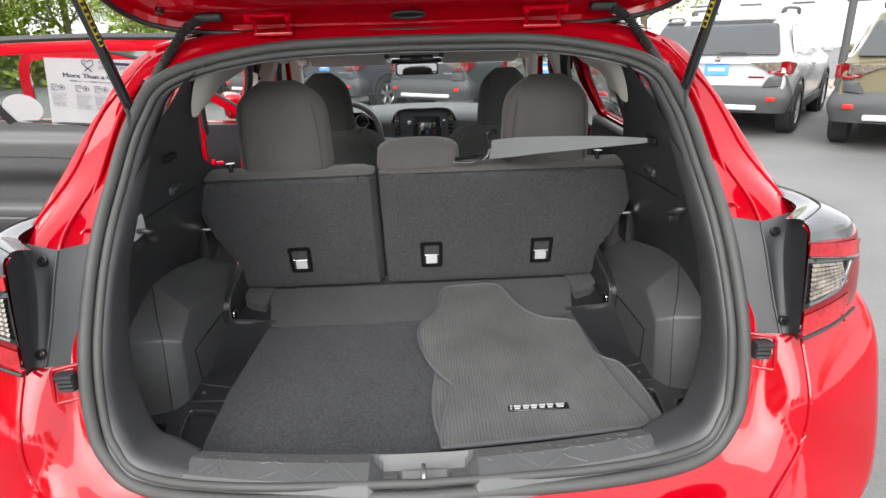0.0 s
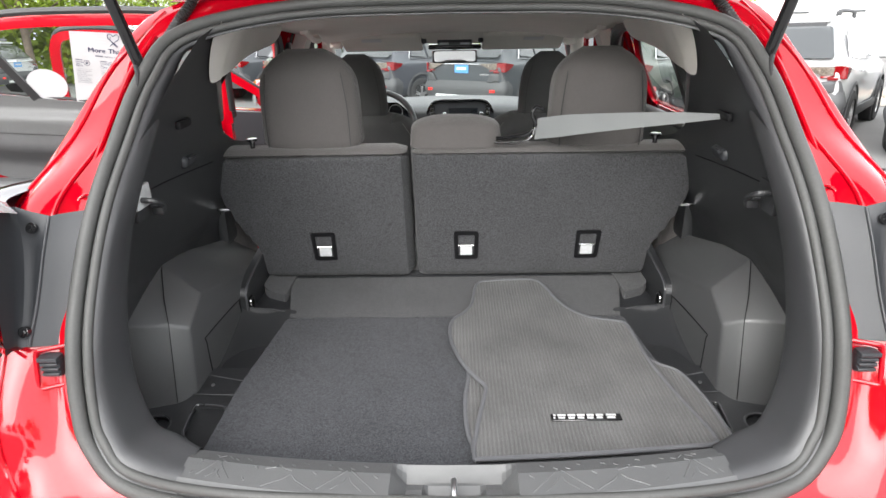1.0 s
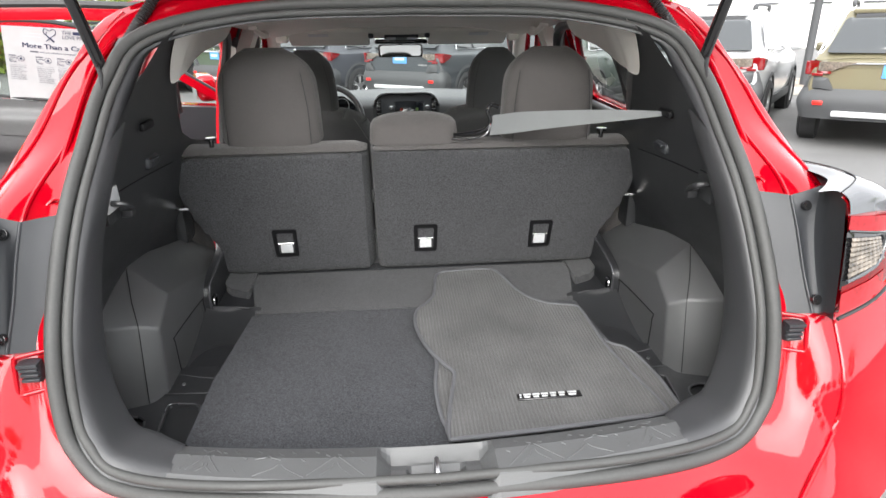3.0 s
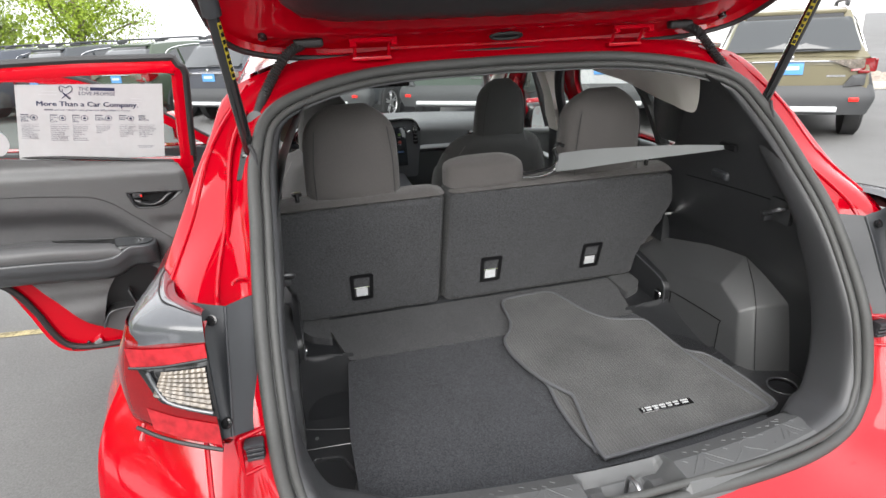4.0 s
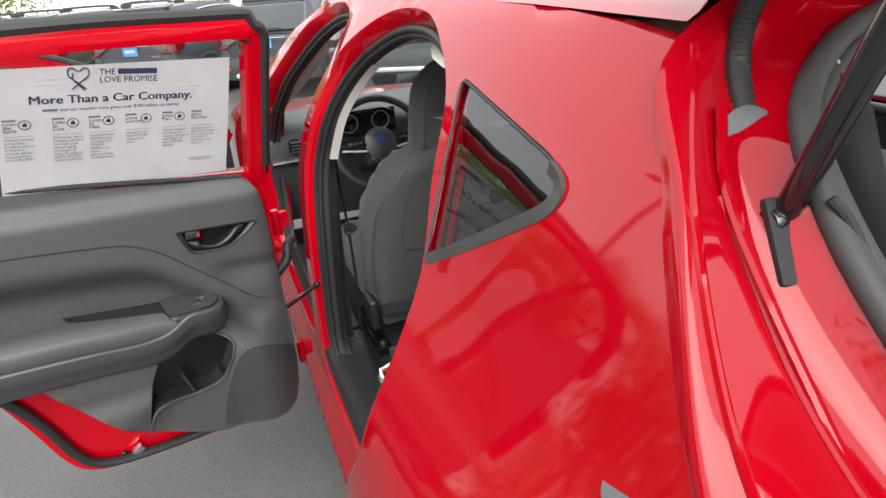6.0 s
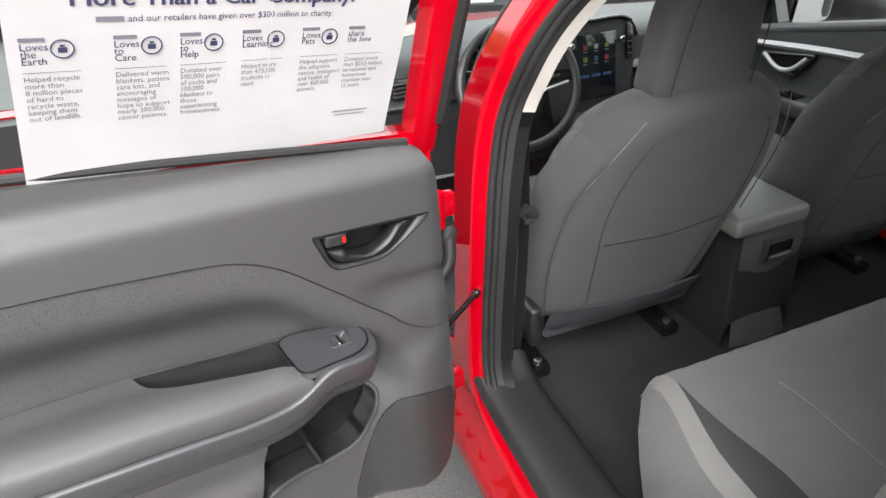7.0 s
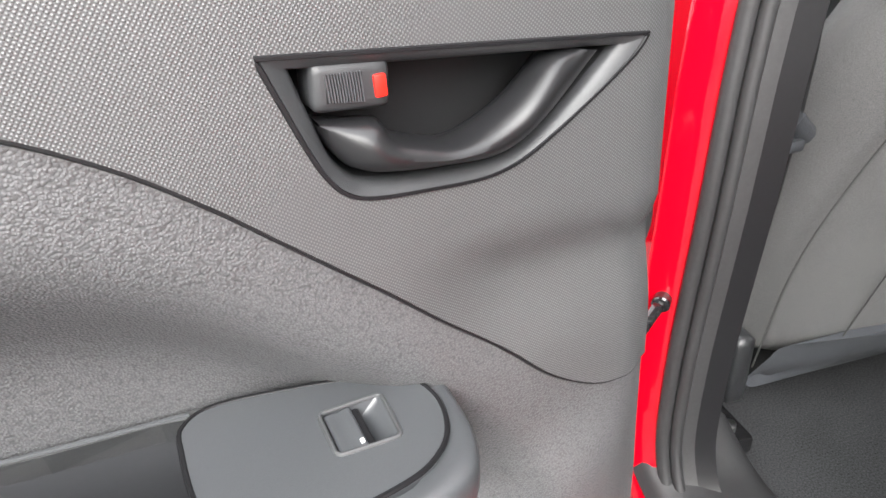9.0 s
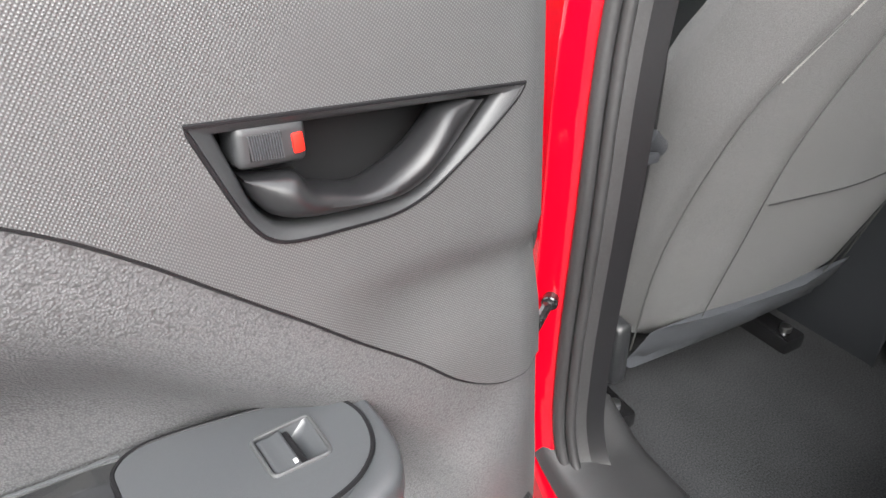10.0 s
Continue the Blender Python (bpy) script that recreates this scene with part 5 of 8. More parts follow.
# Lightened red makes up for the weak light under the raised gate.
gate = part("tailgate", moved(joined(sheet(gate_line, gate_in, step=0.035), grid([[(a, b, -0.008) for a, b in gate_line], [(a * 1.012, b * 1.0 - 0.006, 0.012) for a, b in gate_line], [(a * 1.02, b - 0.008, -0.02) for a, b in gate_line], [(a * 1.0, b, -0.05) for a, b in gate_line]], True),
                                     sheet(gate_line, lambda a, b: (a, b, -0.05 - 0.03 * (1 - (a / 0.65) ** 2)), step=0.06)), GATE), RED_LIT, car, "raised glossy red tailgate")
trim_line = [tuple(p) for p in cr([(0, 0.128), (0.25, 0.130), (0.40, 0.138), (0.465, 0.175), (0.485, 0.25), (0.50, 0.45), (0.51, 0.70), (0.46, 0.80), (0, 0.82)], 5)]
trim_line = trim_line + [(-x, y) for x, y in reversed(trim_line[1:-1])]
part("tailgate_trim", moved(cushion(trim_line, lambda a, b, d: (a, b, 0.004 + d), 0.05, 0.03, 0.006, 0.05), GATE), PLASTIC, gate, "black plastic tailgate lining")
part("edge_seal", moved(sweep([Vector((a * 1.015, b - 0.004, 0.010)) for a, b in gate_line], circle(0.006, 8), True, (0, 0, 1)), GATE), RUBBER, gate)
part("grab_opening", moved(joined(sweep([Vector((0.036 * math.cos(w), 0.038 + 0.012 * math.sin(w), 0.006)) for w in (2 * math.pi * k / 24 for k in range(24))], circle(0.0035, 8), True, (0, 0, 1)),
                                  sheet([(0.035 * math.cos(w), 0.038 + 0.011 * math.sin(w)) for w in (2 * math.pi * k / 24 for k in range(24))], lambda a, b: (a, b, 0.003), step=0.02)), GATE), RUBBER, gate, "oval black opening")
for s in (-1, 1):
    part("tailgate_bolt", moved(disc(0.009, 0.012, (s * 0.515, 0.085, 0.008), (0, 0, 1), 12), GATE), GLOSS, gate)
    part("hinge", joined(moved(block((0.100, 0.010, 0.009), (s * 0.298, 0.062, 0.014), 0.003), GATE), tube([(s * 0.262, 0.548, 1.478), (s * 0.262, 0.566, 1.448), (s * 0.262, 0.580, 1.440)], 0.0036, 8), tube([(s * 0.334, 0.548, 1.478), (s * 0.334, 0.566, 1.448), (s * 0.334, 0.580, 1.440)], 0.0036, 8),
                         block((0.085, 0.02, 0.008), (s * 0.298, 0.572, 1.442), 0.003)), RED_LIT, gate, "red painted tailgate hinge")
    bolts = [part("hinge_bolt", moved(disc(0.007, 0.01, (s * 0.298 + d, 0.062, 0.022), (0, 0, 1), 8), GATE), RED_LIT, gate) for d in (-0.042, 0.042)]
    path = cr([(s * 0.440, 0.548, 1.478), (s * 0.468, 0.538, 1.465), (s * 0.492, 0.530, 1.440), (s * 0.512, 0.520, 1.412), (s * 0.530, 0.500, 1.384), (s * 0.545, 0.470, 1.352)], 12)
    rows = []
    for i, p in enumerate(path):
        q = path[min(i + 1, len(path) - 1)] - path[max(i - 1, 0)]
        a = q.normalized().orthogonal().normalized()
        c = q.normalized().cross(a)
        r = 0.0085 + 0.0030 * (i % 2)
        rows.append([p + (a * math.cos(w) + c * math.sin(w)) * r for w in (2 * math.pi * k / 10 for k in range(10))])
    boot = part("cable_boot", grid(rows, True), RUBBER, gate, "corrugated black rubber cable boot", 80)
    part("boot_socket", block((0.060, 0.022, 0.018), (s * 0.428, 0.548, 1.480), 0.007, 3), RUBBER, gate)
    part("boot_base", disc(0.020, 0.012, (s * 0.549, 0.464, 1.346), (s * 0.5, -0.75, 0.5), 16), GREY_CARD, car)
    foot, cap, end = Vector((s * 0.563, 0.405, 1.292)), Vector((s * 0.582, 0.317, 1.548)), Vector((s * 0.600, 0.20, 1.86))
    strut = part("gas_strut", tube([foot, cap], 0.0105, 14, 1), GLOSS, car, "black gas strut with yellow label")
    part("collar", tube([cap - (cap - foot) * 0.02, cap + (cap - foot) * 0.20], 0.0155, 14, 1), GREY_PLASTIC, strut)
    part("rod", tube([cap, cap + (cap - foot) * 0.95], 0.0055, 10, 1), STEEL, strut)
    lab = []
    axis = (cap - foot).normalized()
    side = Vector((-s * 0.75, -0.66, 0)).normalized()
    oth = axis.cross(side)
    for h in range(9):
        c = foot + (cap - foot) * (0.58 + 0.36 * h / 8)
        lab.append([c + (side * math.cos(w) + oth * math.sin(w)) * 0.0109 for w in (radians(a) for a in (-24, -12, 0, 12, 24))])
    part("strut_label", grid(lab), YELLOW, strut, "yellow warning label")
    for h in (0.605, 0.645, 0.69, 0.73, 0.775, 0.82, 0.865, 0.91):
        c = foot + (cap - foot) * h
        part("label_bar", grid([[c + axis * k * 0.0035 + (side * math.cos(w) + oth * math.sin(w)) * 0.0112 for w in (radians(a) for a in (-17, -6, 6, 17))] for k in (-1, 1)]), GLOSS, strut)
    base = part("strut_bracket", moved(joined(block((0.026, 0.010, 0.070), (s * 0.567, 0.402, 1.262), 0.004, 2, Euler((-0.72, 0, s * 0.35)).to_matrix().to_4x4()),
                                              tube([(s * 0.555, 0.385, 1.30), (s * 0.548, 0.372, 1.285), (s * 0.547, 0.355, 1.262), (s * 0.555, 0.352, 1.25)], 0.004, 8)), Matrix.Translation((s * 0.006, -0.012, 0.020))), BRACKET, car, "grey metal strut bracket")
    part("ball_joint", disc(0.012, 0.032, tuple(foot), (1, 0, 0), 12), GLOSS, base)
    for k in (-1, 1):
        part("bracket_bolt", disc(0.0085, 0.014, (s * 0.570, 0.386 + 0.024 * k, 1.270 + 0.027 * k), (0, -0.75, 0.66), 8), BRACKET, base)
    for k in range(3):
        part("bracket_rib", block((0.020, 0.004, 0.004), (s * 0.571, 0.380 + 0.005 * k, 1.264 + 0.0057 * k), 0.001, 1, Euler((-0.72, 0, s * 0.35)).to_matrix().to_4x4()), RUBBER, base)


# ---------------------------------------------------------------- open rear door
DOOR_TURN = Euler((0, 0, math.atan2(-math.cos(radians(78)), -math.sin(radians(78))))).to_matrix().to_4x4()
DOOR = Matrix.Translation((-0.885, 1.528, 0)) @ DOOR_TURN
SLOPE = 0.09


def level(u, v):
    """Height above the ground with the door's rising belt line taken out."""
    return v - SLOPE * (u - 0.15)


SEAM = [(-0.016, 0.714), (0.010, 0.714), (0.036, 0.720), (0.068, 0.742), (0.098, 0.774), (0.132, 0.807), (0.160, 0.837), (0.185, 0.862), (0.206, 0.883),
        (0.228, 0.905), (0.255, 0.928), (0.29, 0.949), (0.333, 0.963), (0.427, 0.979), (0.517, 0.992), (0.70, 1.012), (0.93, 1.04)]


def panel_w(u, v):
    """How far the inner panel stands out towards the cabin."""
    h = level(u, v)
    w = -0.026 * smoothstep(1.005, 1.045, h) ** 2
    sv = lerp_table(SEAM, u)
    w -= 0.046 * smoothstep(sv - 0.045, sv - 0.130, v) * smoothstep(0.045, 0.17, u)
    w += 0.022 * smoothstep(0.560, 0.500, h) * smoothstep(0.17, 0.32, u + 0.9 * (v - 0.62))
    w += 0.026 * smoothstep(0.66, 0.57, h) * smoothstep(0.05, 0.12, u)
    line = 0.829 + 0.155 * (u + 0.004)
    w -= 0.010 * smoothstep(line + 0.003, line - 0.014, v) * smoothstep(0.75, 0.83, v) * smoothstep(0.16, 0.08, u)
    w -= 0.012 * smoothstep(0.012, -0.022, u)
    w += 0.015 * smoothstep(0.110, 0.070, u) * smoothstep(-0.014, 0.060, u) * smoothstep(0.700, 0.645, v)
    return w


def on_panel(u, v):
    return (u, panel_w(u, v), v)


BEZEL = [tuple(p) for p in cr([(0.199, 0.9535), (0.1935, 0.936), (0.187, 0.916), (0.182, 0.904), (0.175, 0.8945), (0.163, 0.8890), (0.136, 0.8855), (0.109, 0.8835), (0.088, 0.8870), (0.067, 0.8970), (0.041, 0.9120), (0.022, 0.9245), (0.0145, 0.9325)], 5)]
BEZEL += [(0.0145 + (0.199 - 0.0145) * k / 12, 0.9325 + 0.021 * k / 12) for k in range(1, 12)]
METAL = [(-0.035, 1.03), (-0.035, 0.7), (-0.035, 0.40), (0.0, 0.335), (0.2, 0.31), (0.42, 0.33), (0.52, 0.352), (0.57, 0.41), (0.615, 0.55), (0.66, 0.66), (0.76, 0.75), (0.90, 0.84), (0.965, 0.92), (0.97, 1.17)]
door = part("rear_door", sheet([tuple(v) for v in cr(METAL, 5)], lambda u, v: (u, -0.085 + 0.02 * smoothstep(0.5, 1.0, v), v), step=0.04, rim=(0, -0.045, 0)), RED_LIT, car, "open red rear door with grey inner panel")
door.matrix_world = DOOR
part("outer_skin", sheet([tuple(v) for v in cr(METAL, 5)], lambda u, v: (u, -0.15 + 0.05 * smoothstep(0.85, 1.1, v), v), step=0.06, rim=(0, 0.03, 0)), RED, door, "glossy red outer door skin")
edge_path = [Vector((u, -0.070, v)) for u, v in cr([(0.20, 0.338), (0.40, 0.352), (0.50, 0.376), (0.545, 0.43), (0.585, 0.55), (0.64, 0.655), (0.75, 0.74), (0.88, 0.82)], 5)]
part("door_edge_seal", sweep(edge_path, circle(0.012, 8), False, (0, 1, 0)), RUBBER, door, "black rubber seal along the door edge")
for u, v in ((0.505, 0.376), (0.452, 0.384)):
    part("edge_screw", disc(0.007, 0.012, (u, -0.078, v - 0.012), (0, 1, 0), 10), GLOSS, door)
part("catch", block((0.03, 0.018, 0.02), (0.418, -0.072, 0.372), 0.004, 2, Euler((0, 0.5, 0)).to_matrix().to_4x4()), CHROME, door, "bright steel catch")

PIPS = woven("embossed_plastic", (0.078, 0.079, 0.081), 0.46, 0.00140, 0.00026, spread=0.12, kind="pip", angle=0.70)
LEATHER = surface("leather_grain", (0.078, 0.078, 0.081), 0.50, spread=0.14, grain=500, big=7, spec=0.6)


def grained(m, cells, depth):
    """Adds a leather grain of small cells to a surface."""
    nt = m.node_tree
    at, vor, bp = nt.nodes.new("ShaderNodeTexCoord"), nt.nodes.new("ShaderNodeTexVoronoi"), nt.nodes.new("ShaderNodeBump")
    vor.feature = "SMOOTH_F1"
    vor.inputs["Scale"].default_value = cells
    vor.inputs["Smoothness"].default_value = 0.4
    bp.inputs["Strength"].default_value, bp.inputs["Distance"].default_value = 0.75, depth
    bp.invert = True
    nt.links.new(at.outputs["Object"], vor.inputs["Vector"])
    nt.links.new(vor.outputs["Distance"], bp.inputs["Height"])
    # The creases between cells carry painted shade in their colour.
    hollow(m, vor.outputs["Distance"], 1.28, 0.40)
    nt.links.new(bp.outputs[0], nt.nodes["Principled BSDF"].inputs["Normal"])
    return m


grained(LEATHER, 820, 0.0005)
SMOOTH_GREY = surface("smooth_grey_plastic", (0.048, 0.051, 0.055), 0.36, spread=0.10, spec=0.8, grain=900, big=9, bump=0.12, bump_scale=1800)
BEZEL_GREY = surface("bezel_plastic", (0.030, 0.031, 0.033), 0.42, spread=0.12, spec=0.5, grain=900, big=9, bump=0.12, bump_scale=1800)
BOWL = surface("bowl_plastic", (0.016, 0.016, 0.017), 0.5, spread=0.1, spec=0.4, bump=0.15, bump_scale=1500)
SATIN_BLACK = surface("satin_black_plastic", (0.012, 0.012, 0.013), 0.32, spec=0.55, spread=0.12, grain=600, big=10, bump=0.05, bump_scale=1500)

seam = [tuple(p) for p in cr(SEAM, 5)]
top_edge = [tuple(p) for p in cr([(-0.016, 0.714), (-0.013, 0.80), (-0.010, 0.892), (-0.007, 0.975), (0.004, 1.014), (0.030, 1.035), (0.16, 1.055), (0.287, 1.075), (0.47, 1.106), (0.70, 1.14), (0.93, 1.175)], 5)]
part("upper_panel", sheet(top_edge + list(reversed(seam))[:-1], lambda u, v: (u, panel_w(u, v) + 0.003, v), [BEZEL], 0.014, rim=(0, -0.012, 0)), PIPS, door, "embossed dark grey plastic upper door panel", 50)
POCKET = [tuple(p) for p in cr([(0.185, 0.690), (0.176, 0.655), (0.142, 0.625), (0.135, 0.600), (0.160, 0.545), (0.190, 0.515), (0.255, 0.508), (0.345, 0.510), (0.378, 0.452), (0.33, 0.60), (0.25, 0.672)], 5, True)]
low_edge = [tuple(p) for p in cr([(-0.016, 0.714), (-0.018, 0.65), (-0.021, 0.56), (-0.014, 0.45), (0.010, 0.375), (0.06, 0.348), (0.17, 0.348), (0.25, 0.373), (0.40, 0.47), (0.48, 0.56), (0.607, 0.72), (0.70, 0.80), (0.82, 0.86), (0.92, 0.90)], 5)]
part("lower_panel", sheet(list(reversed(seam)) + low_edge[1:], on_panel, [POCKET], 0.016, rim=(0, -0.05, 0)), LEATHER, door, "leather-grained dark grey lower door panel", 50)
part("door_pocket", joined(sheet(POCKET, lambda u, v: (u, -0.075, v), step=0.03), grid([[(u, panel_w(u, v) + 0.001, v) for u, v in POCKET], [(u, -0.075, v) for u, v in POCKET]], True)), SATIN_BLACK, door, "hollow black map pocket")
part("pocket_lip", sweep([Vector((u, panel_w(u, v) + 0.002, v)) for u, v in POCKET[5:42]], circle(0.004, 8), False, (0, 1, 0)), SMOOTH_GREY, door)
part("pocket_divider", block((0.006, 0.05, 0.06), (0.262, -0.035, 0.545), 0.002, 2, Euler((0.1, 0.25, 0)).to_matrix().to_4x4()), PLASTIC, door)
SPEAKER = [tuple(p) for p in cr([(0.080, 0.592), (0.03, 0.575), (-0.014, 0.540), (-0.010, 0.45), (0.012, 0.385), (0.06, 0.358), (0.15, 0.358), (0.202, 0.372), (0.19, 0.43), (0.16, 0.505), (0.125, 0.572)], 5, True)]
part("panel_gap", sweep([Vector((u, panel_w(u, v) + 0.0005, v)) for u, v in seam], circle(0.0025, 6), False, (0, 1, 0)), POCKET_BLACK, door)
part("speaker_grille", sheet(SPEAKER, lambda u, v: (u, panel_w(u, v) + 0.004, v), step=0.02, rim=(0, -0.006, 0)), woven("speaker_mesh", (0.035, 0.035, 0.036), 0.5, 0.0034, 0.0016, kind="pip", angle=0.3), door, "perforated black speaker grille")

# inner handle: a bezel, a bowl behind it, a lever and a lock key with an orange mark
BEZEL_IN = [tuple(p) for p in cr([(0.1865, 0.9465), (0.1845, 0.937), (0.182, 0.927), (0.178, 0.9115), (0.172, 0.9020), (0.163, 0.8965), (0.136, 0.8925), (0.109, 0.8900), (0.090, 0.8910), (0.074, 0.8985), (0.055, 0.9110), (0.040, 0.9230), (0.033, 0.9292)], 5)]
BEZEL_IN += [(0.033 + (0.1865 - 0.033) * k / 12, 0.9292 + 0.0173 * k / 12) for k in range(1, 12)]


def band(k, lift):
    return [(u + (a - u) * k, panel_w(u, v) + lift, v + (b - v) * k) for (u, v), (a, b) in zip(BEZEL, BEZEL_IN)]


part("handle_bezel", grid([band(-0.03, -0.002), band(0.03, 0.0015), band(0.14, 0.0035), band(0.75, 0.0015), band(0.94, -0.0015), band(1.0, -0.006)], True), BEZEL_GREY, door, "satin dark grey handle surround", 60)
part("bezel_gap", sweep([Vector((u, panel_w(u, v) + 0.0028, v)) for u, v in BEZEL], circle(0.0013, 6), True, (0, 1, 0)), POCKET_BLACK, door)
bowl_line = [(0.97 * a + 0.0033, 0.97 * b + 0.0275) for a, b in BEZEL_IN]
part("handle_bowl", joined(grid([band(1.0, -0.005), [(a, -0.040, b) for a, b in bowl_line]], True), sheet(bowl_line, lambda u, v: (u, -0.040 + 0.010 * smoothstep(0.10, 0.18, u), v), step=0.02)), BOWL, door, "black handle bowl", 60)
lever_in = cr([(0.1805, 0.9255, 0), (0.168, 0.9238, 0), (0.1560, 0.9215, 0), (0.1495, 0.9135, 0), (0.137, 0.9085, 0), (0.125, 0.9050, 0), (0.111, 0.9075, 0), (0.095, 0.9145, 0), (0.081, 0.9235, 0), (0.069, 0.9315, 0), (0.056, 0.9320, 0)], 4)
lever_out = cr([(0.1810, 0.9245, 0), (0.178, 0.9150, 0), (0.172, 0.9055, 0), (0.162, 0.9000, 0), (0.148, 0.8970, 0), (0.128, 0.8945, 0), (0.107, 0.8922, 0), (0.092, 0.8945, 0), (0.075, 0.9033, 0), (0.058, 0.9150, 0), (0.042, 0.9290, 0)], 4)
rows = []
for i, (p, q) in enumerate(zip(lever_out, lever_in)):
    t = i / (len(lever_in) - 1)
    rise = 0.006 * smoothstep(0.0, 0.25, t) - 0.009 * smoothstep(0.72, 1.0, t)
    row = []
    for k, w in ((0.0, -0.022), (0.0, -0.004), (0.04, 0.0), (0.12, 0.0025), (0.32, 0.0045), (0.52, 0.0062), (0.68, 0.0058), (0.82, 0.0045), (0.92, 0.0015), (0.98, -0.003), (1.0, -0.009), (0.92, -0.015), (0.50, -0.022)):
        flat = 0.35 * smoothstep(0.35, 0.1, t)
        row.append((p.x + (q.x - p.x) * k, (w * (1 - flat) if w > -0.02 else w) + rise * (0.3 + 0.7 * math.sin(math.pi * min(max(k, 0), 1))), p.y + (q.y - p.y) * k))
    rows.append(row)
part("handle_lever", grid(rows), SATIN_BLACK, door, "satin black pull lever", 60)
key = part("lock_key", block((0.0325, 0.022, 0.0195), (0.1650, -0.0085, 0.9370), 0.0045, 3, Euler((0, -0.11, 0)).to_matrix().to_4x4()), BEZEL_GREY, door, "dark grey lock key")
part("key_plate", block((0.0165, 0.003, 0.0128), (0.1680, 0.0012, 0.9372), 0.001, 1, Euler((0, -0.11, 0)).to_matrix().to_4x4()), POCKET_BLACK, key)
for k in range(13):
    part("key_rib", block((0.00055, 0.002, 0.0105 + 0.00012 * k), (0.1750 - 0.00115 * k, 0.0026, 0.9380 - 0.00013 * k), 0), SMOOTH_GREY, key)
part("lock_mark", block((0.0054, 0.0030, 0.0092), (0.1535, 0.0022, 0.9352), 0.0012), ORANGE, key, "orange-red lock mark")


# armrest: a padded shelf with a slot, a switch pod and a swept support below
def rest_z(u):
    return 0.765 + SLOPE * (u - 0.15) + 0.016 * smoothstep(0.26, 0.50, u)


US = [0.255 + 0.675 * k / 26 for k in range(27)]
SLOT = [tuple(p) for p in cr([(0.266, 0.036), (0.31, 0.030), (0.364, 0.022), (0.4145, 0.012), (0.4435, -0.003), (0.458, -0.020), (0.466, -0.0395)], 4)] + [(0.40, -0.040), (0.33, -0.040), (0.280, -0.040), (0.266, -0.038)]


def pad_front(u):
    return 0.054 + 0.010 * smoothstep(0.25, 0.40, u) - 0.03 * smoothstep(0.5, 0.9, u)


def pad_z(u, w):
    """The pad's top: a soft roll along its front, flat behind, rounded off at its forward end."""
    end = smoothstep(0.266, 0.284, u)
    f = pad_front(u)
    return rest_z(u) + 0.004 + 0.009 * smoothstep(-0.02, 0.03, w) * (0.10 + 0.90 * end) - 0.010 * smoothstep(f - 0.022, f + 0.004, w) ** 2


arm_top = [(u, pad_front(u)) for u in US] + [(u, -0.0440) for u in reversed(US)]
ARM_VINYL = surface("armrest_vinyl", (0.080, 0.081, 0.083), 0.46, spread=0.10, grain=700, big=7, bump=0.25, bump_scale=1300)
part("armrest_pad", joined(sheet(arm_top, lambda u, w: (u, w, pad_z(u, w)), [SLOT], 0.014, rim=(0, 0, -0.012)),
                           grid([[(u, pad_front(u) + d, pad_z(u, pad_front(u)) + e) for u in US] for d, e in ((0, 0.0), (0.005, -0.003), (0.0085, -0.008), (0.010, -0.016), (0.010, -0.036), (0.007, -0.040))])),
     ARM_VINYL, door, "padded grey vinyl armrest", 60)
part("pull_cup", joined(sheet(SLOT, lambda u, w: (u, w, rest_z(u) - 0.065), step=0.03), grid([[(u, w, rest_z(u) + 0.004) for u, w in SLOT], [(u, w, rest_z(u) - 0.065) for u, w in SLOT]], True)), surface("cup_plastic", (0.036, 0.037, 0.040), 0.42, spread=0.1, spec=0.6, bump=0.1, bump_scale=1500), door, "deep dark pull cup", 60)
part("cup_edge", tube([(0.266, -0.041, rest_z(0.27) + 0.004), (0.36, -0.0415, rest_z(0.36) + 0.005), (0.458, -0.0415, rest_z(0.455) + 0.005)], 0.0012, 6, 3), SMOOTH_GREY, door)
support = []
for u, f in ((0.1375, 0.0), (0.139, 0.022), (0.143, 0.040), (0.152, 0.055), (0.166, 0.063), (0.19, 0.068), (0.23, 0.070), (0.28, 0.071), (0.34, 0.076), (0.42, 0.080), (0.52, 0.079), (0.65, 0.072), (0.80, 0.055), (0.93, 0.050)):
    z = rest_z(u) + 0.004 - 0.040 * smoothstep(0.235, 0.30, u)
    d = 0.050
    support.append([(u + (0.012 if u < 0.17 else 0.0), f - 0.012, z + 0.001), (u + (0.004 if u < 0.17 else 0), f - 0.004, z), (u, f, z - 0.006), (u, f - 0.003, z - d * 0.6), (u, f - 0.016, z - d), (u, max(f - 0.040, -0.05), z - d - 0.035), (u, -0.055, z - d - 0.07)])
part("armrest_support", loft(support, 4, 3), SMOOTH_GREY, door, "swept grey plastic armrest support", 60)
POD = [tuple(p) for p in cr([(0.272, -0.012), (0.270, -0.030), (0.252, -0.0390), (0.204, -0.031), (0.176, -0.022), (0.156, -0.012), (0.149, 0.008), (0.154, 0.030), (0.166, 0.044), (0.185, 0.052), (0.226, 0.056), (0.262, 0.055), (0.270, 0.02)], 5, True)]
SWITCH_WELL = rounded([(0.208, -0.007), (0.174, -0.007), (0.176, 0.026), (0.208, 0.024)], 0.004)
pod = part("switch_pod", sheet(POD, lambda u, w: (u, w, rest_z(u) + 0.007), [SWITCH_WELL], 0.012, rim=lambda u, w: (0, 0.003, -0.010)), SMOOTH_GREY, door, "smooth grey window switch pod", 40)
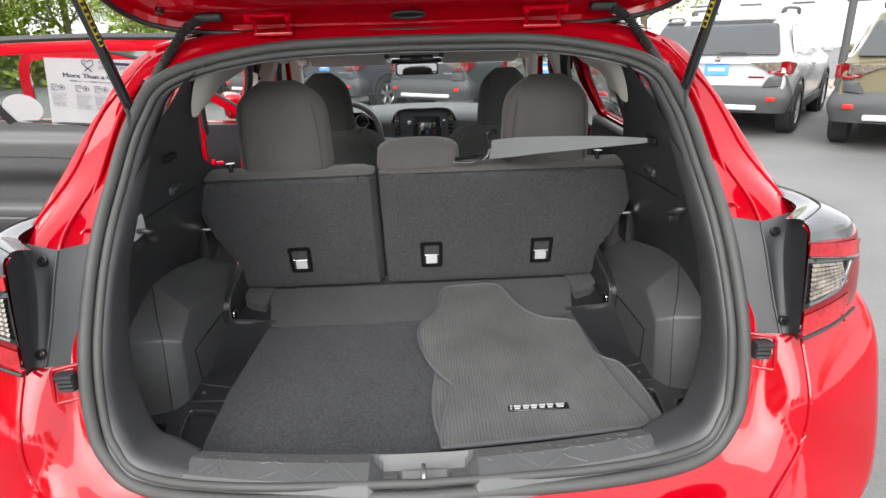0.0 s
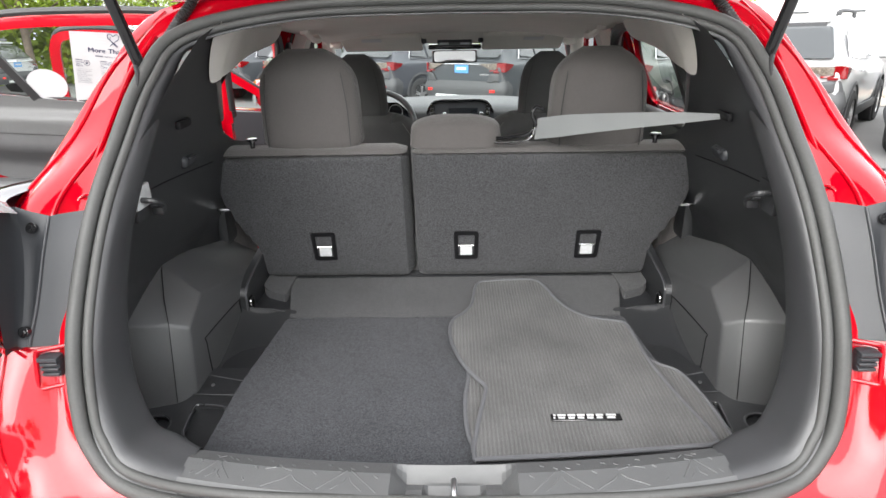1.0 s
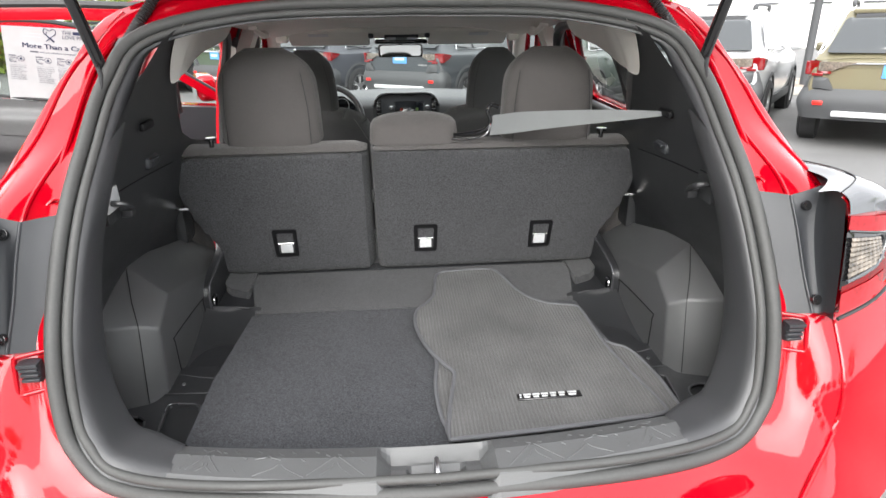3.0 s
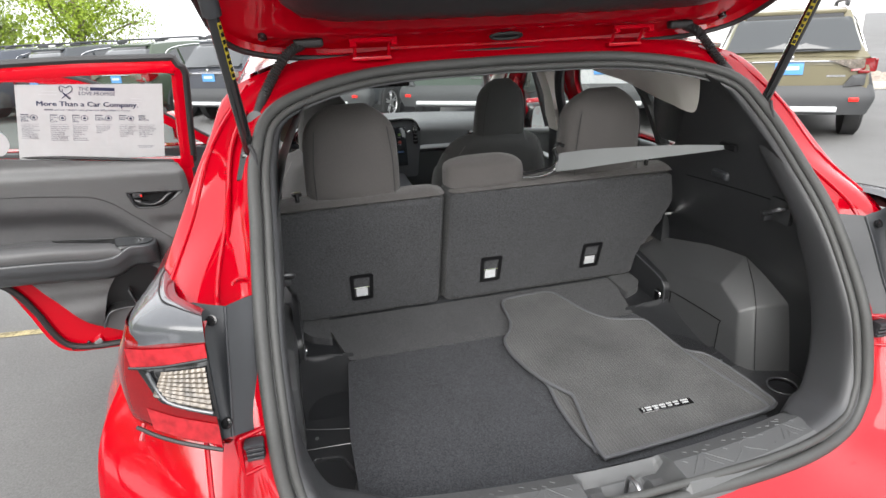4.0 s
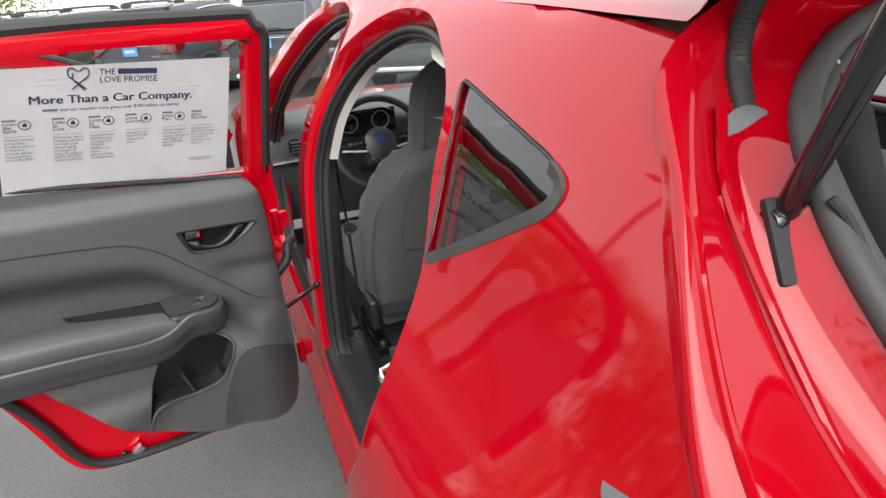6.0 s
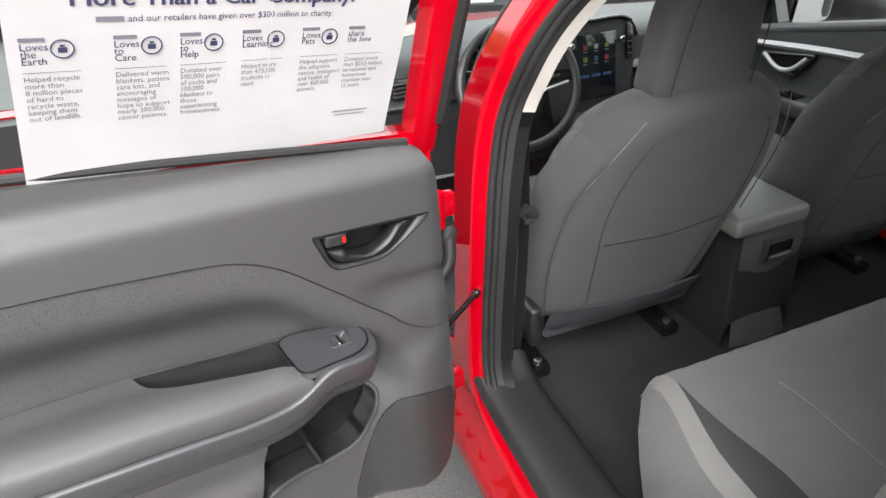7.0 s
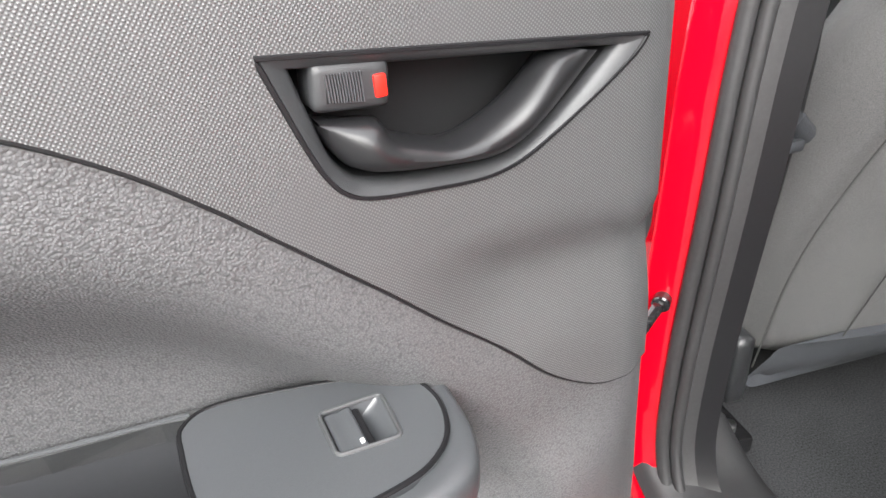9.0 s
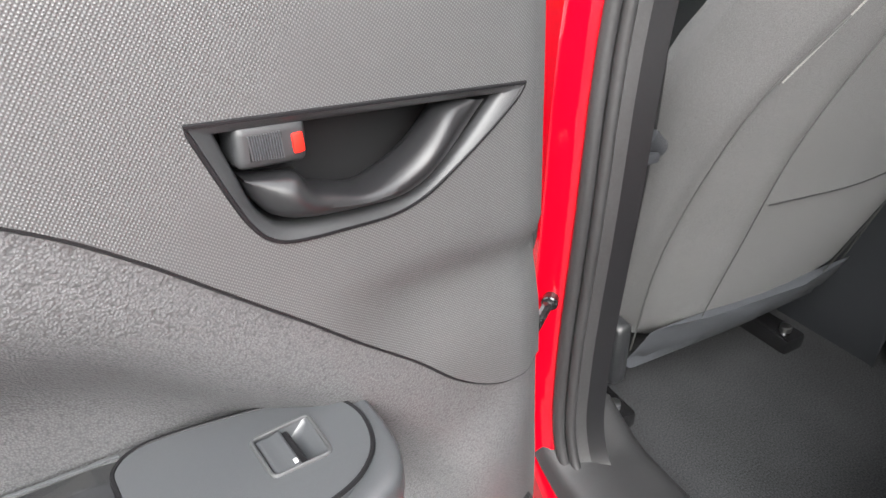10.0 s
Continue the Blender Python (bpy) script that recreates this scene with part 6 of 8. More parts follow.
part("pod_gap", sweep([Vector((u, w, rest_z(u) + 0.0062)) for u, w in POD], circle(0.0016, 6), True), POCKET_BLACK, door)
def well_z(u):
    return rest_z(u) + 0.007 - 0.013 * smoothstep(0.176, 0.190, u)


part("switch_well", joined(sheet(SWITCH_WELL, lambda u, w: (u, w, well_z(u)), step=0.006), grid([[(u, w, rest_z(u) + 0.007) for u, w in SWITCH_WELL], [(u, w, well_z(u)) for u, w in SWITCH_WELL]], True)), SMOOTH_GREY, pod, "scooped finger well", 60)
part("well_rim", sweep([Vector((u, w, rest_z(u) + 0.0072)) for u, w in SWITCH_WELL], circle(0.0012, 8), True), SATIN_EDGE, pod, "bright raised edge of the finger well")
part("well_gap", block((0.0045, 0.029, 0.010), (0.1905, 0.0095, rest_z(0.19) + 0.0005), 0.001, 1), POCKET_BLACK, pod)
part("window_switch", loft([[(u, w, rest_z(u) + 0.0066 + dz) for w in (-0.0045, -0.002, 0.010, 0.021, 0.0235)] for u, dz in ((0.2065, -0.006), (0.2062, -0.001), (0.204, 0.0), (0.199, -0.0004), (0.1945, 0.0008), (0.1925, 0.0006), (0.1918, -0.002), (0.1920, -0.009))], 3, 2), SMOOTH_GREY, pod, "window lift switch", 50)
part("switch_mark", block((0.0022, 0.0030, 0.0010), (0.1942, 0.0205, rest_z(0.194) + 0.0078), 0.0004), SILVER, pod)


# window
def glass_w(v):
    return -0.060 + 0.345 * (v - 1.05)


gl = part("window_pane", sheet([(-0.02, 1.00), (0.93, 1.15), (0.88, 1.30), (0.6, 1.375), (-0.03, 1.365)], lambda u, v: (u, glass_w(v), v), step=0.1), GLASS, door, "clear door glass")
gl.visible_shadow = False
FRAME = [tuple(p) for p in cr([(-0.028, 1.00), (-0.036, 1.15), (-0.046, 1.30), (-0.047, 1.355), (-0.02, 1.376), (0.1, 1.383), (0.3, 1.390), (0.6, 1.385), (0.80, 1.345), (0.92, 1.25), (0.97, 1.15)], 6)]
part("window_frame", sweep([Vector((u, glass_w(v) - 0.005, v)) for u, v in FRAME], [(-0.026, -0.022), (0.016, -0.022), (0.016, 0.014), (-0.010, 0.020), (-0.026, 0.014)], up=(0, 1, 0)), RED_LIT, door, "red window frame")
part("frame_seal", sweep([Vector((u * 1.0 - 0.018 * (u < 0) , glass_w(v) + 0.004, v + 0.022 * (u > -0.03))) for u, v in FRAME], circle(0.013, 8), False, (0, 1, 0)), RUBBER, door, "black rubber window frame seal")
part("glass_run", sweep([Vector((u + 0.016 * (u < 0), glass_w(v) + 0.004, v - 0.018 * (v > 1.36))) for u, v in FRAME], circle(0.007, 6), False, (0, 1, 0)), RUBBER, door)
part("belt_seal", tube([(0.022, -0.034, 1.036), (0.287, -0.036, 1.083), (0.47, -0.036, 1.113), (0.93, -0.036, 1.182)], 0.006, 8), RUBBER, door, "black felted belt seal")
part("division_bar", sweep([Vector((0.600, glass_w(1.11) + 0.004, 1.11)), Vector((0.665, glass_w(1.25) + 0.004, 1.25)), Vector((0.715, glass_w(1.37) + 0.004, 1.37))], [(-0.013, -0.008), (0.013, -0.008), (0.013, 0.008), (-0.013, 0.008)], False, (0, 1, 0)), RUBBER, door, "black window division bar")

# hinge, check strap and cable
for z in (0.46, 0.875):
    part("door_hinge", joined(block((0.042, 0.020, 0.046), (-0.072, -0.098, z), 0.006), disc(0.011, 0.07, (-0.055, -0.085, z), (0, 0, 1))), RED_LIT, door, "red painted door hinge")
part("check_strap", joined(tube([(-0.01, -0.06, 0.627), (-0.075, -0.085, 0.632), (-0.15, -0.117, 0.640)], 0.006, 8), disc(0.009, 0.02, (-0.150, -0.117, 0.640), (0.8, 0.5, 0))), GLOSS, door, "black door check strap")
part("cable_boot", tube([(-0.02, -0.07, 0.735), (-0.06, -0.075, 0.765), (-0.075, -0.09, 0.80), (-0.10, -0.12, 0.80)], 0.013, 10), RUBBER, door, "ribbed black cable boot")

# ---------------------------------------------------------------- poster in the door window
INK_SOFT = surface("soft_ink", (0.17, 0.175, 0.21), 0.5, spread=0.1)
poster = thing("window_poster", "white printed paper poster with navy text behind the door glass", "poster")


def on_glass(a, b, lift):
    """A place on the poster, a across from its forward edge and b down from its top, both 0 to 1, seen from inside the car."""
    top = Vector((0.010 + 0.412 * a, 1.3165 + 0.034 * a))
    bottom = Vector((0.048 + 0.435 * a, 1.054 + 0.044 * a))
    q = top * (1 - b) + bottom * b
    wave = 0.0025 * math.sin(9 * a + 4 * b) * math.sin(3.1 * b)
    return DOOR @ Vector((q.x, glass_w(q.y) + 0.008 + wave + lift, q.y))


sheet_rows = [[on_glass(a / 20, b / 12, 0.0) for a in range(21)] for b in range(13)]
part("paper", grid(sheet_rows), WHITE, poster, "white paper sheet")


def lettering(text, name, material, parent, x, y, height, place, width=None, align="LEFT"):
    """Words in the built-in font, laid with place(x, y) along a surface; x and y from 0 to 1, y down."""
    cu = bpy.data.curves.new(name, "FONT")
    cu.body, cu.size, cu.align_x = text, 1.0, align
    cu.space_line = 0.70 if name == "column_head" else 0.90
    cu.resolution_u = 2
    cu.offset = 0.0
    tmp = bpy.data.objects.new(name, cu)
    scene.collection.objects.link(tmp)
    bpy.context.view_layer.update()
    me = bpy.data.meshes.new_from_object(tmp.evaluated_get(bpy.context.evaluated_depsgraph_get()))
    bpy.data.objects.remove(tmp)
    xs = [v.co.x for v in me.vertices]
    k = height * 0.62 if width is None else width / (max(xs) - min(xs))
    for v in me.vertices:
        v.co = place(x + v.co.x * k, y - v.co.y * height)
    me.materials.append(material)
    ob = new(name, me)
    ob.parent = parent
    return ob


def printed(x, y):
    return on_glass(1.035 - x, y - 0.065 + 0.065 * (x - 0.66), 0.0012)


def bar(x0, y0, x1, y1, material, name="print_bar"):
    return part(name, grid([[printed(x0 + (x1 - x0) * i / 4, y0) for i in range(5)], [printed(x0 + (x1 - x0) * i / 4, y1) for i in range(5)]]), material, poster)


lettering("THE", "heading", INK, poster, 0.443, 0.155, 0.064, printed, 0.067)
bar(0.522, 0.112, 0.690, 0.153, INK, "heading_bar")
lettering("LOVE PROMISE", "heading", INK, poster, 0.443, 0.212, 0.064, printed, 0.245)
for pts in (((0.415, 0.245), (0.372, 0.19), (0.338, 0.15), (0.335, 0.105), (0.355, 0.09), (0.382, 0.115), (0.409, 0.09), (0.429, 0.105), (0.426, 0.15), (0.392, 0.19), (0.349, 0.245)), ((0.409, 0.255), (0.382, 0.215), (0.355, 0.17), (0.358, 0.13))):
    path = [printed(0.360 + 0.87 * (x - 0.382), y + 0.012) for x, y in pts]
    part("heart_emblem", tube([tuple(p) for p in path], 0.0012, 6, 4), INK, poster)
for d, lift in ((0.0, 0.0012), (0.003, 0.0015)):
    lettering("More Than a Car Company.", "headline", INK, poster, 0.160 + d, 0.356, 0.088, lambda x, y: on_glass(1.035 - x, y - 0.065 + 0.065 * (x - 0.66), lift), 0.685)
bar(0.212, 0.394, 0.270, 0.413, INK_SOFT)
lettering("and our retailers have given over $300 million to charity.", "subline", INK, poster, 0.278, 0.414, 0.035, printed, 0.515)
for x, head, body, hh in ((0.060, "Loves\nthe\nEarth", "Helped recycle\nmore than\n8 million pieces\nof hard to\nrecycle waste,\nkeeping them\nout of landfills.", 0.452),
                          (0.245, "Loves\nto\nCare", "Delivered warm\nblankets, patient\ncare kits, and\nencouraging\nmessages of\nhope to support\nnearly 300,000\ncancer patients.", 0.452),
                          (0.391, "Loves\nto\nHelp", "Donated over\n500,000 pairs\nof socks and\n100,000\nblankets to\nthose\nexperiencing\nhomelessness.", 0.452),
                          (0.546, "Loves\nLearning", "Helped more\nthan 475,000\nstudents in\nneed.", 0.452), (0.712, "Loves\nPets", "Helped support\nthe adoption,\nrescue, transport\nand health of\nover 420,000\nanimals.", 0.452),
                          (0.850, "share\nthe love", "Donated more\nthan $250 million\nto national and\nhometown\ncharities over\n15 years.", 0.452)):
    bar(x, hh + 0.012, x + 0.050, hh + 0.026, INK_SOFT)
    lettering(head, "column_head", INK, poster, x, hh + 0.058, 0.038, printed)
    if x < 0.84:
        ix, iy = x + (0.092 if "Learning" in head else 0.082), hh + 0.055
        c = [printed(ix + 0.023 * math.cos(a), iy + 0.034 * math.sin(a)) for a in (math.pi * k / 8 for k in range(16))]
        part("icon_ring", sweep([Vector(p) for p in c], circle(0.0007, 5), True, (0.2, -0.9, 0.1)), INK, poster)
        bar(ix - 0.009, iy - 0.006, ix + 0.009, iy + 0.014, INK, "icon")
        bar(ix - 0.005, iy - 0.016, ix + 0.005, iy - 0.008, INK, "icon")
    bar(x, hh + 0.140, x + 0.115, hh + 0.143, INK_GREY, "rule")
    lettering(body, "column_text", INK_SOFT, poster, x, hh + 0.176, 0.0295, printed)
bar(0.835, 0.885, 0.955, 0.893, INK_GREY)
bar(0.845, 0.905, 0.945, 0.911, INK_GREY)
INK_FAINT = surface("show_through_print", (0.58, 0.58, 0.60), 0.5, spread=0.05)
for x0, y0, x1, y1 in ((0.62, 0.30, 0.622, 0.86), (0.76, 0.17, 0.93, 0.172), (0.80, 0.24, 0.88, 0.252), (0.80, 0.27, 0.88, 0.282), (0.80, 0.30, 0.86, 0.312), (0.20, 0.17, 0.30, 0.178), (0.18, 0.21, 0.30, 0.218), (0.50, 0.90, 0.72, 0.903)):
    bar(x0, y0, x1, y1, INK_FAINT, "show_through_line")

sticker = thing("window_sticker", "round white sticker on the door glass", "sticker")
ring = [(0.556 + 0.064 * math.cos(a), 1.172 + 0.055 * math.sin(a)) for a in (2 * math.pi * k / 32 for k in range(32))]
part("disc", moved(sheet(ring, lambda u, v: (u, glass_w(v) + 0.003, v), step=0.03), DOOR), WHITE, sticker)



# ---------------------------------------------------------------- open front door, beyond the rear one
FDOOR = Matrix.Translation((-0.865, 2.50, 0)) @ Euler((0, 0, math.atan2(-math.cos(radians(66)), -math.sin(radians(66))))).to_matrix().to_4x4()
f_line = [tuple(v) for v in cr([(0.0, 0.88), (0.0, 0.6), (0.0, 0.30), (0.3, 0.27), (0.7, 0.27), (0.95, 0.30), (1.02, 0.5), (1.03, 0.8), (1.03, 1.01)], 4)]
fdoor = part("front_door", joined(sheet(f_line, lambda u, v: (u, -0.08, v), step=0.08, rim=(0, -0.06, 0)), sheet(f_line, lambda u, v: (u, -0.15, v), step=0.1)), RED, car, "open red front door")
fdoor.matrix_world = FDOOR
part("inner_panel", sheet([tuple(v) for v in cr([(0.03, 0.88), (0.03, 0.6), (0.04, 0.34), (0.5, 0.31), (0.96, 0.36), (0.99, 0.7), (0.99, 1.0)], 4)], lambda u, v: (u, -0.02 - 0.04 * smoothstep(0.7, 0.6, v), v), step=0.06, rim=(0, -0.06, 0)), GREY_PLASTIC, fdoor, "dark grey inner panel")
ffr = [(0.0, 0.88), (0.16, 1.00), (0.34, 1.13), (0.52, 1.235), (0.72, 1.30), (0.92, 1.315), (1.0, 1.285), (1.025, 1.15), (1.03, 1.0)]
part("window_frame", sweep([Vector((u, -0.06 + 0.30 * (v - 0.95), v)) for u, v in cr(ffr, 4)], [(-0.02, -0.02), (0.02, -0.02), (0.02, 0.02), (-0.02, 0.02)], False, (0, 1, 0)), RED_LIT, fdoor)
part("frame_seal", sweep([Vector((u, -0.05 + 0.30 * (v - 0.95), v + 0.024)) for u, v in cr(ffr, 4)], circle(0.013, 8), False, (0, 1, 0)), RUBBER, fdoor)
fg = part("window_pane", sheet([tuple(v) for v in cr(ffr, 4)], lambda u, v: (u, -0.06 + 0.30 * (v - 0.95), v), step=0.2), GLASS, fdoor)
fg.visible_shadow = False
fm = part("door_mirror", block((0.10, 0.20, 0.14), (0.10, -0.26, 0.965), 0.04, 4), RED, fdoor, "red door mirror")
part("mirror_glass", block((0.004, 0.16, 0.11), (0.155, -0.265, 0.965), 0.002), MIRROR, fm)
part("door_grab", tube([(0.55, -0.01, 0.80), (0.62, 0.03, 0.785), (0.78, 0.03, 0.80), (0.84, -0.01, 0.83)], 0.014, 8), SILVER, fdoor)
mirror_r = part("door_mirror", block((0.245, 0.10, 0.165), (0.970, 2.555, 0.885), 0.045, 4), GLOSS, car, "black and red door mirror")
part("mirror_cap", block((0.225, 0.06, 0.10), (0.980, 2.590, 0.935), 0.03, 4), RED, mirror_r)
part("mirror_glass", sheet(rounded([(0.868, 0.815), (1.075, 0.817), (1.070, 0.955), (0.880, 0.952)], 0.03), lambda x, z: (x, 2.500 + 0.10 * (x - 0.970), z), step=0.05, rim=(0, 0.006, 0)), MIRROR, mirror_r, "door mirror glass")
part("mirror_sail", sheet(rounded([(2.44, 0.845), (2.63, 0.80), (2.50, 0.965)], 0.012), lambda y, z: (0.800, y, z), step=0.05, rim=(-0.05, 0, 0)), PLASTIC, car, "black mirror sail")


CAP_GREY = surface("lamp_cap_grey", (0.060, 0.063, 0.070), 0.24, spread=0.08, grain=600, coat=0.7)
STRIP = surface("red_strip_lens", (0.34, 0.012, 0.018), 0.2, spread=0.45, grain=80, big=30, coat=0.8)
# ---------------------------------------------------------------- tail lamps, recess panels and clips
for s in (-1, 1):
    def P(x, y, z):
        return (s * x, y, z)
    # grey panel beside the seal, and the dark housing that steps back to the lamp
    part("lamp_recess_panel", loft([[P(0.570, 0.064, 0.938), P(0.572, 0.098, 1.010), P(0.572, 0.130, 1.070), P(0.570, 0.166, 1.122)], [P(0.600, 0.048, 0.944), P(0.601, 0.084, 1.008), P(0.600, 0.116, 1.070), P(0.598, 0.150, 1.122)], [P(0.628, 0.030, 0.952), P(0.625, 0.068, 1.008), P(0.622, 0.104, 1.072), P(0.619, 0.134, 1.122)]], 5, 3), GREY_PLASTIC, car, "dark grey plastic panel beside the tail lamp", 25)
    part("lamp_side_wall", loft([[P(0.628, 0.030, 0.952), P(0.625, 0.068, 1.008), P(0.622, 0.104, 1.072), P(0.619, 0.134, 1.122)], [P(0.634, 0.028, 0.953), P(0.638, 0.074, 1.008), P(0.640, 0.110, 1.076), P(0.644, 0.128, 1.132)], [P(0.640, 0.020, 0.955), P(0.650, 0.062, 1.010), P(0.656, 0.096, 1.080), P(0.668, 0.120, 1.142)], [P(0.639, -0.004, 0.958), P(0.640, 0.006, 1.010), P(0.640, 0.020, 1.080), P(0.642, 0.040, 1.148)]], 5, 3), GREY_PLASTIC, car, "dark grey plastic lamp housing side", 30)
    part("panel_edge", tube([P(0.6285, 0.0285, 0.953), P(0.6255, 0.0665, 1.008), P(0.6225, 0.1025, 1.072), P(0.6195, 0.1330, 1.121)], 0.0026, 8, 4), GREY_PLASTIC, car)
    part("recess_screw", joined(disc(0.0085, 0.006, P(0.640, 0.118, 1.108), (s * 0.1, -0.85, 0.5), 16), disc(0.005, 0.010, P(0.640, 0.118, 1.108), (s * 0.1, -0.85, 0.5), 6)), GLOSS, car)
    part("recess_screw", joined(disc(0.0085, 0.008, P(0.634, 0.036, 0.974), (s * 0.1, -0.9, 0.3), 16), disc(0.005, 0.012, P(0.634, 0.036, 0.974), (s * 0.1, -0.9, 0.3), 6)), GLOSS, car)
    cols = [(0.636, 0.004), (0.668, 0.012), (0.700, 0.022), (0.745, 0.045), (0.766, 0.066), (0.778, 0.11), (0.790, 0.20)]

    def face(x, y, z, lift=0.0):
        return P(min(x, half(max(y, 0.03), z) + 0.012 + 0.03 * smoothstep(0.25, 0.08, y)), y + 0.20 * (z - 1.05) * smoothstep(0.20, 0.08, y) - lift, z)

    def slab(x0, x1, n, low, top, lift, rim=0.0):
        """A field of the lamp's face between two sloping edges; each edge is a height at the inner and at the outer end."""
        rows = []
        for k in range(7):
            row = []
            for i in range(n + 1):
                a = i / n
                x = (x0[1] + (x1[1] - x0[1]) * a) * (1 - k / 6) + (x0[0] + (x1[0] - x0[0]) * a) * k / 6
                z = (low[0] + (low[1] - low[0]) * a) * (1 - k / 6) + (top[0] + (top[1] - top[0]) * a) * k / 6
                edge = rim if k in (0, 6) or i in (0, n) else 0.0
                row.append(face(x, lerp_table(cols, x), z, lift - edge))
            rows.append(row)
        return grid(rows)
    tail = part("tail_lamp", loft([[face(x + d, y + 0.010 * k, z + 0.026 * m * smoothstep(0.64, 0.77, x)) for x, y in cols] for z, d, k, m in ((1.150, -0.004, 1.5, -0.5), (1.136, 0.0, 0.3, -0.6), (1.08, 0.002, 0, -0.2), (1.00, 0.002, 0.0, 0.7), (0.968, -0.002, 0.8, 1), (0.958, -0.012, 3, 1))], 5, 4), REDLENS, car, "red and clear tail lamp")
    cap = [[(0.644, 0.105, 1.136), (0.668, 0.122, 1.143), (0.688, 0.150, 1.145), (0.704, 0.22, 1.138), (0.714, 0.30, 1.126), (0.716, 0.38, 1.118)], [(0.641, 0.060, 1.152), (0.676, 0.082, 1.160), (0.704, 0.115, 1.160), (0.721, 0.20, 1.151), (0.730, 0.30, 1.136), (0.726, 0.382, 1.124)],
           [(0.637, 0.028, 1.149), (0.690, 0.046, 1.152), (0.736, 0.075, 1.146), (0.750, 0.14, 1.138), (0.752, 0.25, 1.124), (0.742, 0.37, 1.116)], [(0.636, 0.016, 1.129), (0.690, 0.033, 1.127), (0.742, 0.062, 1.116), (0.760, 0.12, 1.106), (0.762, 0.22, 1.098), (0.750, 0.34, 1.102)]]
    part("lamp_cap", loft([[P(min(x, half(y, z) + 0.012 + 0.03 * smoothstep(0.30, 0.08, y)), y, z) for x, y, z in row] for row in cap], 5, 5), CAP_GREY, tail, "grey plastic lamp cap")
    part("cap_groove", tube([P(0.640, 0.050, 1.1525), P(0.676, 0.075, 1.1600), P(0.702, 0.110, 1.1615), P(0.719, 0.20, 1.1525), P(0.728, 0.32, 1.135)], 0.0013, 6), POCKET_BLACK, tail)
    part("upper_strip", slab((0.638, 0.637), (0.752, 0.748), 14, (1.106, 1.088), (1.126, 1.114), 0.003), STRIP, tail, "pale red upper strip")
    part("strip_edge", tube([face(x, lerp_table(cols, x), 1.104 - 0.018 * (x - 0.637) / 0.113, 0.004) for x in (0.637, 0.67, 0.70, 0.73, 0.75)], 0.0022, 6), GLOSS, tail)
    part("lens_frame", slab((0.637, 0.635), (0.742, 0.716), 12, (1.012, 1.036), (1.102, 1.088), 0.0035, 0.003), GLOSS, tail, "black lamp frame")
    part("clear_lens", grid([[face(x, lerp_table(cols, x), z, 0.0065 + 0.0022 * (k % 2) + 0.0010 * (i % 2)) for i, (x, z) in enumerate((0.6415 + (0.080 - 0.0012 * (16 - k)) * i / 16, 1.094 - 0.004 * k + (-0.006 + 0.0016 * k) * i / 16) for i in range(17))] for k in range(17)]), LENS, tail, "clear ribbed reversing lamp lens", 15)
    part("lens_edge", tube([face(x, lerp_table(cols, x), z, 0.008) for x, z in ((0.6405, 1.027), (0.67, 1.034), (0.700, 1.044), (0.712, 1.060), (0.722, 1.086))], 0.0030, 8, 3), CAP_GREY, tail, "pale lens edge")
    part("lower_strip", slab((0.637, 0.637), (0.735, 0.730), 14, (0.974, 0.996), (1.006, 1.028), 0.003), STRIP, tail, "pale red lower strip")
    part("lamp_lower_edge", tube([face(x, lerp_table(cols, x), 0.966 + 0.026 * (x - 0.637) / 0.12, 0.002) for x in (0.637, 0.67, 0.70, 0.73, 0.757)], 0.0030, 6), RUBBER, tail)
    # clip in its square recess
    part("bumper_clip", joined(block((0.028, 0.016, 0.034), P(0.600, 0.030, 0.922), 0.004, 2), block((0.030, 0.016, 0.007), P(0.600, 0.024, 0.936), 0.002), *[block((0.026, 0.007, 0.005), P(0.600, 0.0205, 0.911 + 0.0085 * k), 0.001, 1) for k in range(3)]), GREY_PLASTIC, car, "grey plastic bumper clip")
    part("clip_recess", sweep([Vector(P(0.600 + a, 0.030 + 0.25 * b - 0.45 * a, 0.918 + b)) for a, b in rounded([(-0.020, -0.030), (0.021, -0.030), (0.021, 0.028), (-0.020, 0.028)], 0.006)], circle(0.0035, 8), True, (0, -0.9, 0.3)), RED, car)
    plug_n = Vector((s * 0.15, -0.80, 0.55)).normalized()
    plug_a = plug_n.orthogonal().normalized()
    plug_b = plug_n.cross(plug_a)
    part("body_plug", sweep([Vector(P(0.598, 0.196, 1.120)) + (plug_a * math.cos(w) + plug_b * math.sin(w)) * 0.017 for w in (2 * math.pi * k / 20 for k in range(20))], circle(0.003, 8), True, tuple(plug_n)), RED, car)
    part("gutter_rib", tube([P(0.618, 0.235, 1.135), P(0.615, 0.30, 1.19), P(0.600, 0.42, 1.30), P(0.565, 0.48, 1.365)], 0.005, 8), RED, car)

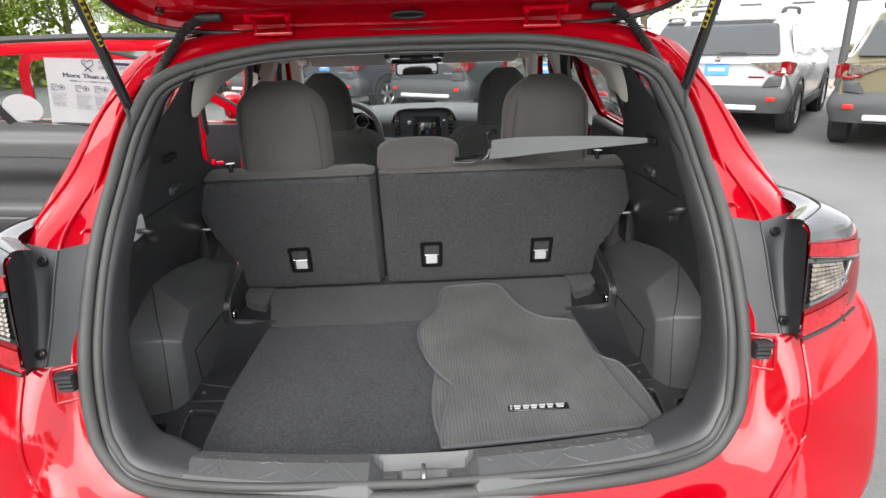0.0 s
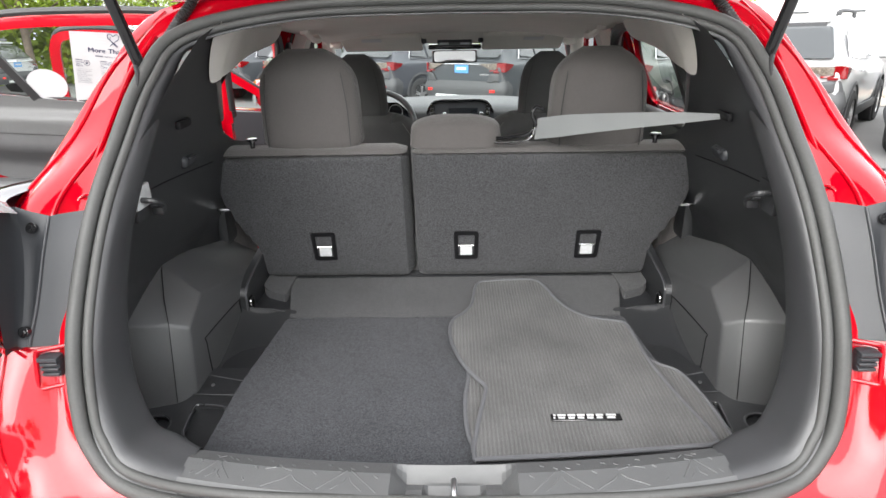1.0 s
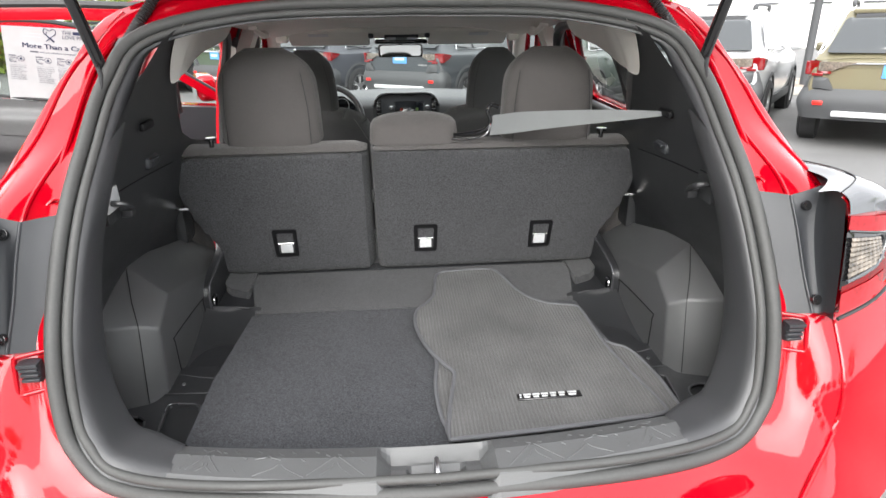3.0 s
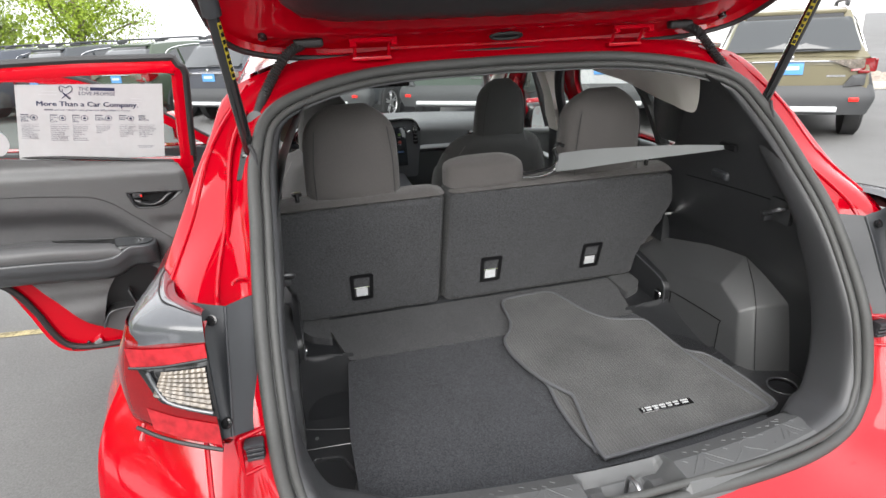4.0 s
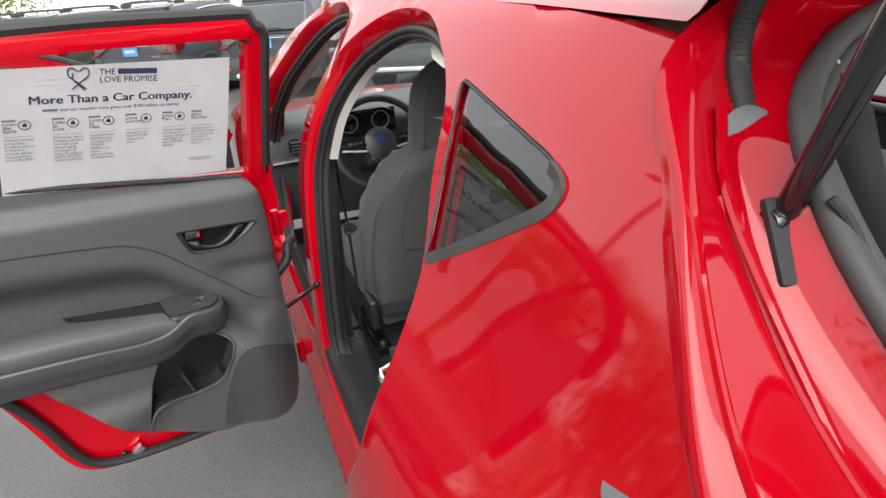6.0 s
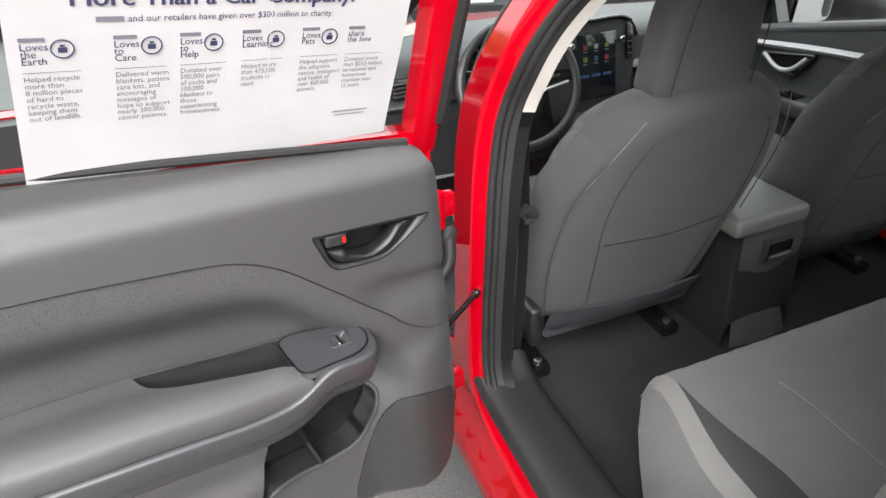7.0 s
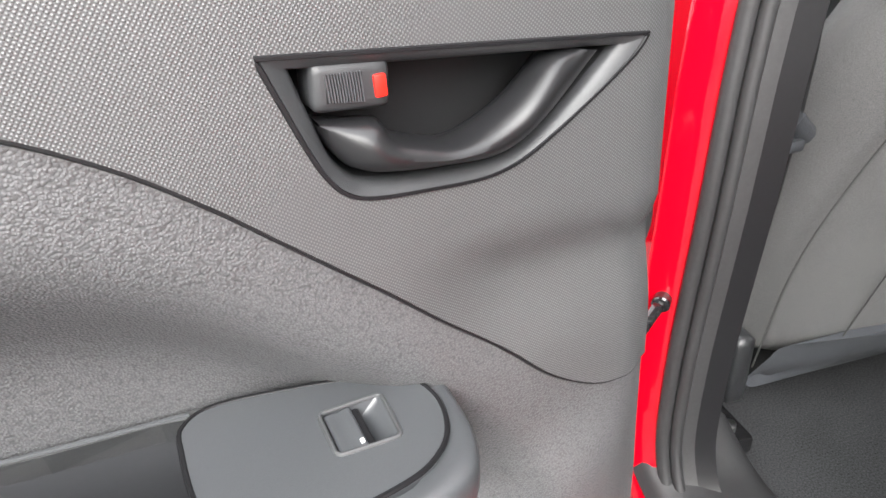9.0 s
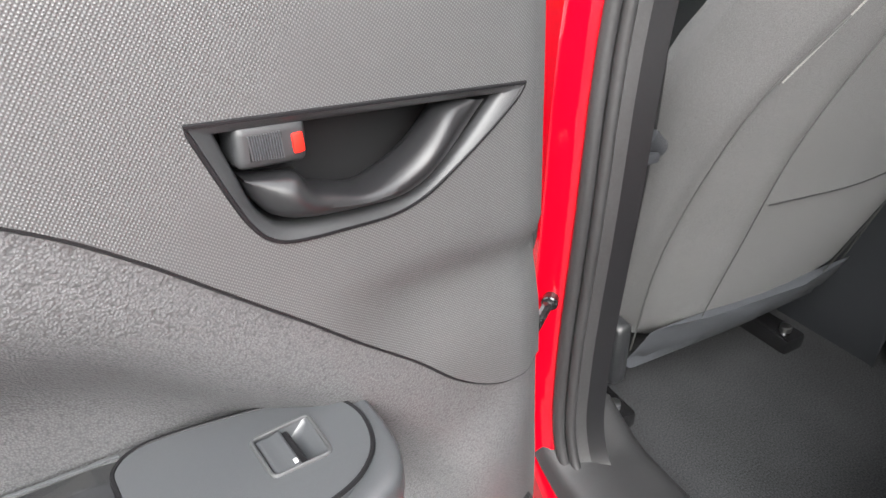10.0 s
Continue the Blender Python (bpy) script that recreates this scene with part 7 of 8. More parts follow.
# striker on the sill, with its recess
part("striker", tube([(0, -0.108, 0.745), (0, -0.108, 0.785), (0, -0.092, 0.797), (0, -0.070, 0.790), (0, -0.066, 0.750)], 0.0040, 10, 4), STEEL, car, "bright steel tailgate striker")
for s in (-1, 1):
    # embossed chevrons of uneven size, open at their feet, with small dashes between them
    for x, w, t0, t1 in ((0.150, 0.042, 0.10, 0.60), (0.150, 0.022, 0.12, 0.42), (0.235, 0.038, 0.06, 0.38), (0.255, 0.020, 0.50, 0.66), (0.345, 0.044, 0.14, 0.84), (0.352, 0.026, 0.14, 0.58), (0.350, 0.012, 0.12, 0.34)):
        for side in (-1, 1):
            part("sill_chevron", tube([sill_at(s * x + side * w, t0), sill_at(s * x + side * w * 0.25, t1 - 0.1), sill_at(s * x + side * 0.003, t1)], 0.0011, 6, 1), SILL, car)
    for k in range(16):
        x, t = s * (0.110 + 0.018 * k), 0.46 + 0.36 * abs(math.sin(1.9 * k))
        part("sill_dash", tube([sill_at(x - 0.003, t + 0.03), sill_at(x + 0.003, t - 0.03)], 0.0012, 6, 1), SILL, car)

# ---------------------------------------------------------------- on the rear seats
for x, owner in ((-0.348, seat_l), (0.034, seat_r), (0.357, seat_r)):
    y = back_y(0.80) - 0.004
    tilt = Euler((math.atan(0.11 / 0.40), 0, 0)).to_matrix().to_4x4()
    m = Matrix.Translation((x, y, 0.812)) @ tilt
    bez = rounded([(-0.031, -0.046), (0.031, -0.046), (0.033, 0.046), (-0.033, 0.046)], 0.008)
    inn = rounded([(-0.021, -0.035), (0.021, -0.035), (0.022, 0.035), (-0.022, 0.035)], 0.005)
    part("anchor_bezel", moved(joined(sheet(bez, lambda a, b: (a, -0.004, b), [inn], 0.02, rim=(0, 0.008, 0)), grid([[(a, -0.004, b) for a, b in inn], [(a, 0.0035, b) for a, b in inn]], True), sheet(inn, lambda a, b: (a, 0.0035, b), step=0.02)), m), POCKET_BLACK, owner, "black anchor pocket")
    part("anchor_flap", moved(block((0.032, 0.005, 0.030), (0, -0.001, -0.017), 0.002, 2, Euler((-0.15, 0, 0)).to_matrix().to_4x4()), m), SILVER, owner, "silver child seat anchor flap")
    part("anchor_bar", moved(tube([(-0.021, -0.003, 0.000), (0.021, -0.003, 0.000)], 0.002, 8, 1), m), CHROME, owner)
for x, owner in ((-0.165, seat_l), (-0.055, seat_r)):
    part("felt_button", disc(0.011, 0.006, (x, back_y(0.872) - 0.001, 0.872), (0, -0.96, -0.26), 16, 0.3), FELT, owner)
for s, owner in ((-1, seat_l), (1, seat_r)):
    part("latch_loop", tube([(s * 0.575, 0.725, 0.932), (s * 0.60, 0.722, 0.933), (s * 0.612, 0.735, 0.932)], 0.004, 8), CHROME, owner)
    part("release_knob", joined(disc(0.013, 0.007, (s * 0.492, 0.725, 1.112), (0, 0, 1), 12), disc(0.006, 0.03, (s * 0.492, 0.725, 1.098), (0, 0, 1), 10)), GLOSS, owner, "black seat release knob")
# belt that runs from the pillar to the seat
belt_line = [Vector(p) for p in cr([(0.532, 0.438, 1.204), (0.43, 0.518, 1.186), (0.30, 0.615, 1.160), (0.198, 0.688, 1.136)], 5)]
rows = []
for i, p in enumerate(belt_line):
    k = i / (len(belt_line) - 1)
    d = Vector((0.10 + 0.05 * k, 0.10 * (1 - k), 1)).normalized() * (0.003 + 0.0220 * min(1.0, k * 1.25) ** 0.85)
    rows.append([p - d, p, p + d])
rows_b = [[q + Vector((0.001, 0.0015, 0)) for q in r] for r in rows]
belt = part("seat_belt", joined(grid(rows), grid(rows_b)), STRAP, car, "grey seat belt webbing pulled from the pillar")
part("belt_hook", tube([(0.215, 0.690, 1.180), (0.197, 0.692, 1.186), (0.188, 0.690, 1.172), (0.196, 0.688, 1.145), (0.180, 0.690, 1.125), (0.140, 0.697, 1.115), (0.105, 0.70, 1.112)], 0.005, 8), GLOSS, belt, "black belt hook")
part("hook_eye", tube([(0.100, 0.692, 1.104), (0.150, 0.688, 1.103), (0.185, 0.686, 1.116), (0.196, 0.684, 1.140)], 0.003, 8), CHROME, belt)
for s in (-1, 1):
    part("outer_belt_guide", joined(block((0.05, 0.07, 0.05), (s * 0.585, 0.60, 1.135), 0.018, 3), block((0.03, 0.02, 0.05), (s * 0.585, 0.69, 1.06), 0.006)), PLASTIC, car)
# upholstery seams
for x0, w, h, y, z, owner in ((-0.345, 0.245, 0.235, 0.765, 1.085, seat_l), (0.352, 0.235, 0.235, 0.765, 1.08, seat_r)):
    for k in (-1, 1):
        part("headrest_seam", tube([(x0 + k * w * 0.405, y - 0.0625, z + 0.012), (x0 + k * w * 0.40, y - 0.0655, z + 0.10), (x0 + k * w * 0.36, y - 0.0665, z + 0.185)], 0.0012, 6), RUBBER, owner)

# ---------------------------------------------------------------- floor mats
MAT = woven("ribbed_mat", (0.088, 0.088, 0.088), 0.9, 0.0074, 0.0012, spread=1.4, kind="rib", sheen=0.1)
BINDING = surface("mat_binding", (0.095, 0.097, 0.105), 0.7, spread=0.2, grain=700, bump=0.4, bump_scale=900)


def mat(name, outline, z, label):
    t = thing(name, label, "floor mat", "floor mats in the boot")
    edge = [tuple(p) for p in outline]
    part("carpet", sheet(edge, lambda x, y: (x, y, z), step=0.05, rim=(0, 0, -0.008)), MAT, t)
    part("binding", sweep([Vector((x, y, z - 0.001)) for x, y in edge], circle(0.0042, 8), True), BINDING, t, "grey stitched binding")
    return t


upper = [tuple(p) for p in cr([(0.055, 0.708), (0.064, 0.738), (0.085, 0.753), (0.15, 0.760), (0.218, 0.757), (0.243, 0.712), (0.262, 0.640), (0.288, 0.583), (0.330, 0.545), (0.392, 0.525), (0.406, 0.500), (0.409, 0.42), (0.413, 0.341), (0.430, 0.235), (0.453, 0.125), (0.440, 0.100), (0.38, 0.092), (0.24, 0.078), (0.06, 0.066), (0.034, 0.072),
                              (0.042, 0.15), (0.058, 0.235), (0.062, 0.268), (0.046, 0.296), (0.018, 0.352), (-0.003, 0.425), (-0.010, 0.487), (-0.003, 0.538), (0.022, 0.572), (0.042, 0.612), (0.050, 0.66)], 4, True)]
lower = [tuple(p) for p in cr([(0.10, 0.70), (0.24, 0.70), (0.30, 0.55), (0.38, 0.46), (0.425, 0.366), (0.462, 0.335), (0.480, 0.27), (0.488, 0.165), (0.470, 0.110), (0.30, 0.092), (0.06, 0.088), (0.032, 0.110), (0.022, 0.17), (0.022, 0.25), (0.030, 0.33), (0.020, 0.45), (0.05, 0.60)], 4, True)]
mat("floor_mat", lower, 0.700, "grey ribbed carpet floor mat lying under another mat")
top_mat = mat("floor_mat", upper, 0.709, "grey ribbed carpet floor mat with a badge on cargo floor")
part("badge", block((0.128, 0.019, 0.003), (0.240, 0.168, 0.7115), 0.001, 1, Euler((0, 0, 0.012)).to_matrix().to_4x4()), GLOSS, top_mat, "black woven badge")
for k, (x, w) in enumerate(((0.183, 0.004), (0.196, 0.015), (0.214, 0.014), (0.231, 0.014), (0.248, 0.013), (0.265, 0.013), (0.286, 0.018))):
    part("badge_bar", block((w, 0.0042, 0.002), (x, 0.1717 + 0.0002 * k, 0.7132), 0), SILVER, top_mat)
    part("badge_bar", block((w * 0.8, 0.0038, 0.002), (x - 0.001, 0.1642 + 0.0002 * k, 0.7132), 0), SILVER, top_mat)


# ---------------------------------------------------------------- the car park: sloping ground, parked cars, trees
SLOPE_DOWN = -0.055


def ground_z(x, y):
    return -0.05 + SLOPE_DOWN * y


def stand(x, y, turn=0.0, up=0.0):
    """The pose of a thing on the sloping ground, turned about its upright."""
    return Matrix.Translation((x, y, ground_z(x, y) + up)) @ Euler((math.atan(SLOPE_DOWN), 0, 0)).to_matrix().to_4x4() @ Euler((0, 0, turn)).to_matrix().to_4x4()


ASPHALT = surface("asphalt", (0.130, 0.129, 0.127), 0.92, spread=0.30, grain=110, big=0.9, bump=0.9, bump_scale=160)
gr = part("ground", ([(x, y, ground_z(x, y)) for x, y in ((-500, -500), (500, -500), (500, 500), (-500, 500))], [(0, 1, 2, 3)]), ASPHALT)
tagged(gr, "worn grey asphalt of a sloping car park", "ground", kind="structure")
PAINT_LINE = surface("worn_yellow_paint", (0.25, 0.21, 0.11), 0.8, spread=0.9, grain=60, big=14)
line = thing("parking_line", "worn yellow parking line painted on the asphalt", "road marking")
part("stripe", ([(-2.02, 2.80, ground_z(0, 2.8) + 0.004), (-2.03, 2.87, ground_z(0, 2.87) + 0.004), (-6.5, 3.31, ground_z(0, 3.31) + 0.004), (-6.5, 3.24, ground_z(0, 3.24) + 0.004)], [(0, 1, 2, 3)]), PAINT_LINE, line)

TYRE = surface("tyre_rubber", (0.022, 0.022, 0.023), 0.8, spread=0.2, grain=80)
RIM = surface("wheel_alloy", (0.55, 0.55, 0.56), 0.3, 0.8, spread=0.1)
CLAD = surface("grey_cladding", (0.055, 0.057, 0.06), 0.6, spread=0.12, grain=300)
BLUEPLATE = surface("blue_plate", (0.10, 0.30, 0.62), 0.4, spread=0.1)
AUTOGLASS = surface("dark_auto_glass", (0.020, 0.024, 0.026), 0.05, spread=0.05, coat=0.8, rough_spread=0.01, spec=0.5, coat_ior=1.6)


def wheel_parts(parent, x, y, z, r, side, rim=RIM):
    ty = []
    for w, rr in ((-0.11, 0.66), (-0.115, 0.86), (-0.095, 0.97), (-0.05, 1.0), (0.05, 1.0), (0.095, 0.97), (0.115, 0.86), (0.11, 0.66)):
        ty.append([(x + w, y + r * rr * math.cos(a), z + r * rr * math.sin(a)) for a in (2 * math.pi * k / 28 for k in range(28))])
    wh = part("wheel", disc(r * 0.64, 0.12, (x, y, z), (1, 0, 0), 24), CLAD, parent)
    part("tyre", grid(ty, True), TYRE, wh, "black tyre")
    sp = []
    for k in range(5):
        a = 2 * math.pi * k / 5 + 0.3
        for d in (-0.16, 0.16):
            c = Vector((x + side * 0.085, y, z))
            sp.append(tube([c + Vector((0, math.cos(a) * 0.05, math.sin(a) * 0.05)), c + Vector((-side * 0.02, math.cos(a + d) * r * 0.62, math.sin(a + d) * r * 0.62))], 0.020, 6, 1))
    ringed = [(x + side * 0.08, y + r * 0.63 * math.cos(a), z + r * 0.63 * math.sin(a)) for a in (2 * math.pi * k / 24 for k in range(24))]
    part("rim", joined(*sp, disc(0.06, 0.03, (x + side * 0.09, y, z), (1, 0, 0), 14), sweep([Vector(p) for p in ringed], circle(0.018, 6), True, (1, 0, 0))), rim, wh, "alloy rim")
    return wh


def suv(label, paint):
    """An estate car with raised body: its rear bumper at y = 0, its nose forward along y."""
    c = thing("parked_suv", label, "car", "parked cars in the row")
    st = [(0.0, 0.78, 0.42, 0.93), (0.05, 0.89, 0.36, 1.02), (0.5, 0.93, 0.33, 1.06), (1.5, 0.935, 0.30, 1.05), (3.0, 0.93, 0.30, 1.03), (3.6, 0.925, 0.31, 1.02), (4.4, 0.87, 0.33, 0.93), (4.84, 0.70, 0.42, 0.80)]
    rings = []
    for y, w, zb, zt in st:
        h = [(0, zb), (0.8 * w, zb), (0.975 * w, zb + 0.10), (w, (zb + zt) / 2), (0.985 * w, zt - 0.14), (0.93 * w, zt - 0.02), (0.70 * w, zt + 0.02), (0, zt + 0.04)]
        rings.append([(x, y, z) for x, z in h] + [(-x, y, z) for x, z in reversed(h[1:-1])])
    body = loft(rings, 3, 3, True)
    gh = []
    for y, zt, top, bot in ((0.10, 1.06, 0.80, 0.88), (0.30, 1.32, 0.69, 0.885), (0.52, 1.57, 0.62, 0.885), (0.66, 1.635, 0.60, 0.885), (1.5, 1.665, 0.61, 0.885), (2.2, 1.63, 0.60, 0.885), (2.7, 1.40, 0.66, 0.885), (3.35, 1.04, 0.80, 0.88)):
        h = [(bot, 1.0), (bot - 0.01, 1.03), (top + 0.06, zt - 0.10 if zt > 1.3 else (1.03 + zt) / 2), (top, zt - 0.025), (top * 0.7, zt), (0, zt + 0.012)]
        gh.append([(x, y, z) for x, z in h] + [(-x, y, z) for x, z in reversed(h[:-1])])
    cabin = loft(gh, 3, 3)
    part("body", joined(body, cabin, (rings[0], [tuple(range(len(rings[0])))]), (rings[-1], [tuple(range(len(rings[-1])))])), paint, c, "", 30)

    def side_x(z):
        return 0.885 - 0.36 * (z - 1.03)
    for s in (-1, 1):
        for poly in ([(0.62, 1.14), (0.80, 1.40), (1.08, 1.50), (1.10, 1.10)], [(1.16, 1.10), (1.14, 1.51), (1.72, 1.545), (1.86, 1.10)], [(1.93, 1.10), (1.80, 1.545), (2.22, 1.50), (2.78, 1.16), (2.82, 1.10)]):
            part("side_window", sheet(rounded(poly, 0.03), lambda y, z: (s * (side_x(z) + 0.014), y, z), step=0.2), AUTOGLASS, c)
        part("window_trim", tube([(s * (side_x(1.09) + 0.008), 0.56, 1.09), (s * (side_x(1.40) + 0.006), 0.76, 1.42), (s * (side_x(1.52) + 0.008), 1.08, 1.53), (s * (side_x(1.57) + 0.008), 1.72, 1.572), (s * (side_x(1.52) + 0.008), 2.25, 1.52), (s * (side_x(1.16) + 0.010), 2.82, 1.14), (s * (side_x(1.09) + 0.012), 2.70, 1.085), (s * (side_x(1.09) + 0.012), 1.6, 1.085), (s * (side_x(1.09) + 0.010), 0.60, 1.085)], 0.010, 6), CHROME, c)
        part("roof_rail", joined(tube([(s * 0.60, 0.70, 1.655), (s * 0.61, 0.85, 1.715), (s * 0.61, 1.9, 1.72), (s * 0.60, 2.1, 1.65)], 0.022, 8), block((0.04, 0.25, 0.06), (s * 0.605, 0.80, 1.68), 0.02), block((0.04, 0.2, 0.06), (s * 0.605, 2.0, 1.675), 0.02)), CLAD, c)
        # lamp: a clear wedge that reaches in along the tailgate, and a red outer field that wraps the corner
        back = lambda x, z: (s * x, -0.030 + 0.10 * smoothstep(0.74, 0.93, x) + 0.05 * (z - 0.93), z)
        tl = part("tail_lamp", sheet(rounded([(0.78, 1.030), (0.915, 1.035), (0.925, 0.870), (0.66, 0.885), (0.66, 0.915), (0.80, 0.92)], 0.012), back, step=0.05, rim=(0, 0.05, 0)), REDLENS, c, "red tail lamp")
        part("side_lamp", sheet(rounded([(0.06, 1.03), (0.32, 1.00), (0.27, 0.95), (0.08, 0.87)], 0.02), lambda y, z: (s * 0.940, y, z), step=0.05, rim=(-s * 0.03, 0, 0)), REDLENS, tl)
        part("clear_field", sheet(rounded([(0.42, 1.020), (0.80, 1.028), (0.80, 0.925), (0.66, 0.922), (0.54, 0.975)], 0.012), lambda x, z: tuple(Vector(back(x, z)) + Vector((0, -0.008, 0))), step=0.05, rim=(0, 0.03, 0)), LENS, tl, "clear inner lamp field")
        part("corner_cladding", sheet(rounded([(0.60, 0.70), (0.68, 0.84), (0.88, 0.86), (0.935, 0.70)], 0.02), lambda x, z: (s * x, -0.045 + 0.11 * smoothstep(0.74, 0.95, x), z), step=0.05, rim=(0, 0.05, 0)), CLAD, c)
        part("corner_reflector", block((0.12, 0.03, 0.035), (s * 0.80, -0.012, 0.878), 0.008), REDLENS, c)
        for yc in (0.86, 3.60):
            a = [math.pi * k / 14 for k in range(15)]
            part("wheel_arch", loft([[(s * 0.945, yc + 0.46 * math.cos(w), 0.35 + 0.46 * math.sin(w)) for w in a], [(s * 0.955, yc + 0.41 * math.cos(w), 0.35 + 0.41 * math.sin(w)) for w in a], [(s * 0.88, yc + 0.39 * math.cos(w), 0.35 + 0.39 * math.sin(w)) for w in a]], 1, 2), CLAD, c)
            part("wheel_well", disc(0.39, 0.20, (s * 0.835, yc, 0.36), (1, 0, 0), 24), TYRE, c)
            wheel_parts(c, s * 0.835 + s * 0.02, yc, 0.345, 0.345, s)
        part("door_mirror", block((0.16, 0.12, 0.13), (s * 1.0, 2.72, 1.12), 0.04, 3), paint, c)
        part("sill_cladding", block((0.05, 2.0, 0.14), (s * 0.925, 2.22, 0.36), 0.03, 2), CLAD, c)
        for yh in (1.25, 2.05):
            part("door_handle", block((0.03, 0.17, 0.03), (s * 0.945, yh, 0.93), 0.01, 2), paint, c)
        part("reflector", block((0.11, 0.03, 0.05), (s * 0.74, -0.060, 0.55), 0.01), ORANGE, c)
    part("rear_window", sheet(rounded([(-0.76, 1.125), (0.76, 1.125), (0.63, 1.52), (-0.63, 1.52)], 0.05), lambda x, z: (x, 0.005 + 0.44 * (z - 1.06) / 0.53 + 0.02 * (x / 0.6) ** 2, z), step=0.12, rim=(0, 0.09, 0)), AUTOGLASS, c)
    part("spoiler", block((1.16, 0.22, 0.05), (0, 0.56, 1.60), 0.02, 2, Euler((0.12, 0, 0)).to_matrix().to_4x4()), paint, c)
    part("wiper", tube([(0.0, 0.025, 1.145), (0.20, 0.035, 1.150), (0.36, 0.04, 1.140)], 0.012, 6), GLOSS, c)
    part("bumper_cladding", loft([[(-0.90, 0.30, 0.72), (-0.86, 0.02, 0.72), (0, -0.05, 0.72), (0.86, 0.02, 0.72), (0.90, 0.30, 0.72)], [(-0.945, 0.30, 0.55), (-0.90, -0.02, 0.56), (0, -0.09, 0.56), (0.90, -0.02, 0.56), (0.945, 0.30, 0.55)], [(-0.90, 0.30, 0.36), (-0.84, 0.02, 0.36), (0, -0.05, 0.36), (0.84, 0.02, 0.36), (0.90, 0.30, 0.36)]], 5, 4), CLAD, c, "dark grey bumper")
    part("skid_bar", block((1.16, 0.06, 0.07), (0, -0.070, 0.430), 0.025, 3), SILVER, c, "silver skid bar")
    part("spoiler_lip", block((1.10, 0.10, 0.05), (0, 0.455, 1.530), 0.02, 2, Euler((0.8, 0, 0)).to_matrix().to_4x4()), GLOSS, c)
    part("tail_crease", tube([(-0.50, -0.012, 1.005), (0, -0.030, 1.010), (0.50, -0.012, 1.005)], 0.010, 6), CHROME, c)
    part("plate", block((0.32, 0.012, 0.16), (0, -0.008, 0.93), 0.004), BLUEPLATE, c, "blue and white plate")
    part("plate_bar", block((0.22, 0.004, 0.045), (0, -0.016, 0.93), 0), WHITE, c)
    part("emblem", disc(0.040, 0.014, (0, -0.010, 1.055), (0, 1, 0), 16), CHROME, c)
    part("script_bar", block((0.20, 0.006, 0.025), (0.52, 0.0, 0.83), 0), CHROME, c)
    return c


def paint(name, rgb, metal=0.0):
    return surface(name, rgb, 0.4, metal, spread=0.05, grain=900, big=2, coat=0.8, spec=0.2)


DARK = paint("dark_grey_metallic", (0.050, 0.056, 0.062))
first = suv("dark grey metallic estate car parked in a row", DARK)
HEAD = radians(50 - 90)
cars = []
for px, py, lab, colour in ((0.15, 10.7, "dark grey metallic estate car parked in a row", DARK), (-1.95, 12.2, "slate grey estate car parked in a row", paint("slate_metallic", (0.060, 0.064, 0.076))), (-4.0, 13.8, "green metallic estate car parked in a row", paint("green_metallic", (0.060, 0.080, 0.056))),
                            (-6.1, 15.3, "dark grey metallic estate car parked in a row", DARK), (-7.7, 16.0, "slate grey estate car parked in a row", paint("blue_grey_metallic", (0.050, 0.058, 0.075))), (-9.7, 17.6, "dark grey metallic estate car parked in a row", DARK),
                            (2.15, 9.2, "green metallic estate car parked in a row", paint("autumn_green", (0.075, 0.098, 0.082))), (4.2, 7.65, "white estate car with grey cladding and roof rack", paint("white_paint", (0.42, 0.43, 0.44), 0.0)),
                            (5.72, 5.72, "olive metallic estate car with blue plate on asphalt", paint("olive_metallic", (0.150, 0.135, 0.085)))):
    m = stand(px, py, HEAD)
    if not cars:
        first.matrix_world = m
        ob = first
    else:
        ob = copy_thing(first, m)
    cars.append(ob)
    tagged(ob, lab)
    for ch in ob.children_recursive:
        if ch.material_slots and ch.material_slots[0].material is DARK:
            ch.material_slots[0].link = "OBJECT"
            ch.material_slots[0].material = colour
for k, (px, py, lab, colour) in enumerate(((1.5, 19.0, "white estate car in a farther row", "white_far"), (-3.5, 21.5, "silver estate car in a farther row", "silver_far"), (-9.0, 25.5, "white estate car in a farther row", "white_far"), (7.2, 16.0, "grey estate car in a farther row", "grey_far"),
                                            (-14.0, 19.0, "white pickup-like estate car near the hedge", "white_far"), (-17.5, 20.5, "black estate car near the hedge", "black_far"), (13.5, 13.5, "dark grey coupe-like car beyond the rocks", "grey_far"))):
    ob = copy_thing(first, stand(px, py, HEAD if px > -12 else HEAD + 2.2))
    tagged(ob, lab, group="parked cars farther off")
    mat_ = bpy.data.materials.get(colour) or paint(colour, {"white_far": (0.55, 0.56, 0.57), "silver_far": (0.4, 0.41, 0.42), "grey_far": (0.05, 0.052, 0.055), "black_far": (0.03, 0.03, 0.032)}[colour], 0.1)
    for ch in ob.children_recursive:
        if ch.material_slots and (ch.material_slots[0].material is DARK):
            ch.material_slots[0].link = "OBJECT"
            ch.material_slots[0].material = mat_

# trees
LEAF = surface("leaf_green", (0.19, 0.27, 0.012), 0.6, spread=0.5, grain=3, big=0.7)
BARK = surface("bark", (0.14, 0.11, 0.085), 0.9, spread=0.35, grain=30, big=5, bump=0.8, bump_scale=40)


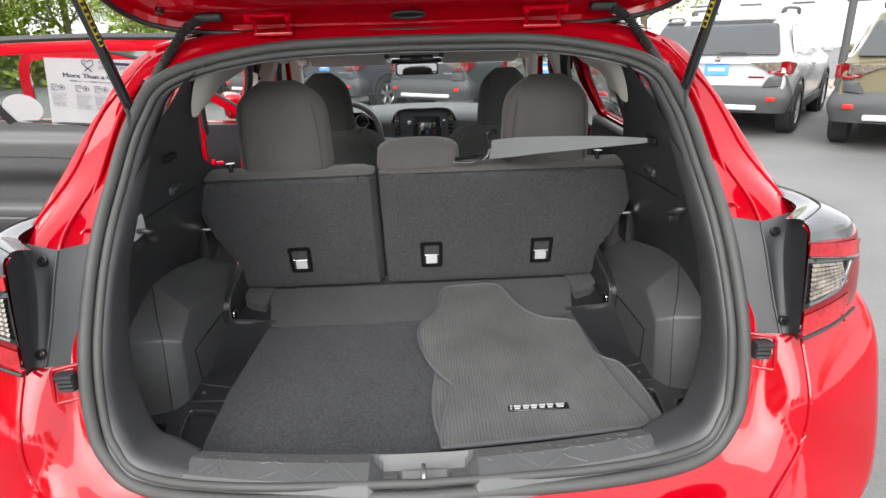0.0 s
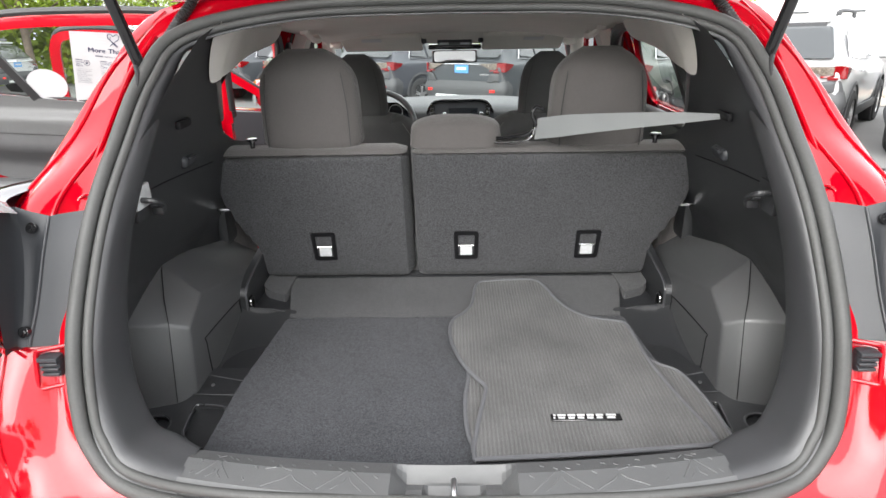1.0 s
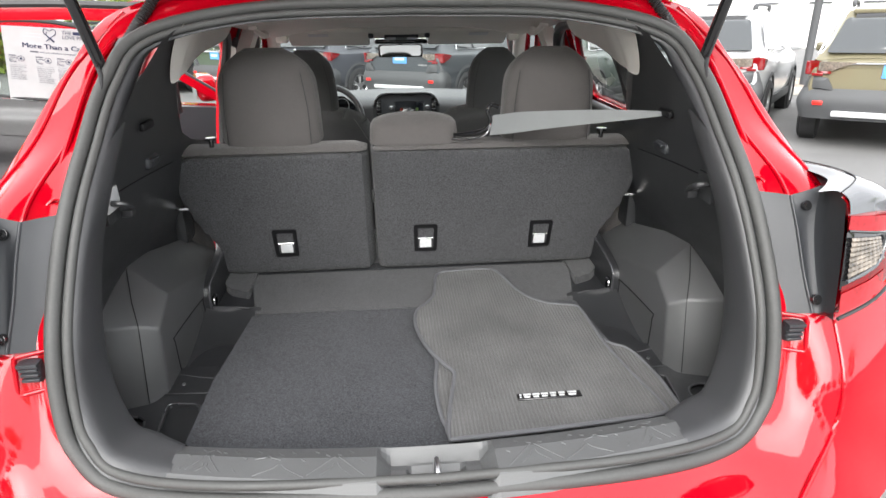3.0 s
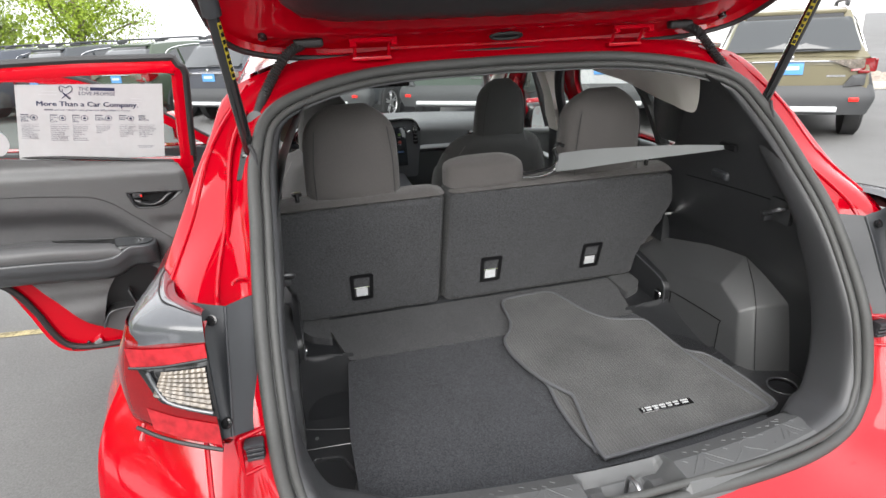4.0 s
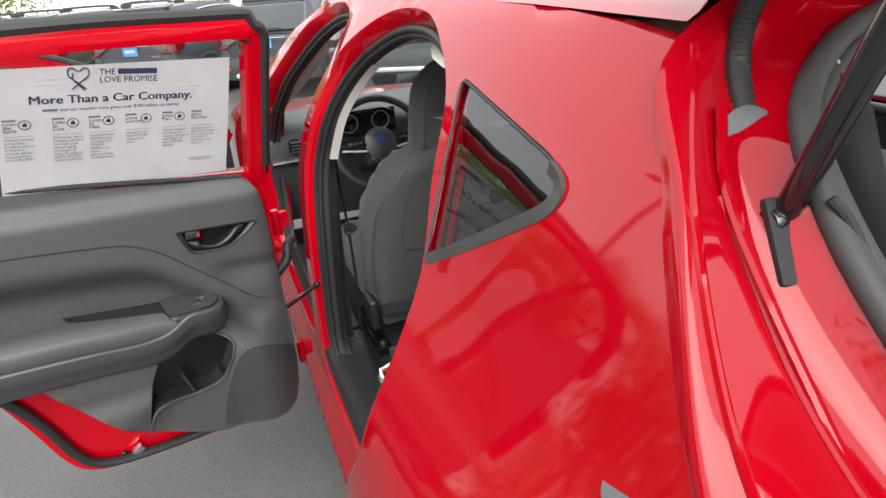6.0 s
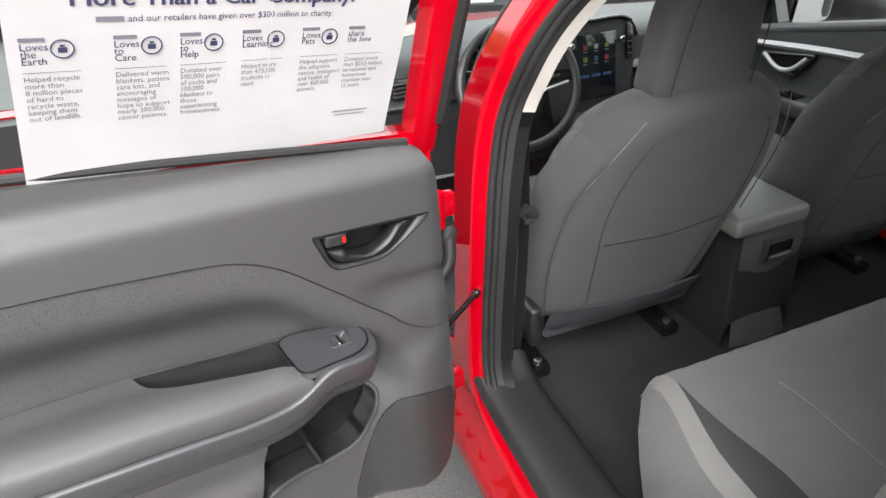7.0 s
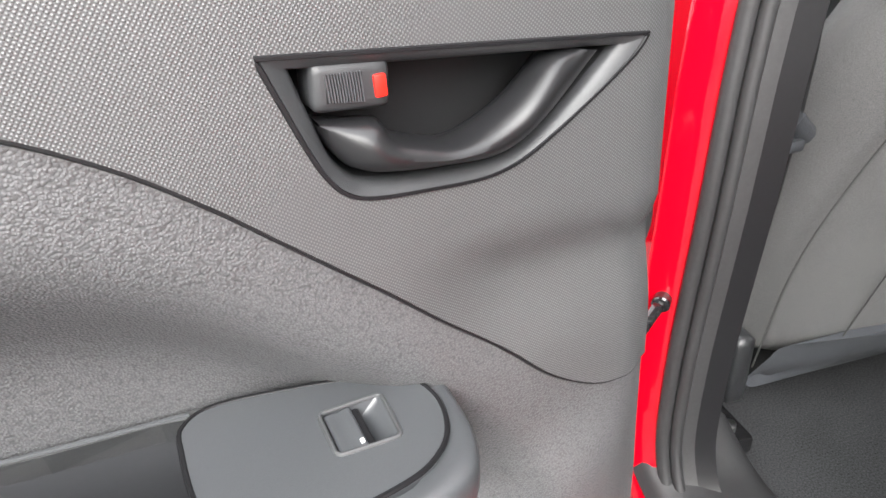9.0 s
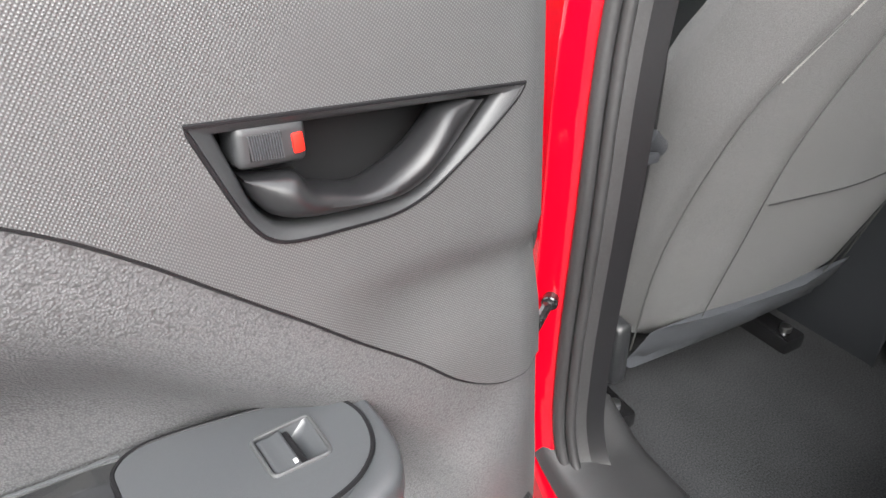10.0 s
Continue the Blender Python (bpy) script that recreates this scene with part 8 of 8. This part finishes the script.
def tree(label, height, spread_, seed, leaves=15000):
    rnd = random.Random(seed)
    t = thing("tree", label, "tree", "trees round the car park")
    trunk = [tube([(0, 0, 0), (0.05, 0.03, height * 0.2), (-0.03, 0.06, height * 0.42), (0.05, 0, height * 0.62)], 0.11, 10)]
    tips = []
    for k in range(9):
        a = 2 * math.pi * k / 9 + rnd.uniform(-0.3, 0.3)
        z0 = height * rnd.uniform(0.26, 0.55)
        r = spread_ * rnd.uniform(0.55, 0.95)
        z1 = z0 + height * rnd.uniform(0.12, 0.38)
        mid = (0.45 * r * math.cos(a), 0.45 * r * math.sin(a), z0 + 0.55 * (z1 - z0))
        end = (r * math.cos(a + 0.2), r * math.sin(a + 0.2), z1)
        trunk.append(tube([(0, 0, z0), mid, end], 0.035, 6, 3))
        tips += [end, mid, (0.75 * end[0], 0.75 * end[1], end[2] + 0.2)]
    tips += [(rnd.uniform(-0.5, 0.5), rnd.uniform(-0.5, 0.5), height * rnd.uniform(0.75, 0.98)) for _ in range(7)]
    part("trunk", joined(*trunk), BARK, t, "grey-brown trunk with limbs")
    verts, faces = [], []
    for i in range(leaves):
        c = Vector(tips[rnd.randrange(len(tips))])
        q = Vector((rnd.gauss(0, 1), rnd.gauss(0, 1), rnd.gauss(0, 0.7)))
        p = c + q * spread_ * 0.17
        a = Vector((rnd.uniform(-1, 1), rnd.uniform(-1, 1), rnd.uniform(-1, 1))).normalized()
        b = a.orthogonal().normalized()
        s = rnd.uniform(0.032, 0.065)
        k = len(verts)
        verts += [p - a * s, p + b * s * 0.5, p + a * s, p - b * s * 0.5]
        faces.append((k, k + 1, k + 2, k + 3))
    me = bpy.data.meshes.new("crown")
    me.from_pydata([tuple(v) for v in verts], [], faces)
    me.materials.append(LEAF)
    cr_ = new("crown", me)
    cr_.parent = t
    cr_["label"] = "loose crown of bright green leaves"
    return t


t1 = tree("small street tree with bright green leaves", 5.2, 2.4, 4)
t1.matrix_world = stand(-6.6, 21.5)
for px, py, tn, sc in ((0.6, 24.0, 1.9, 1.15), (-10.5, 23.0, 0.7, 1.0), (-15.5, 22.0, 2.6, 1.25), (-19.5, 19.0, 4.1, 1.3), (-23.0, 15.5, 1.2, 1.3), (-14.5, 26.0, 5.0, 1.35), (-8.9, 3.1, 3.3, 1.1), (-8.0, -2.0, 0.4, 1.1), (-9.0, -6.0, 2.2, 1.25), (-8.8, 1.4, 5.2, 1.15), (-11.0, -3.5, 1.3, 1.35), (-8.5, -10.0, 4.4, 1.3), (-12.5, 1.5, 0.9, 1.3), (-18.5, 24.0, 3.4, 1.3), (9.0, 24.0, 0.2, 1.2),
                       (-6.5, -27.0, 0.3, 1.5), (0.5, -29.0, 1.4, 1.6), (8.0, -27.0, 2.5, 1.5), (16.0, -22.0, 3.6, 1.6), (22.0, -13.0, 4.7, 1.5), (25.0, -3.0, 5.5, 1.6), (-17.5, -20.0, 0.8, 1.6)):
    o = copy_thing(t1, stand(px, py, tn) @ Matrix.Diagonal((sc, sc, sc, 1)))
    o.matrix_basis = stand(px, py, tn) @ Matrix.Diagonal((sc, sc, sc, 1))

# hedge along the lot's far side
rnd = random.Random(9)
hv, hf = [], []
for i in range(15000):
    k = rnd.random()
    c = Vector((-30 + 19 * k, 13 + 16 * k, 0))
    p = c + Vector((rnd.gauss(0, 0.8), rnd.gauss(0, 0.8), 0))
    p.z = ground_z(p.x, p.y) + rnd.random() ** 0.8 * (2.6 + 1.2 * math.sin(13 * k))
    a = Vector((rnd.uniform(-1, 1), rnd.uniform(-1, 1), rnd.uniform(-1, 1))).normalized()
    b = a.orthogonal().normalized()
    s = rnd.uniform(0.10, 0.2)
    j = len(hv)
    hv += [tuple(p - a * s), tuple(p + b * s * 0.6), tuple(p + a * s), tuple(p - b * s * 0.6)]
    hf.append((j, j + 1, j + 2, j + 3))
me = bpy.data.meshes.new("hedge")
me.from_pydata(hv, [], hf)
me.materials.append(LEAF)
tagged(new("hedge", me), "uneven green hedge along the car park", "hedge", kind="stuff")

# rock bed with its kerb
CONCRETE = surface("concrete", (0.42, 0.40, 0.36), 0.9, spread=0.2, grain=40, big=2, bump=0.4, bump_scale=80)
kerb = part("kerb", block((9.0, 0.18, 0.15), (0, 0, 0.075), 0.02), CONCRETE)
kerb.matrix_world = stand(10.6, 10.4, radians(-39))
tagged(kerb, "pale concrete kerb before the rocks", "kerb", kind="structure")
rv, rf = [], []
for i in range(420):
    u, w = rnd.uniform(-4.4, 4.4), rnd.uniform(0.2, 2.4)
    m = stand(10.6, 10.4, radians(-39))
    r = rnd.uniform(0.08, 0.2)
    rows = []
    for a in range(1, 5):
        rows.append([m @ Vector((u + r * math.sin(math.pi * a / 5) * math.cos(2 * math.pi * b / 7) * rnd.uniform(0.85, 1.2), w + r * math.sin(math.pi * a / 5) * math.sin(2 * math.pi * b / 7), 0.05 + 0.2 * rnd.random() * 0.2 + r * 0.7 * math.cos(math.pi * a / 5))) for b in range(7)])
    v, f = grid(rows, True)
    j = len(rv)
    rv += [tuple(q) for q in v]
    rf += [tuple(q + j for q in x) for x in f] + [tuple(range(j, j + 7)), tuple(range(j + 21, j + 28))]
rocks = part("rock_bed", (rv, rf), surface("rock", (0.30, 0.25, 0.21), 0.85, spread=0.4, grain=20, big=2.5))
tagged(rocks, "bed of rounded brown and grey rocks", "rocks", kind="stuff")

# lamp posts, sign and the pale building
def post(x, y, h, label):
    p = thing("lamp_post", label, "lamp post", at=stand(x, y))
    part("shaft", tube([(0, 0, 0), (0, 0, h)], 0.085, 10, 1), CLAD, p)
    part("arm", tube([(-0.7, 0, h - 0.1), (0.7, 0, h - 0.1)], 0.04, 8, 1), CLAD, p)
    for s in (-1, 1):
        part("lamp_head", block((0.55, 0.3, 0.09), (s * 0.85, 0, h - 0.06), 0.03), CLAD, p)


post(9.3, 12.4, 7.5, "dark steel car park lamp post")
post(-11.2, 11.1, 7.5, "dark steel car park lamp post")
sign = thing("arrow_sign", "small white sign with blue arrow on a post", "sign", at=stand(-1.9, 18.0))
part("post", tube([(0, 0, 0), (0, 0, 1.6)], 0.06, 8, 1), CLAD, sign)
part("panel", block((0.5, 0.03, 0.9), (0, 0, 2.0), 0.01), WHITE, sign)
part("arrow", block((0.26, 0.01, 0.12), (0, -0.022, 1.9), 0.002), BLUEPLATE, sign)
house = thing("showroom_building", "long pale building with a row of dark windows", "building", at=stand(16, 42, radians(-22)))
WALL = surface("pale_render", (0.80, 0.79, 0.77), 0.85, spread=0.05, grain=10, big=0.6)
part("wall", block((46, 9, 7.5), (0, 4.5, 3.75), 0.05), WALL, house)
part("roof", block((46.6, 9.6, 0.4), (0, 4.5, 7.7), 0.05), CLAD, house)
for k in range(15):
    wdw = part("window", block((1.1, 0.06, 1.7), (-21 + 3 * k, -0.01, 3.6), 0.01), surface("sky_lit_glass", (0.45, 0.47, 0.50), 0.1, spread=0.1) if k == 0 else wdw.data.materials[0], house)
    part("window_sill", block((1.3, 0.1, 0.1), (-21 + 3 * k, -0.03, 2.7), 0.01), CLAD, wdw)

# wheels of the red car
for s in (-1, 1):
    wheel_parts(car, s * 0.78, 0.62, ground_z(0, 0.62) + 0.33, 0.33, s)
    wheel_parts(car, s * 0.78, 3.29, ground_z(0, 3.29) + 0.33, 0.33, s)
